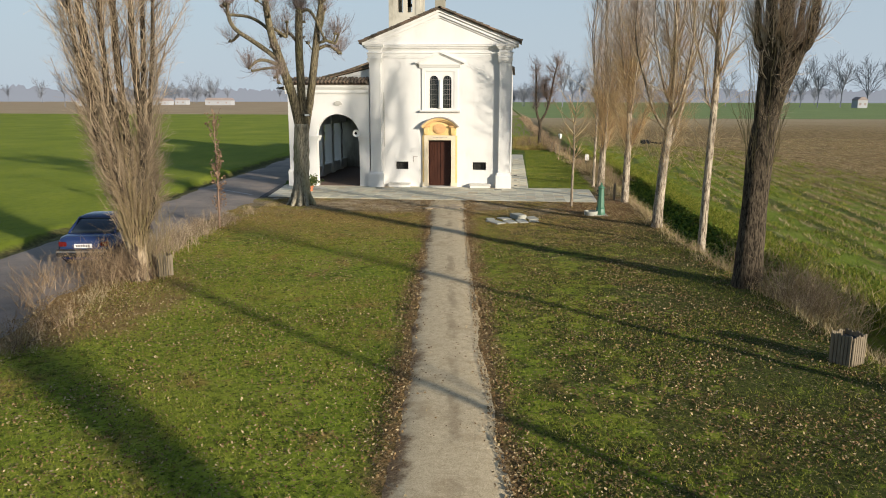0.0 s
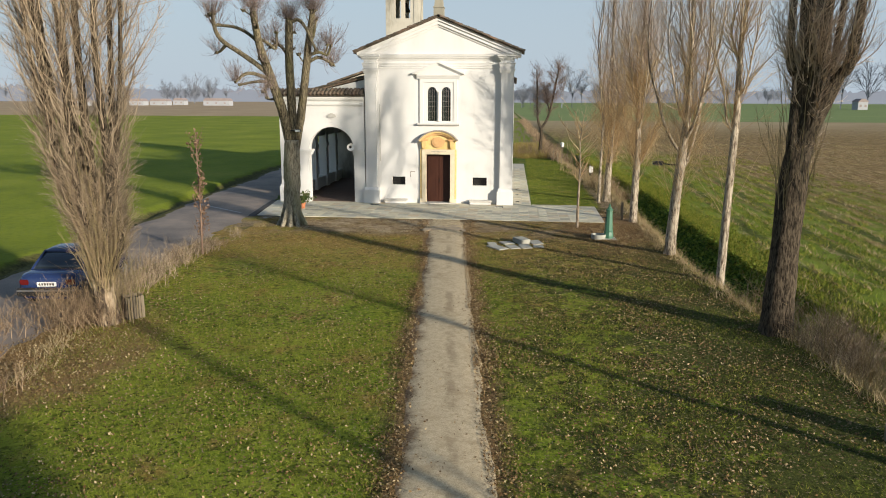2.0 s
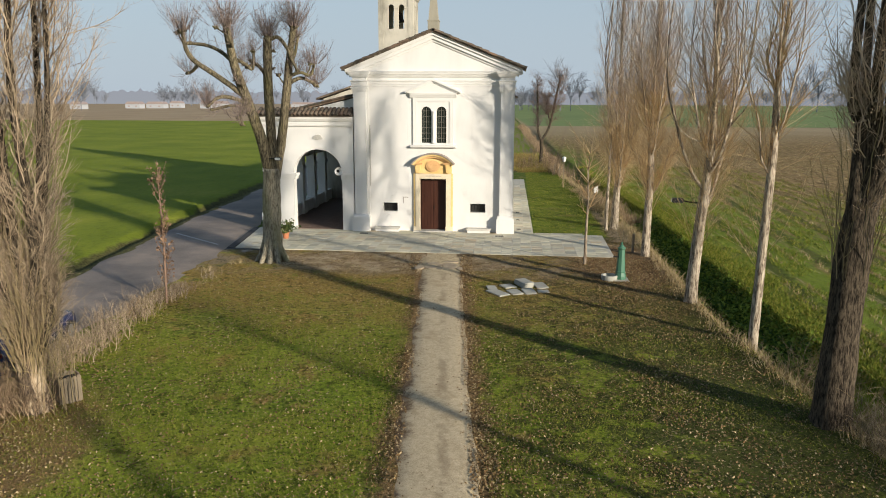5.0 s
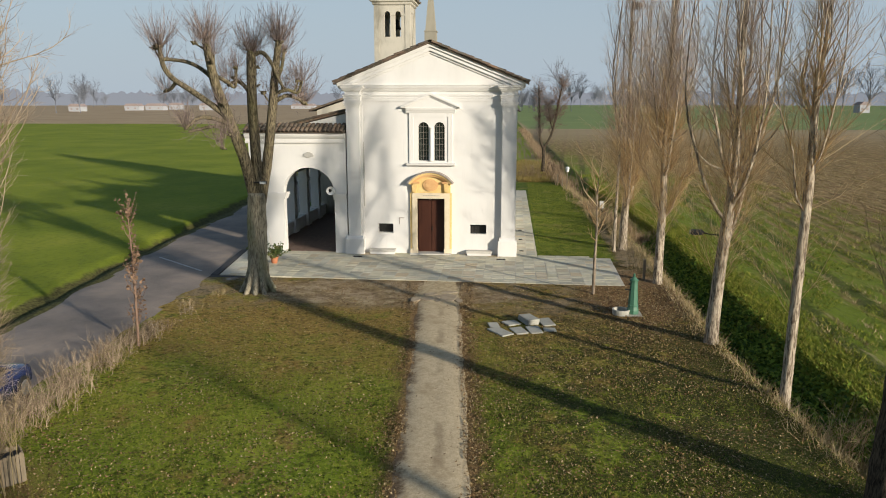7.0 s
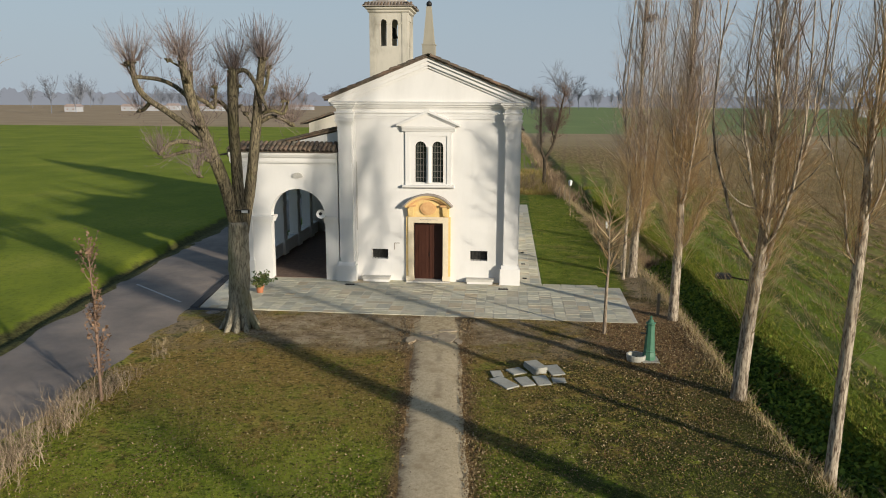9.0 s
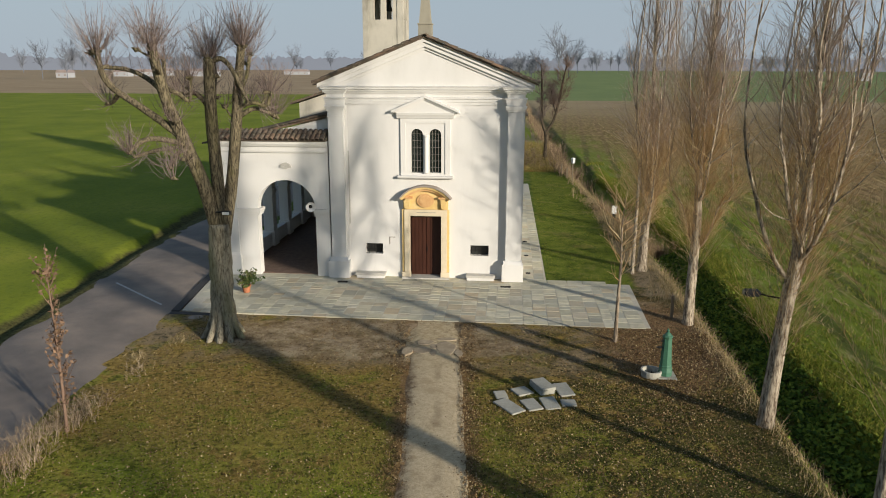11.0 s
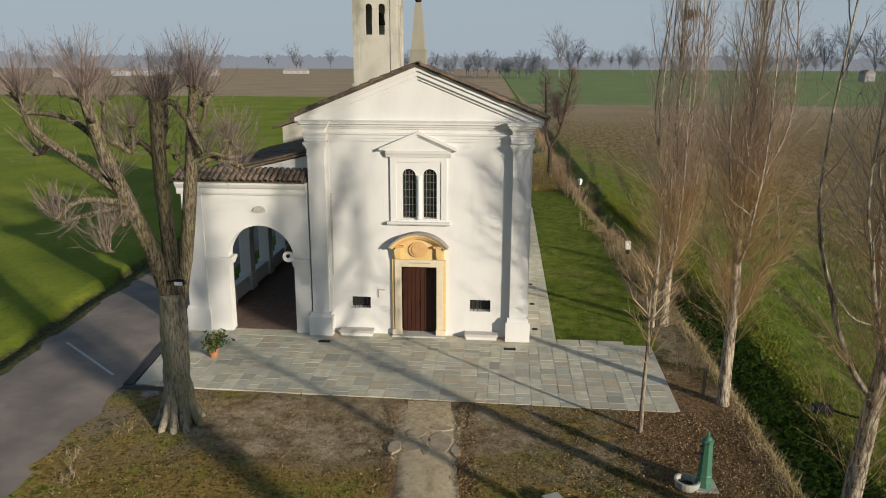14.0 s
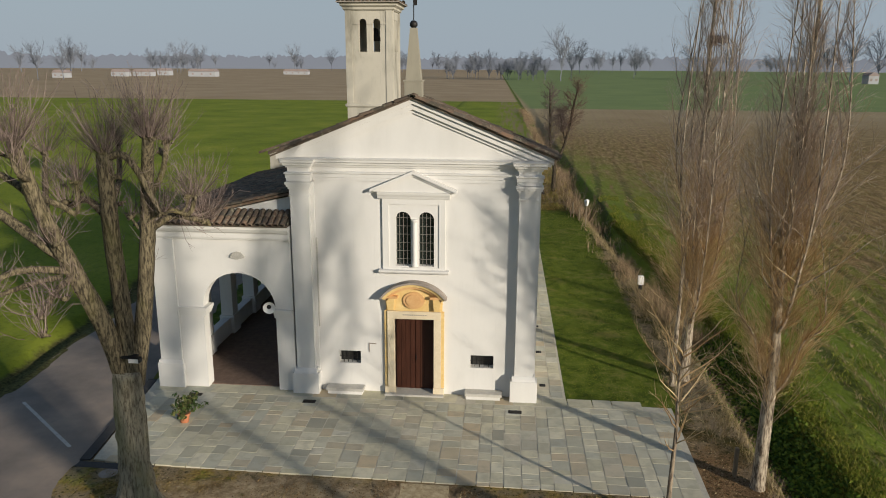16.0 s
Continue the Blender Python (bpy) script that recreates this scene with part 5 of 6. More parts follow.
        lines.append(sweep(rng, p + w * rad * 0.9, w * rng.uniform(0.02, 0.2) + Vector((0, 0, 1)), rng.uniform(0.9, 2.9), 0.010, 0.004, 0.08, 0.08, 6))
    twigs_on(rng, lines, lines[:], 4, 0.2, 0.95, 0.45, 0.006, 0.5, 0.12)
    part("broom", raw("broom", *tubes(lines), M["yellow_twig"]), None, t, kind="stuff")
    return t


old_poplar("old poplar with a broom of upright bare shoots and peeled trunk", (-6.1, -22.6), 0.26, 0.95, -0.2, 1.75, M["peeling_bark"], 21, 300, 140)
old_poplar("large old poplar with furrowed bark and dense bare branches", (10.5, -21.6), 0.335, 3.5, 0.38, 1.2, M["poplar_bark"], 33, 40, 46, 8, 1.25, 0.36, 0.11, "grey_twig", True)
old_poplar("tall bare poplar in the row along the ditch", (12.0, -43.4), 0.3, 2.6, 0.0, 1.4, M["poplar_bark"], 35, 60, 30, 7)
poplar("pale-barked bare poplar growing on the ditch bank", (10.55, -16.4), 14, 0.125, 5.2, 4, 0.8, M["pale_bark"], M["brown_twig"], 41, (0.12, 0.1), 50, 24, 10, 1.8)
poplar("pale-barked bare poplar with forked upright branches", (9.85, -12.2), 15.5, 0.19, 3.3, 9, 1.2, M["pale_bark"], M["brown_twig"], 57, (0.18, 0.0), 120, 24, 11, 2.0)
poplar("slender bare poplar with pale bark beside the paving", (9.65, -4.7), 16, 0.17, 3.4, 8, 1.1, M["pale_bark"], M["brown_twig"], 63, (0.05, 0.1), 200, 38, 14, 2.0, 2.4)
poplar("bare columnar poplar with brown trunk by the mown strip", (9.25, 2.2), 16.5, 0.2, 1.9, 9, 0.9, M["pale_bark"], M["brown_twig"], 74, (0.05, 0.0), 210, 38, 14, 1.9)
poplar("thin white-barked stem beside a poplar", (8.75, 1.6), 8, 0.075, 3.5, 2, 0.3, M["pale_bark"], M["brown_twig"], 77, (0.05, 0.1), 0, 12, 6, 1.0)
for x, y, sd in ((12.6, -30.5, 81), (11.6, -37.2, 82), (12.2, -53.0, 84)):
    poplar("tall bare poplar in the row along the ditch", (x, y), 15, 0.12, 3.0, 3, 1.0, M["poplar_bark"], M["twig"], sd, (0.1, 0), 0, 12, 4, 2.0)


def pollard():
    """The old linden: limbs cut to fists with brooms of twigs."""
    rng = random.Random(9)
    cx, cy = -5.9, -7.35
    t = thing("linden_tree", "old pollarded linden with knuckled limbs and twig brooms", "tree", (cx, cy, 0), "trees round the church")
    z0 = -0.3
    trunk = smooth_line([(0, 0, z0), (0, 0, z0 + 0.3), (0.02, 0, 1.2), (0.08, 0, 2.6), (0.15, -0.1, 3.7)], [0.62, 0.44, 0.355, 0.34, 0.29], 7)
    tr = skin("trunk", trunk, M["linden_bark"], t, 28, 0.17, 4)
    roots = []
    for i in range(9):
        a = math.tau * i / 9 + rng.gauss(0, 0.15)
        w = Vector((math.cos(a), math.sin(a), 0))
        roots.append(([w * 0.28 + Vector((0, 0, 0.85)), w * 0.42 + Vector((0, 0, 0.25)), w * 0.62 + Vector((0, 0, -0.1)), w * 0.8 + Vector((0, 0, -0.3))], [0.08, 0.12, 0.11, 0.06]))
    part("root_flare", raw("root_flare", *tubes(roots, 6), M["linden_bark"], True), None, t)
    L = [
        ([(0.05, 0, 3.2), (-0.12, -0.35, 4.8), (-0.48, -0.8, 6.4), (-0.78, -1.15, 7.7), (-0.85, -1.6, 9.1)], [0.175, 0.168, 0.155, 0.13, 0.10]),
        ([(0.2, 0, 3.3), (0.2, -0.1, 5.0), (0.2, -0.25, 7.0), (0.3, -0.4, 8.75)], [0.165, 0.155, 0.145, 0.13]),
        ([(0.25, 0.0, 3.3), (0.55, 0.1, 4.9), (0.85, 0.05, 6.8), (1.05, -0.15, 7.9), (1.38, -0.55, 9.1)], [0.165, 0.148, 0.135, 0.115, 0.09]),
    ]
    limbs = [smooth_line(p, [q * 1.25 for q in r], 6) for p, r in L]
    for i, l in enumerate(limbs):
        skin("limb", l, M["linden_limb"], t, 10, 0.08, 30 + i)
    # crooked branches: points, thickness at the start, shoots on the fist at the end
    S = [
        ([(-0.52, -0.85, 6.5), (-1.1, -0.9, 6.95), (-1.8, -0.8, 7.4), (-2.5, -0.75, 7.85), (-2.75, -0.9, 8.3), (-2.8, -1.0, 8.95)], 0.125, 46),
        ([(-2.35, -0.75, 7.75), (-2.7, -0.5, 7.5), (-2.97, -0.3, 7.42)], 0.07, 14),
        ([(-0.75, -1.12, 7.7), (-1.3, -1.0, 8.15), (-1.9, -0.95, 8.42), (-2.65, -0.95, 8.5)], 0.085, 12),
        ([(-0.55, -0.9, 6.3), (-0.9, -1.5, 6.48), (-1.2, -1.9, 6.45), (-1.5, -2.16, 6.15)], 0.085, 20),
        ([(-0.58, -1.0, 6.2), (-1.0, -1.5, 6.15), (-1.42, -2.0, 6.02)], 0.065, 9),
        ([(-0.5, -0.85, 6.1), (-0.42, -1.5, 6.02), (-0.26, -2.3, 5.75)], 0.075, 16),
        ([(-0.72, -1.1, 7.9), (-0.42, -0.95, 7.72), (-0.2, -0.8, 7.55), (-0.15, -0.75, 8.2)], 0.07, 18),
        ([(0.22, -0.25, 7.2), (0.0, -0.3, 7.55), (-0.25, -0.35, 7.75), (-0.6, -0.4, 7.62)], 0.09, 14),
        ([(0.28, -0.38, 8.6), (0.7, -0.45, 8.75), (1.0, -0.45, 8.45), (1.25, -0.4, 7.9), (1.42, -0.35, 7.5)], 0.085, 14),
        ([(0.92, 0.0, 7.0), (1.3, 0.45, 7.25), (1.62, 0.9, 7.1), (1.68, 1.25, 7.0)], 0.085, 34),
        ([(0.95, 0.0, 7.3), (1.4, 0.15, 7.45), (1.75, 0.3, 7.35), (1.9, 0.35, 7.75)], 0.07, 26),
        ([(0.24, -0.2, 7.6), (0.1, 0.5, 8.1), (0.0, 0.8, 8.9)], 0.075, 26),
        ([(1.0, -0.1, 7.7), (1.1, 0.5, 8.2), (1.15, 0.8, 8.9)], 0.075, 26),
        ([(-0.8, -1.3, 8.3), (-0.6, -1.9, 8.5), (-0.65, -2.0, 8.9)], 0.065, 18),
        ([(-0.7, -1.05, 7.5), (-1.1, -0.4, 7.9), (-1.25, 0.0, 8.7)], 0.075, 24),
    ]
    heads = [(l[0][-1], k) for l, k in zip(limbs, (52, 46, 70))]
    subs = []
    for k, (pts, r0, shoots) in enumerate(S):
        l = smooth_line(pts, [r0 * (1 - 0.45 * j / len(pts)) for j in range(len(pts))], 5)
        subs.append(l)
        skin("branch", l, M["linden_limb"], t, 8, 0.11, 50 + k)
        heads.append((l[0][-1], shoots))
    for i in range(16):
        l0 = limbs[i % 3] if i % 2 else subs[rng.randrange(len(subs))]
        p, rad, d = along(l0, rng.uniform(0.5, 0.95))
        l = sweep(rng, p, outward(rng, d, rng.uniform(0.7, 1.2)), rng.uniform(0.25, 0.6), min(0.045, rad * 0.6), 0.026, 0.12, 0.22, 5)
        skin("branch", l, M["linden_limb"], t, 6, 0.12, 90 + i)
        heads.append((l[0][-1], 9))
    for h, shoots in heads:
        fist = []
        big = 1.0 + 0.5 * (shoots > 30)
        for _ in range(4):
            d = Vector((rng.gauss(0, 0.5), rng.gauss(0, 0.5), rng.uniform(-0.5, 0.5)))
            fist.append(([h - d * 0.10 * big, h + Vector((rng.gauss(0, 0.03), rng.gauss(0, 0.03), 0)), h + d * 0.16 * big], [0.03, big * rng.uniform(0.045, 0.08), 0.02]))
        part("knuckle", raw("knuckle", *tubes(fist, 6), M["linden_limb"], True), None, t)
    lines = []
    for h, shoots in heads:
        tall = 0.8 + 0.5 * soft(12, 40, shoots)
        for _ in range(int(shoots * 2.0)):
            d = Vector((rng.gauss(0, 0.5), rng.gauss(0, 0.5), rng.uniform(0.55, 1.1)))
            lines.append(sweep(rng, h + Vector((d.x * 0.2, d.y * 0.2, 0.04)), d, tall * rng.uniform(0.3, 1.2), 0.0065, 0.0035, 0.10, 0.10, 5))
    for l in subs + limbs:
        for _ in range(13):
            p, rad, d = along(l, rng.uniform(0.35, 1))
            lines.append(sweep(rng, p, outward(rng, d, 0.9), rng.uniform(0.3, 1.0), 0.0075, 0.004, 0.25, 0.1, 4))
    twigs_on(rng, lines, lines[:], 3, 0.3, 0.95, 0.26, 0.0048, 0.75, 0.1, 1)
    part("crown", raw("crown", *tubes(lines), M["linden_twig"]), None, t, kind="stuff")
    f = thing("floodlight", "small grey floodlight strapped to the linden trunk", "floodlight", (cx + 0.42, cy - 0.3, 4.1))
    bm = boxed(-0.02, -0.18, -0.06, 0.24, -0.02, 0.06, bevel=0.012)
    part("housing", bm, M["black"], f)
    part("lens", boxed(0.0, -0.196, -0.045, 0.22, -0.181, 0.045), M["white_metal"], f)
    part("strap", boxed(-0.3, -0.02, -0.02, 0.05, 0.25, 0.02), M["black"], f)


pollard()

rng = random.Random(61)
nest = thing("bird_nest", "dark ball of sticks high in a bare poplar", "bird nest", (9.43, 2.2, 11.4))
sticks = []
for _ in range(170):
    a, e, r = rng.uniform(0, math.tau), rng.uniform(-1.0, 0.7), rng.uniform(0.05, 0.17)
    p = Vector((r * math.cos(a), r * math.sin(a), 0.16 * e))
    sticks.append(sweep(rng, p, (-math.sin(a) + rng.gauss(0, 0.3), math.cos(a) + rng.gauss(0, 0.3), rng.gauss(0, 0.3)), rng.uniform(0.2, 0.4), 0.009, 0.005, 0.0, 0.2, 3))
part("sticks", raw("sticks", *tubes(sticks), M["linden_twig"]), None, nest, kind="stuff")


def sapling():
    rng = random.Random(15)
    t = thing("sapling", "slim young bare tree with a smooth grey stem", "young tree", (6.9, -6.75, 0), "trees round the church")
    trunk = smooth_line([(0, 0, -0.2), (0.0, 0, 1.2), (0.03, 0, 2.4), (0.0, 0.02, 3.6), (0.05, 0, 4.6)], [0.07, 0.055, 0.045, 0.025, 0.006], 5)
    skin("trunk", trunk, M["limb_bark"], t, 9, 0.04, 2)
    lines = []
    for k in range(30):
        p, rad, d = along(trunk, rng.uniform(0.36, 0.95))
        lines.append(sweep(rng, p, outward(rng, d, rng.uniform(0.75, 1.15)), rng.uniform(0.8, 1.7), 0.02, 0.006, 0.11, 0.07, 5))
    twigs_on(rng, lines, lines[:], 5, 0.3, 1, 0.35, 0.006, 0.6, 0.08)
    part("crown", raw("crown", *tubes(lines), M["brown_twig"]), None, t, kind="stuff")


sapling()


def leafy_column(at, h, seed):
    rng = random.Random(seed)
    t = thing("young_oak", "slender young tree still holding dry brown leaves", "young tree", (at[0], at[1], 0), "trees round the church")
    trunk = smooth_line([(0, 0, -0.3), (0.03, 0, h * 0.5), (0, 0, h)], [0.045, 0.03, 0.006], 6)
    skin("trunk", trunk, M["red_twig"], t, 7, 0.03, seed)
    lines, spots = [], []
    for _ in range(60):
        p, rad, d = along(trunk, rng.uniform(0.12, 0.97))
        l = sweep(rng, p, outward(rng, d, 0.6), rng.uniform(0.3, 0.8), 0.012, 0.004, 0.15, 0.06, 3)
        lines.append(l)
        for _ in range(9):
            q, _, _ = along(l, rng.uniform(0.2, 1))
            spots.append(q + Vector((rng.gauss(0, 0.04), rng.gauss(0, 0.04), rng.gauss(0, 0.04))))
    part("crown", raw("crown", *tubes(lines), M["red_twig"]), None, t, kind="stuff")
    part("leaves", raw("leaves", *leaf_quads(spots, 0.055, rng, 0.8), M["brown_leaf"]), None, t, kind="stuff")


leafy_column((-7.25, -14.1), 4.0, 3)


def forked_tree(at, seed, label):
    """A lopped bare tree: two knotty stems from a low fork, set close with short twigs."""
    rng = random.Random(seed)
    t = thing("tree", label, "tree", (at[0], at[1], 0), "trees behind the church")
    trunk = smooth_line([(0, 0, -0.4), (0, 0, 0.4), (0.05, 0, 1.6), (0.0, 0, 2.6)], [0.24, 0.19, 0.16, 0.17], 5)
    skin("trunk", trunk, M["poplar_bark"], t, 9, 0.1, seed)
    stems = [smooth_line([(0, 0, 2.4), (-0.35, 0, 3.4), (-0.45, 0.1, 5.2), (-0.5, 0.0, 7.0), (-0.6, 0.1, 8.6)], [0.13, 0.12, 0.11, 0.10, 0.05], 6),
             smooth_line([(0, 0, 2.4), (0.7, 0.1, 3.6), (1.1, 0.1, 5.2), (1.4, 0.0, 7.0), (1.75, 0.1, 8.7)], [0.13, 0.12, 0.11, 0.09, 0.05], 6),
             smooth_line([(0.85, 0.1, 4.4), (0.55, 0.0, 5.4), (0.35, 0.1, 6.6)], [0.07, 0.06, 0.04], 4)]
    for i, l in enumerate(stems):
        skin("limb", l, M["poplar_bark"], t, 8, 0.12, seed + i)
    for i, (l, mat, reach) in enumerate(zip(stems, (M["linden_twig"], M["red_twig"], M["linden_twig"]), (0.7, 1.15, 0.5))):
        lines = []
        br = twigs_on(rng, lines, [l], 70, 0.25, 1.0, reach, 0.02, 1.0, 0.12, 3)
        b2 = twigs_on(rng, lines, br, 7, 0.15, 1, 0.6, 0.011, 0.7, 0.12, 2)
        twigs_on(rng, lines, b2, 3, 0.2, 1, 0.35, 0.008, 0.7, 0.1, 1)
        part("crown", raw("crown", *tubes(lines), mat), None, t, kind="stuff")
    return t


forked_tree((6.85, 41.5), 5, "bare lopped tree with a low fork behind the mown strip")

# ---- shrubs, dry grass, brambles ----
def shrub(at, h, spread, stems, mat, label, seed, group="roadside shrubs"):
    rng = random.Random(seed)
    t = thing("shrub", label, "shrub", (at[0], at[1], ground_z(*at)), group)
    lines = []
    for _ in range(stems):
        d = Vector((rng.gauss(0, spread), rng.gauss(0, spread), 1))
        lines.append(sweep(rng, (rng.gauss(0, 0.22), rng.gauss(0, 0.22), -0.05), d, h * rng.uniform(0.5, 1.2), 0.008, 0.004, 0.05, 0.11, 4))
    b = twigs_on(rng, lines, lines[:], 5, 0.3, 1, h * 0.4, 0.005, 0.7, 0.03)
    twigs_on(rng, lines, b[::2], 2, 0.3, 1, h * 0.2, 0.004, 0.7, 0.03)
    part("growth", raw("growth", *tubes(lines), mat), None, t, kind="stuff")


rng = random.Random(77)
k = 0
shrub((-5.72, -22.5), 2.5, 0.10, 26, M["yellow_twig"], "tall thin yellowish suckers at the poplar's foot", 199)
for y in np.arange(-28.5, -8.0, 0.75):
    x = lerp_line(ROAD_R, y) + 0.75 + rng.gauss(0, 0.22)
    near = soft(-8.0, -17.0, y)
    h = 0.36 + 0.30 * near * rng.uniform(0.5, 1.5)
    if rng.random() < (0.1 if -20.5 < y < -12 else 0.3):
        continue
    if -23.4 < y < -20.8:
        x -= 0.25
    red = rng.random() < 0.35
    shrub((x, y), h, 0.38, 13 if near > 0.3 else 9, M["shrub_twig"] if red or y < -24 else M["twig"], "leafless brown shrub beside the road" if red or y < -24 else "dry tan stems of a cut-back roadside shrub", 200 + k)
    k += 1
for y in np.arange(-20.2, -12.6, 0.55):
    shrub((lerp_line(ROAD_R, y) + 0.62 + rng.gauss(0, 0.16), y), rng.uniform(0.5, 0.85) * (1.0 if y < -15 else 0.75), 0.17, 24, M["twig"], "dry tan stems of a cut-back roadside shrub", 700 + k)
    k += 1
for x, y, h in ((-7.3, -23.0, 0.95), (-7.45, -22.7, 1.0), (-7.9, -23.7, 0.95), (-7.9, -24.6, 0.8), (-7.2, -25.7, 0.6), (-6.9, -22.9, 0.8), (-6.95, -21.6, 1.0), (-6.75, -22.9, 0.95), (-6.5, -23.3, 0.8), (-7.0, -23.5, 0.9), (-6.75, -22.2, 1.0)):
    shrub((x, y), h, 0.5, 20, M["shrub_twig"], "tangled leafless shrub beside the old poplar", 300 + k)
    k += 1
for y in (11.2, 8.8, 6.4, 3.8, -2.2, -18.6, -20.2, -23.0, -24.2, -25.6):
    x = (9.4 if y > -4 else ditch_centre(y) - 0.55) + rng.gauss(0, 0.15)
    shrub((x, y), 1.25, 0.35, 26, M["dry_grass"], "thin leafless shrub on the ditch bank", 400 + k, "ditch shrubs")
    k += 1

for x, y, h in ((4.7, 35.2, 0.9), (5.5, 36.4, 1.1), (6.4, 35.0, 0.8), (7.3, 36.2, 1.3), (8.0, 34.2, 1.2), (5.0, 38.5, 1.2), (6.2, 38.8, 1.0), (7.6, 39.2, 1.4), (8.2, 37.4, 1.3), (5.8, 43.0, 1.3), (7.4, 45.0, 1.5)):
    shrub((x, y), h, 0.45, 20, M["shrub_twig"], "tangled brown scrub beyond the mown strip", 800 + k, "scrub behind the church")
    k += 1
for x, y, h in ((11.35, -22.3, 1.3), (11.7, -21.6, 1.15), (11.75, -23.1, 1.25), (12.1, -22.4, 1.0), (11.4, -23.9, 1.0)):
    shrub((x, y), h, 0.24, 46, M["twig"], "upright tan stems of a dry shrub on the ditch bank", 500 + k, "ditch shrubs")
    k += 1
for x, y, h in ((-6.3, -22.75, 0.85), (-5.9, -22.85, 0.6), (-6.35, -22.2, 1.0), (-6.55, -22.55, 0.9)):
    shrub((x, y), h, 0.3, 30, M["shrub_twig"], "tangled leafless shrub beside the old poplar", 600 + k)
    k += 1


def scatter(name, label, category, spots, maker, mat, *args):
    ob = new(name, raw(name, *maker(spots, *args), mat))
    return tagged(ob, label, category, kind="stuff")


def on_ground(x, y, dz=0.0):
    return Vector((x, y, ground_z(x, y) + dz))


rng = random.Random(101)
spots = []
for _ in range(9000):
    y = rng.uniform(-34, 36)
    x = ditch_centre(y) - 1.05 + rng.gauss(0, 0.22) - (0.9 if 2 < y < 20 else 0) * rng.random()
    if noise.noise(Vector((x * 0.8, y * 0.8, 1))) > -0.25:
        spots.append(on_ground(x, y))
for _ in range(9000):
    y = rng.uniform(-34, -17)
    x = ditch_centre(y) + rng.gauss(0.15, 0.55)
    if noise.noise(Vector((x * 0.9, y * 0.9, 3))) > -0.2:
        spots.append(on_ground(x, y))
scatter("dry_grass", "band of tall dry tan grass along the ditch", "dry grass", spots, blades, M["dry_grass"], rng, 0.33, 0.007, 0.45)
spots = []
for _ in range(5000):
    y = rng.uniform(-29, -7)
    x = lerp_line(ROAD_R, y) + 0.55 + rng.gauss(0, 0.3)
    if noise.noise(Vector((x * 1.2, y * 1.2, 14))) > -0.05 + 0.25 * soft(-18, -12, y):
        spots.append(on_ground(x, y))
scatter("dry_grass", "dry grass along the road's edge", "dry grass", spots, blades, M["dry_grass"], rng, 0.2, 0.007, 0.5)
spots = []
for _ in range(13500):
    y = rng.uniform(-18.5, 7)
    x = ditch_centre(y) + rng.gauss(0.30, 0.38)
    top = 0.5 * math.exp(-((x - ditch_centre(y) - 0.3) / 0.6) ** 2) * (0.65 + 0.6 * noise.noise(Vector((x * 0.7, y * 0.7, 5))))
    z = ground_z(x, y) + max(0.04, top) * (0.35 + 0.65 * rng.random())
    spots.append(Vector((x, y, z)))
scatter("bramble", "dark green brambles filling the ditch", "bramble", spots, leaf_quads, M["bramble"], 0.075, rng, 0.7)
spots = []
for row in range(40):
    x0 = 14.6 + row * 0.75
    for _ in range(1700):
        y = rng.uniform(-28, 60)
        if noise.noise(Vector((x0 * 0.3, y * 0.3, 4))) > -0.1:
            spots.append(on_ground(x0 + 0.078 * y + rng.gauss(0, 0.09), y))
scatter("stubble", "rows of short pale maize stubble in the field", "stubble", spots, blades, M["dry_grass"], rng, 0.15, 0.013, 0.6)
spots = []
for _ in range(110000):
    y = rng.uniform(-28, 40)
    x = ditch_centre(y) + 1.2 + 16 * rng.random() ** 1.5
    if noise.noise(Vector((x * 1.3, y * 0.4, 11))) > 0.0:
        spots.append(on_ground(x, y, -0.02))
for _ in range(45000):
    y = rng.uniform(-26, 30)
    x = ditch_centre(y) + 0.75 + abs(rng.gauss(0, 0.8))
    spots.append(on_ground(x, y, -0.02))
scatter("weeds", "rough green weeds between the stubble rows", "weeds", spots, blades, M["grass"], rng, 0.13, 0.016, 0.8)
spots = []
for _ in range(16000):
    y = 7 + 150 * rng.random() ** 2
    x = ditch_centre(y) + rng.gauss(0.1, 0.55) - 0.8
    if noise.noise(Vector((x * 0.5, y * 0.3, 21))) > 0.0:
        spots.append(on_ground(x, y))
scrub_spots = []
for _ in range(9000):
    x, y = rng.uniform(4.0, 8.8), 33 + 24 * rng.random() ** 1.5
    if noise.noise(Vector((x * 0.6, y * 0.6, 31))) > -0.2:
        scrub_spots.append(on_ground(x, y))
scatter("dry_grass", "rank withered grass beyond the mown strip", "dry grass", scrub_spots, blades, M["withered"], rng, 0.4, 0.014, 0.5)
scatter("reeds", "tall brown reeds in the ditch", "reeds", [p for p in spots if p.y < 30], blades, M["shrub_twig"], rng, 0.75, 0.011, 0.35)
scatter("reeds", "dull brown scrub along the far ditch", "reeds", [p for p in spots if p.y >= 30], blades, M["shrub_twig"], rng, 1.0, 0.02, 0.35)


def off_path(x, y):
    return x < lerp_line(PATH_L, y) - 0.05 or x > lerp_line(PATH_R, y) + 0.05


def trodden(x, y):
    """How bare the earth is between path and paving."""
    d = ((x + 1.3) * 0.2) ** 2 + ((y + 7.3) * 0.5) ** 2 + 0.5 * noise.noise(Vector((x * 0.9, y * 0.9, 6)))
    return 1 - soft(0.9, 1.7, d)


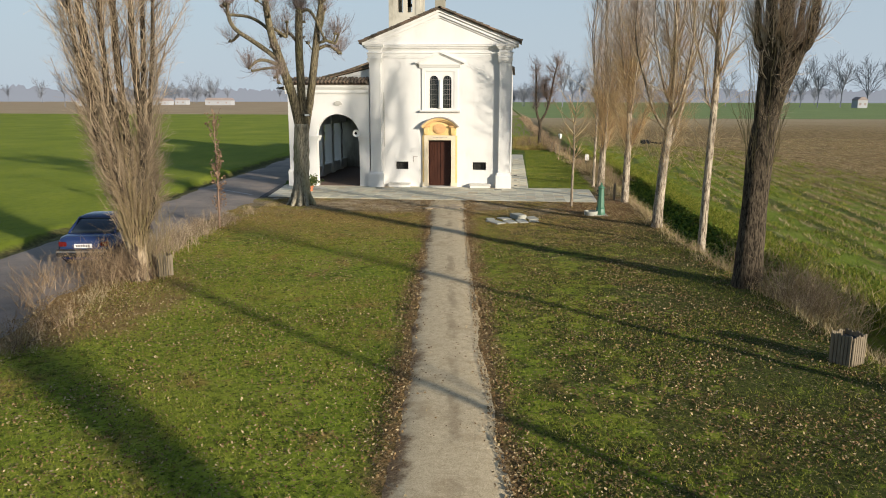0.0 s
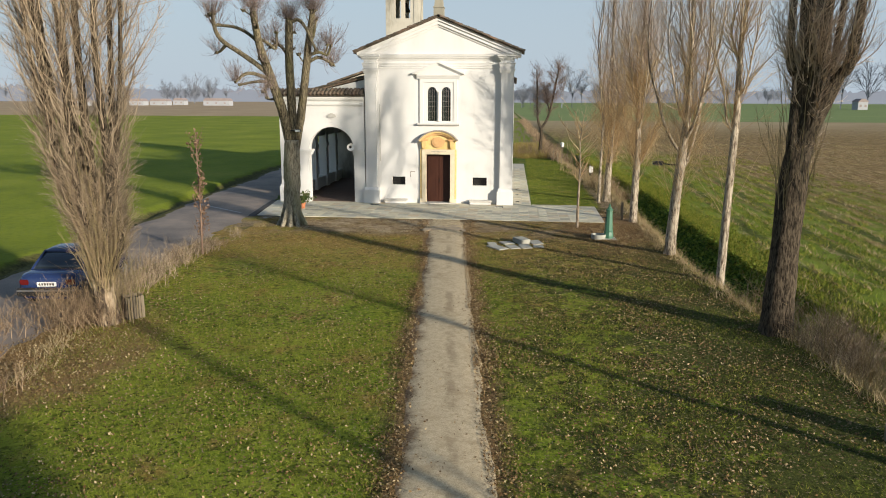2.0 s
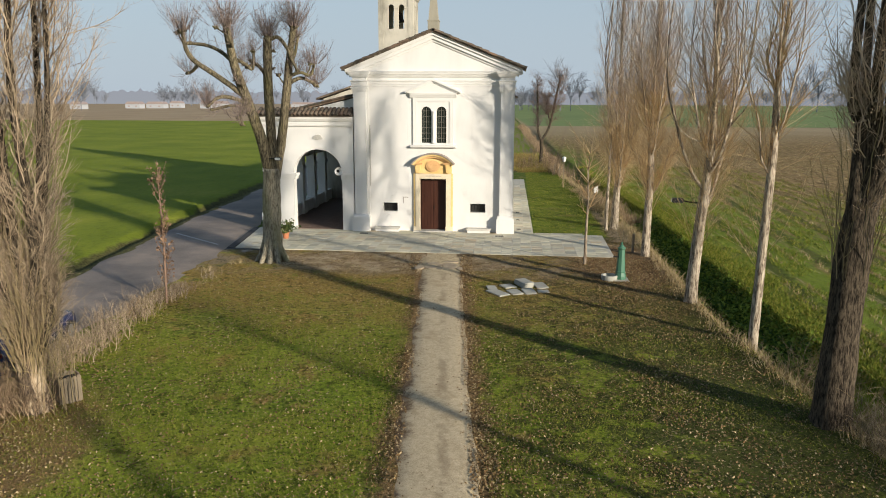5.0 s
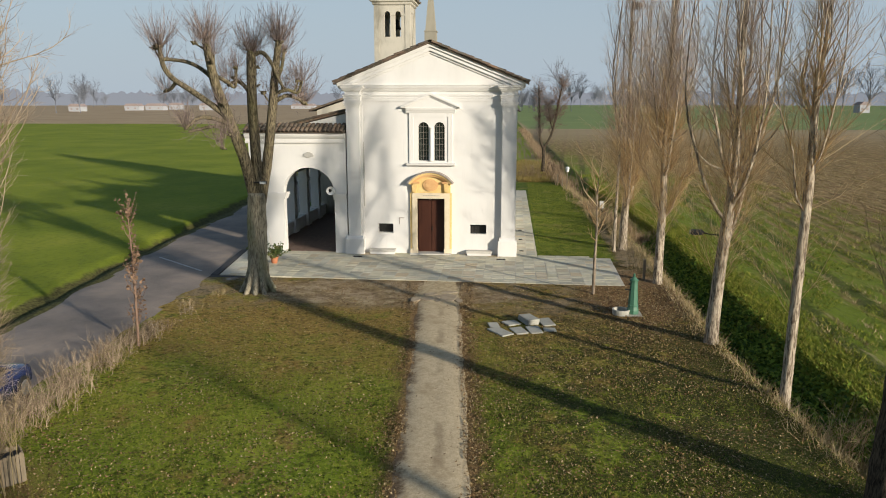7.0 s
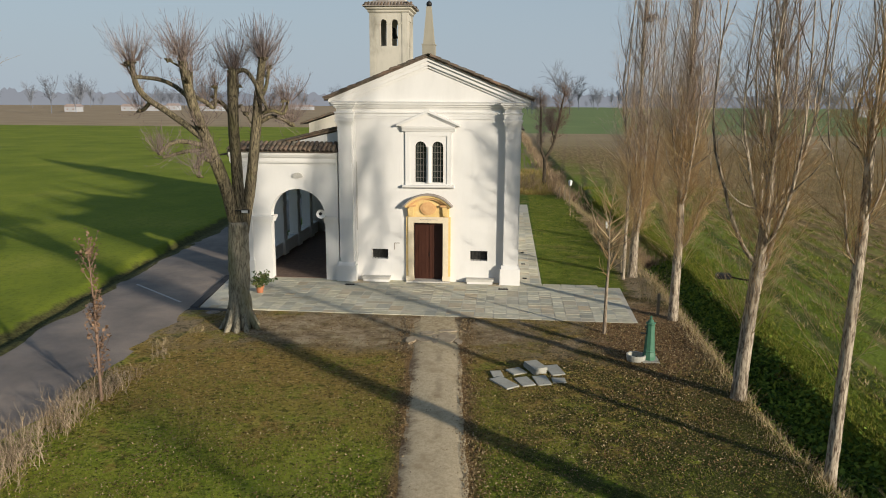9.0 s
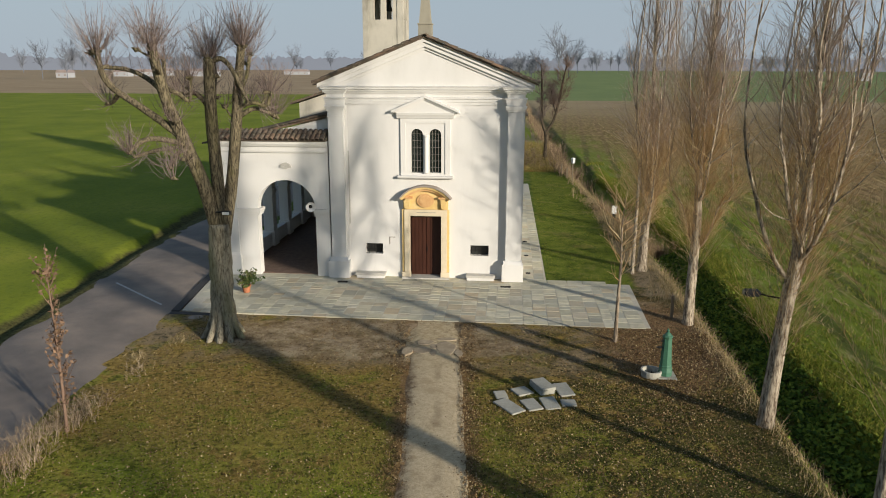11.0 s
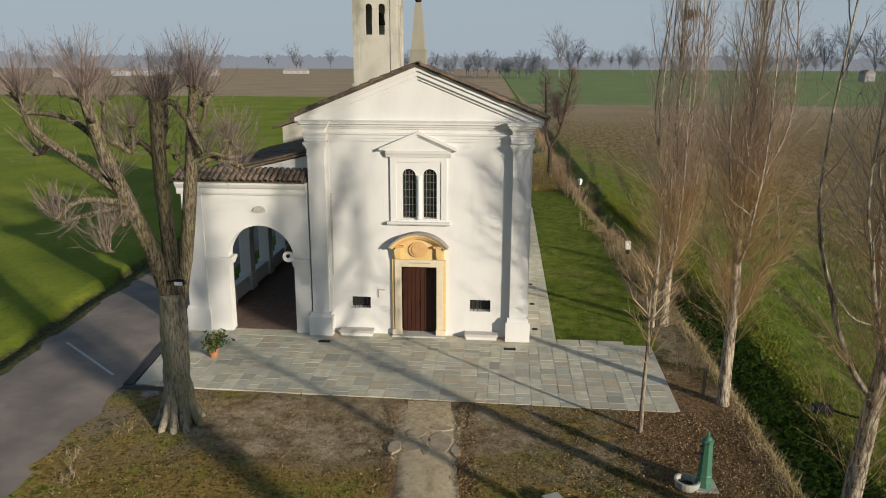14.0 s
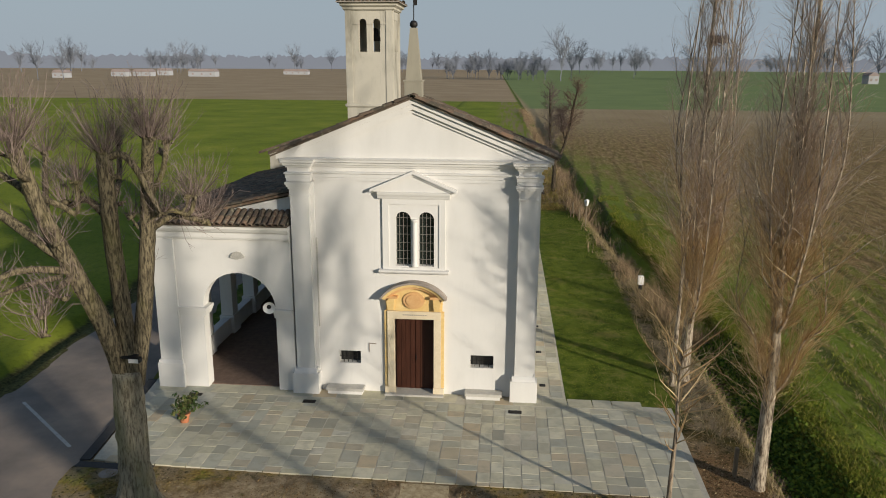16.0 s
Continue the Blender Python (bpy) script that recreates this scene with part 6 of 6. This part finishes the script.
spots, dry_spots = [], []
for _ in range(720000):
    y = rng.uniform(-37, -5.6)
    x = rng.uniform(-8.0, 11.5)
    if x < lerp_line(ROAD_R, y) + 0.6 or x > ditch_centre(y) - 0.8 or not off_path(x, y):
        continue
    lush = 0.5 + 0.9 * noise.noise(Vector((x * 0.45, y * 0.45, 2))) + 0.3 * noise.noise(Vector((x * 2.1, y * 2.1, 5)))
    brown = soft(-17, -10, y + 3 * noise.noise(Vector((x * 0.3, y * 0.3, 8))))
    if rng.random() > lush * (1 - 0.95 * trodden(x, y)) * (1 - 0.4 * soft(3, 9, x)) * (1 - 0.7 * soft(5.5, 7, x) * soft(-12, -8, y)):
        continue
    (dry_spots if rng.random() < 0.9 * brown + 0.08 else spots).append(on_ground(x, y, -0.01))
for _ in range(60000):
    x, y = rng.uniform(5.1, 8.7), rng.uniform(-0.4, 33)
    spots.append(on_ground(x, y, -0.01))
scatter("grass", "short tufted winter grass of the meadow", "grass", spots, blades, M["grass"], rng, 0.052, 0.0062, 0.9)
scatter("dry_grass", "withered orange-brown grass before the paving", "dry grass", dry_spots, blades, M["withered"], rng, 0.045, 0.0065, 0.9)
spots = []
for _ in range(760000):
    y = rng.uniform(-37, -5.7) if rng.random() < 0.93 else rng.uniform(-5.7, 12.0)
    x = rng.uniform(-7.5, 11.0)
    if y > -5.7 and x < 8.45 or x > ditch_centre(y) - 0.6:
        continue
    on_path = not off_path(x, y)
    dl, dr = abs(x - lerp_line(PATH_L, y)), abs(x - lerp_line(PATH_R, y))
    p = 0.20 + 0.10 * soft(2.5, 7, x) + 0.8 * math.exp(-(dl / 0.3) ** 2) + 1.1 * math.exp(-((dr - 0.08) / 0.24) ** 2)
    p *= max(0.0, 0.75 + 1.2 * noise.noise(Vector((x * 0.6, y * 0.6, 9))))
    p += 0.9 * math.exp(-((x - 8.6) / 1.6) ** 2 - ((y + 6.5) / 5.0) ** 2) + 0.9 * math.exp(-((x + 6.2) / 1.6) ** 2 - ((y + 25.2) / 2.4) ** 2)
    if rng.random() < p * (0.08 if on_path and min(dl, dr) > 0.22 else 0.6):
        spots.append(on_ground(x, y, 0.025 if not on_path else 0.055))
scatter("fallen_leaves", "fallen brown leaves strewn over the grass", "leaves", spots, leaf_quads, M["leaf_litter"], 0.0235, rng, 0.6)

# worn flat stones let into the earth where the path meets the paving
rng = random.Random(29)
path_ob = bpy.data.objects["path"]
for cx, cy, ra, rb in ((1.5, -7.9, 0.36, 0.52), (0.78, -8.15, 0.26, 0.34), (1.14, -8.35, 0.12, 0.24), (0.32, -8.25, 0.2, 0.28), (1.92, -8.3, 0.14, 0.3), (0.8, -7.5, 0.3, 0.22), (1.1, -7.8, 0.13, 0.2), (1.45, -7.15, 0.3, 0.16)):
    bm = bmesh.new()
    n, ph = 11, rng.uniform(0, 6)
    lo, mid_ring, hi = [], [], []
    for i in range(n):
        a = math.tau * i / n
        q = 1 + 0.16 * math.sin(2 * a + ph) + rng.gauss(0, 0.07)
        x, y = ra * q * math.cos(a), rb * q * math.sin(a)
        lo.append(bm.verts.new((x, y, -0.06)))
        mid_ring.append(bm.verts.new((x, y, 0.0)))
        hi.append(bm.verts.new((x * 0.9, y * 0.9, 0.014)))
    for a, b in ((lo, mid_ring), (mid_ring, hi)):
        for i in range(n):
            bm.faces.new((a[i], a[(i + 1) % n], b[(i + 1) % n], b[i]))
    bm.faces.new(hi)
    st = part("stone", bm, M["path_stone"], path_ob)
    st.location = (cx, cy, -0.062)

# ---- things on the meadow ----
slabs = [(3.25, -11.13, 0.33, 0.42, 13, 0), (3.82, -10.84, 0.47, 0.47, 32, 0), (4.39, -10.62, 0.42, 0.72, 25, 3), (4.96, -10.63, 0.41, 0.80, 12, 0),
         (3.48, -11.8, 0.43, 0.86, 31, 0), (4.05, -11.65, 0.40, 0.63, 21, 0), (4.56, -11.52, 0.41, 0.66, 14, 0), (5.03, -11.46, 0.39, 0.37, 5, 0)]
rng = random.Random(8)
for x, y, a, b, rot, n in slabs:
    for i in range(n + 1):
        s = thing("stone_slab", "loose grey stone paving slab lying on the grass", "stone slab", (x + rng.gauss(0, 0.01), y, -0.11 + i * 0.047), "loose slabs")
        s.rotation_euler = (radians(rng.gauss(0, 1.5) if not n else 0), radians(rng.gauss(0, 1.5) if not n else 0), radians(rot + rng.gauss(0, 2)))
        part("slab", boxed(-a / 2, -b / 2, 0, a / 2, b / 2, 0.045, bevel=0.008), M["slab"], s)

pump = thing("water_pump", "green painted cast-iron water fountain with a stone bowl", "fountain", (7.95, -9.35, -0.12))
part("column", lathe(bmesh.new(), [(0.20, 0.05), (0.20, 0.16), (0.175, 0.30), (0.185, 0.33), (0.165, 0.36), (0.125, 1.16), (0.15, 1.19), (0.15, 1.23), (0.11, 1.25)], n=8), M["green_paint"], pump)
part("finial", lathe(bmesh.new(), [(0.10, 1.25), (0.075, 1.31), (0.03, 1.34), (0.045, 1.38), (0.02, 1.43), (0.0, 1.46)], n=10), M["green_paint"], pump, "small turned finial")
part("spout", boxed(-0.30, -0.06, 0.86, -0.10, -0.01, 0.91, bevel=0.01), M["iron"], pump, "dark iron spout")
part("push_knob", lathe(bmesh.new(), [(0.02, 1.05), (0.035, 1.06), (0.035, 1.10), (0.02, 1.11)], -0.15, -0.03, 8), M["iron"], pump)
part("base_slab", boxed(-0.26, -0.32, -0.05, 0.30, 0.28, 0.05, bevel=0.02), M["slab"], pump)
bowl = part("bowl", lathe(bmesh.new(), [(0.27, -0.05), (0.30, 0.15), (0.30, 0.20), (0.25, 0.20), (0.23, 0.02), (0.0, 0.01)], -0.40, -0.04, 20), M["slab"], pump, "round grey stone bowl")
# dark disc over the bowl's bottom
part("drain", lathe(bmesh.new(), [(0.225, 0.015), (0.225, 0.03), (0.0, 0.03)], -0.40, -0.04, 20), M["dark"], bowl, "dark disc in the bottom of the bowl")

bin_ = thing("wooden_planter", "weathered slatted wooden box beside the poplar", "wooden box", (-5.72, -22.02, -0.13), "slatted boxes")
bin_.rotation_euler = (0, 0, radians(47))
bin_.scale = (0.84, 0.84, 0.9)
for sx, sy, rot in ((0, -0.26, 0), (0.26, 0, 90), (0, 0.26, 180), (-0.26, 0, 270)):
    for i in range(6):
        bm = boxed(-0.235 + i * 0.081, -0.016, 0.02 + 0.01 * (i % 2), -0.235 + i * 0.081 + 0.068, 0.016, 0.66 + 0.02 * ((i * 7) % 3), bevel=0.006)
        bmesh.ops.transform(bm, matrix=pose(sx, sy, 0, 0, 0, rot), verts=bm.verts)
        part("slat", bm, M["slat"], bin_)
part("rim", boxed(-0.25, -0.25, 0.60, 0.25, -0.225, 0.64), M["slat"], bin_)
part("lining", boxed(-0.235, -0.235, 0.0, 0.235, 0.235, 0.58), M["dark"], bin_)

bin2 = copy_thing(bin_, pose(10.6, -27.56, -0.14, 0, 0, 35))
tagged(bin2, "weathered slatted wooden box at the ditch's edge")

for x, y, h, kind in ((8.3, 27.5, 1.65, "lantern"), (9.25, 11.3, 0.95, "box")):
    p = thing("garden_lamp" if kind == "lantern" else "meter_box", "small white lantern on a thin post" if kind == "lantern" else "white utility box on a short post", "garden lamp" if kind == "lantern" else "utility box", (x, y, BASE))
    part("post", boxed(-0.035, -0.035, -0.1, 0.035, 0.035, h - 0.2), M["slat"], p)
    if kind == "lantern":
        part("lantern", lathe(bmesh.new(), [(0.10, h - 0.2), (0.17, h + 0.12), (0.19, h + 0.14), (0.05, h + 0.24)], n=4), M["white_metal"], p)
    else:
        part("case", boxed(-0.13, -0.09, h - 0.2, 0.13, 0.09, h + 0.22, bevel=0.015), M["white_metal"], p)
        part("foot_box", boxed(-0.09, -0.11, h - 0.42, 0.09, 0.07, h - 0.22), M["black"], p)
for x, y in ((9.2, -4.2), (8.85, 2.9), (8.05, 29.5), (7.8, 32.0)):
    p = thing("wooden_stake", "short grey wooden stake in the ground", "stake", (x, y, BASE), "stakes")
    part("stake", boxed(-0.05, -0.05, -0.1, 0.05, 0.05, 0.85, bevel=0.01), M["slat"], p)
flood = thing("floodlight", "black floodlight on a bracket strapped to a poplar", "floodlight", (9.3, -11.85, 3.2))
part("housing", boxed(-0.19, -0.13, -0.07, 0.17, 0.13, 0.08, bevel=0.03), M["black"], flood)
part("lens", boxed(-0.203, -0.10, -0.05, -0.191, 0.10, 0.055), M["glass"], flood)
part("bracket", raw("bracket", *tubes([([Vector((0.12, 0.0, 0.0)), Vector((0.34, -0.15, -0.03)), Vector((0.62, -0.3, -0.03))], [0.022, 0.022, 0.022])], 6), M["iron"]), None, flood)


# ---- parked car, seen from behind ----
def car():
    c = thing("car", "dark blue saloon car parked on the road", "car", (-8.53, -19.7, -0.065))
    c.rotation_euler = (0, 0, radians(8))
    c.scale = (0.96, 0.9, 1.0)

    def loft(rings):
        m = bmesh.new()
        vs = [[m.verts.new(p) for p in ring] for ring in rings]
        n = len(vs[0])
        for lo, hi in zip(vs, vs[1:]):
            for i in range(n):
                m.faces.new((lo[i], lo[(i + 1) % n], hi[(i + 1) % n], hi[i]))
        m.faces.new(vs[0][::-1])
        m.faces.new(vs[-1])
        return m

    def belt(y, w, zb, zt):
        half = [(0.86 * w, zb), (0.97 * w, zb + 0.10), (w, 0.5 * (zb + zt)), (0.97 * w, zt - 0.10), (0.90 * w, zt - 0.03), (0.72 * w, zt)]
        return [(x, y, z) for x, z in half] + [(-x, y, z) for x, z in half[::-1]]

    def level(z, y0, y1, w, r=0.16):
        pts = []
        for cx, cy, a0 in ((w - r, y1 - r, 0), (r - w, y1 - r, 90), (r - w, y0 + r, 180), (w - r, y0 + r, 270)):
            for k in range(4):
                a = radians(a0 + 30 * k)
                pts.append((cx + r * math.cos(a), cy + r * math.sin(a), z))
        return pts

    body = [(-2.2, 0.68, 0.32, 0.80), (-2.15, 0.77, 0.25, 0.89), (-1.95, 0.82, 0.21, 0.945), (-1.4, 0.845, 0.2, 0.95), (0, 0.85, 0.2, 0.93), (0.95, 0.84, 0.2, 0.93), (1.6, 0.82, 0.2, 0.85), (2.0, 0.76, 0.22, 0.74), (2.17, 0.64, 0.28, 0.58)]
    part("body", loft([belt(*b) for b in body]), M["car_paint"], c, smooth=True)
    part("glasshouse", loft([level(0.92, -1.56, 1.05, 0.745), level(1.14, -1.2, 0.62, 0.68), level(1.34, -0.88, 0.22, 0.59)]), M["car_glass"], c, "dark tinted windows", True)
    part("roof", loft([level(1.32, -0.93, 0.27, 0.61), level(1.36, -0.88, 0.2, 0.595), level(1.405, -0.72, 0.03, 0.50), level(1.425, -0.5, -0.15, 0.34)]), M["car_paint"], c, smooth=True)
    for s in (-1, 1):
        for pts in ([(0.70, -1.50, 0.93), (0.645, -1.17, 1.14), (0.565, -0.86, 1.35)], [(0.70, 0.99, 0.93), (0.645, 0.58, 1.14), (0.565, 0.2, 1.35)], [(0.752, -0.3, 0.93), (0.687, -0.3, 1.14), (0.60, -0.3, 1.34)]):
            part("pillar", raw("pillar", *tubes([([Vector((s * x, y, z)) for x, y, z in pts], [0.04, 0.036, 0.032])], 6), M["car_paint"], True), None, c)
        part("tail_lamp", boxed(s * 0.50, -2.225, 0.66, s * 0.74, -2.10, 0.80, bevel=0.02), M["red_lamp"], c, "red tail lamp")
        part("mirror", boxed(s * 0.80, 0.62, 0.92, s * 0.97, 0.72, 1.04, bevel=0.02), M["car_paint"], c)
        for y in (-1.35, 1.35):
            w = bmesh.new()
            lathe(w, [(0.20, -0.09), (0.30, -0.10), (0.31, -0.07), (0.31, 0.07), (0.30, 0.10), (0.20, 0.09)], n=20)
            bmesh.ops.transform(w, matrix=pose(s * 0.775, y, 0.31, 0, 90, 0), verts=w.verts)
            wheel = part("wheel", w, M["rubber"], c, "black tyre")
            m = bmesh.new()
            lathe(m, [(0.205, -0.095), (0.19, -0.105), (0.06, -0.085), (0.06, 0.085), (0.19, 0.105), (0.205, 0.095)], n=14)
            bmesh.ops.transform(m, matrix=pose(s * 0.777, y, 0.31, 0, 90, 0), verts=m.verts)
            part("rim", m, M["rim"], wheel)
    part("bumper", boxed(-0.82, -2.30, 0.36, 0.82, -2.12, 0.58, bevel=0.03), M["black"], c)
    part("bumper_strip", boxed(-0.80, -2.315, 0.50, 0.80, -2.29, 0.54), M["chrome"], c, "bright bumper strip")
    pl = part("number_plate", boxed(-0.26, -2.245, 0.62, 0.26, -2.225, 0.74), M["plate"], c, "white number plate")
    for i in range(6):
        part("plate_bar", boxed(-0.21 + i * 0.073, -2.249, 0.65, -0.165 + i * 0.073, -2.2455, 0.71), M["black"], pl)
    part("boot_handle", boxed(-0.35, -2.19, 0.79, 0.35, -2.12, 0.82), M["chrome"], c)


car()

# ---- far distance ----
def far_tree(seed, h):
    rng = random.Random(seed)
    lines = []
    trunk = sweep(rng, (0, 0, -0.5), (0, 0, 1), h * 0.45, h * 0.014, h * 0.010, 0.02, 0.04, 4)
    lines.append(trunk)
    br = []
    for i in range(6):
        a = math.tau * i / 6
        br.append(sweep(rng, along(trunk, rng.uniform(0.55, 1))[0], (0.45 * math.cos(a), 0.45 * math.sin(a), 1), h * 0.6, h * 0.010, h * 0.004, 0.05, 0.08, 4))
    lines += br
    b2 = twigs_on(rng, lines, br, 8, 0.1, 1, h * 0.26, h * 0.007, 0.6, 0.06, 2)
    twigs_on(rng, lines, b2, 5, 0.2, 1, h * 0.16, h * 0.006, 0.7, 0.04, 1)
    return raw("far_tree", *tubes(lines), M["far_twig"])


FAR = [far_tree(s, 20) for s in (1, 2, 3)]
rng = random.Random(55)


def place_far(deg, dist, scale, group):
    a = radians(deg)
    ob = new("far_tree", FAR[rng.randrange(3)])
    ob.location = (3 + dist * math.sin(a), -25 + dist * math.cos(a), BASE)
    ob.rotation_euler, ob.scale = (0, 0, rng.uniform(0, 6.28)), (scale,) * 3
    tagged(ob, "bare tree in haze-tinted colour far off across the fields", "tree", group)


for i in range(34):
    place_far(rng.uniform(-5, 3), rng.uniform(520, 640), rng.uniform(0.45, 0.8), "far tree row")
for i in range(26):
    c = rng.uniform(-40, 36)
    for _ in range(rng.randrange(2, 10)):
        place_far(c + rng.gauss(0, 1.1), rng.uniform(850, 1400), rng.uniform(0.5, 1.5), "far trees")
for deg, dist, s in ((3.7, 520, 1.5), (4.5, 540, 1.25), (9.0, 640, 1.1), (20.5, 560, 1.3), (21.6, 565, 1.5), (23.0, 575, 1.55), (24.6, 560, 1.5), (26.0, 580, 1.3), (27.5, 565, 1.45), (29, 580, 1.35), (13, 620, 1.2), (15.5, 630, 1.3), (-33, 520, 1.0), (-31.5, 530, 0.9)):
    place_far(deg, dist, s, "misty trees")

for deg, dist, wd, h in ((-22.6, 640, 22, 4), (-26.6, 660, 15, 3.5), (-28.1, 650, 12, 3.5), (-25.2, 700, 10, 4), (-16.0, 760, 24, 3), (-31.8, 600, 9, 3.5), (24.4, 540, 6, 5)):
    a = radians(deg)
    f = thing("farm_building", "far white farm building at the edge of the fields", "farm building", (3 + dist * math.sin(a), -25 + dist * math.cos(a), BASE), "far buildings")
    part("wall", boxed(-wd / 2, 0, -0.5, wd / 2, 9, h), M["far_wall"], f)
    part("roof", prism(bmesh.new(), [(-wd / 2 - 0.5, h), (wd / 2 + 0.5, h), (wd / 2 - 2, h + 2.0), (-wd / 2 + 2, h + 2.0)], -0.4, 9.4), M["far_roof"], f)
    for i in range(max(2, int(wd / 6))):
        x = -wd / 2 + wd * (i + 0.5) / max(2, int(wd / 6))
        part("window", boxed(x - 0.7, -0.05, h * 0.35, x + 0.7, 0.02, h * 0.65), M["far_roof"], f)

# a belt of woods at the horizon; its glow stands for the haze
rng = random.Random(66)
bm = bmesh.new()
prev = None
N = 2400
for i in range(N + 1):
    a = math.tau * i / N
    x, y = 1500 * math.sin(a), 1500 * math.cos(a)
    h = 23 + 4 * noise.noise(Vector((math.sin(a) * 14, math.cos(a) * 14, 2))) + 5 * noise.noise(Vector((math.sin(a) * 90, math.cos(a) * 90, 4))) + rng.gauss(0, 1.8)
    cur = (bm.verts.new((x, y, -2)), bm.verts.new((x, y, max(6, h))))
    if prev:
        bm.faces.new((prev[0], cur[0], cur[1], prev[1]))
    prev = cur
n = Nodes("haze_glow", 1.0, 0.0)
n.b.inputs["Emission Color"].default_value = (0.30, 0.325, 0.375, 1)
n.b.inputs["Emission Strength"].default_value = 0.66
tagged(part("backdrop", bm, n.colour((0.02, 0.02, 0.02))), "glowing haze-coloured belt of distant woods at the horizon", "backdrop", kind="structure")

# ---- clay tiles and paving slabs, piece by piece ----
for m, parent in tile_spots:
    o = new("tile", TILE)
    o.parent = parent
    o.matrix_world = m


def slab_mesh(w, l):
    bm = boxed(0, 0, -0.05, w - 0.02, l - 0.02, 0.0)
    top = [v for v in bm.verts if v.co.z > -0.01]
    for v in top:
        v.co.x += 0.005 if v.co.x < w / 2 else -0.005
        v.co.y += 0.005 if v.co.y < l / 2 else -0.005
    return mesh_of(bm, "paving_slab", M["paving"])


rng = random.Random(17)
WID = (0.36, 0.42, 0.48, 0.54)
LEN = (0.28, 0.38, 0.5, 0.66)
SLAB = {(a, b): slab_mesh(a, b) for a in WID for b in LEN}
BORDER = [slab_mesh(w, 0.64) for w in (0.62, 0.8, 0.95)]
rest_v, rest_f = [], []


def lay(me, x, y, rot=0.0, single=True, fit=1.0):
    m = Matrix.LocRotScale((x + rng.gauss(0, 0.004), y + rng.gauss(0, 0.004), PLAZA_Z + rng.gauss(0, 0.0025)), Euler((rng.gauss(0, 0.002), rng.gauss(0, 0.002), rot + rng.gauss(0, 0.004))), (1, fit, 1))
    if single:
        o = new("paving_slab", me)
        o.parent = pavement
        o.matrix_world = m
    else:
        k = len(rest_v)
        rest_v.extend(tuple(m @ v.co) for v in me.vertices)
        rest_f.extend(tuple(i + k for i in p.vertices) for p in me.polygons)


x = -8.5
while x < 8.25:
    wd = rng.choice(WID)
    y = -0.66 - rng.choice((0.0, 0.0, 0.06))
    front = plaza_front(x)
    while y > front + 0.05:
        ln = rng.choice(LEN)
        fit = 1.0
        if y - ln < front + 0.12:
            fit = (y - front) / ln
        y -= ln * fit
        if x > plaza_left(y) and x + wd < 8.36:
            lay(SLAB[wd, ln], x, y, single=y < -2.1, fit=fit)
    x += wd
x = -8.7
while x < 7.4:
    k = rng.randrange(3)
    lay(BORDER[k], x, -0.62, single=False)
    x += (0.62, 0.8, 0.95)[k]
for i in range(44):
    lay(SLAB[0.48, 0.5], 4.04, 0.2 + i * 0.5, single=False)
    lay(SLAB[0.42, 0.5], 4.52, 0.05 + i * 0.5, single=False)
part("far_slabs", raw("far_slabs", rest_v, rest_f, M["paving"]), None, pavement, kind="stuff")
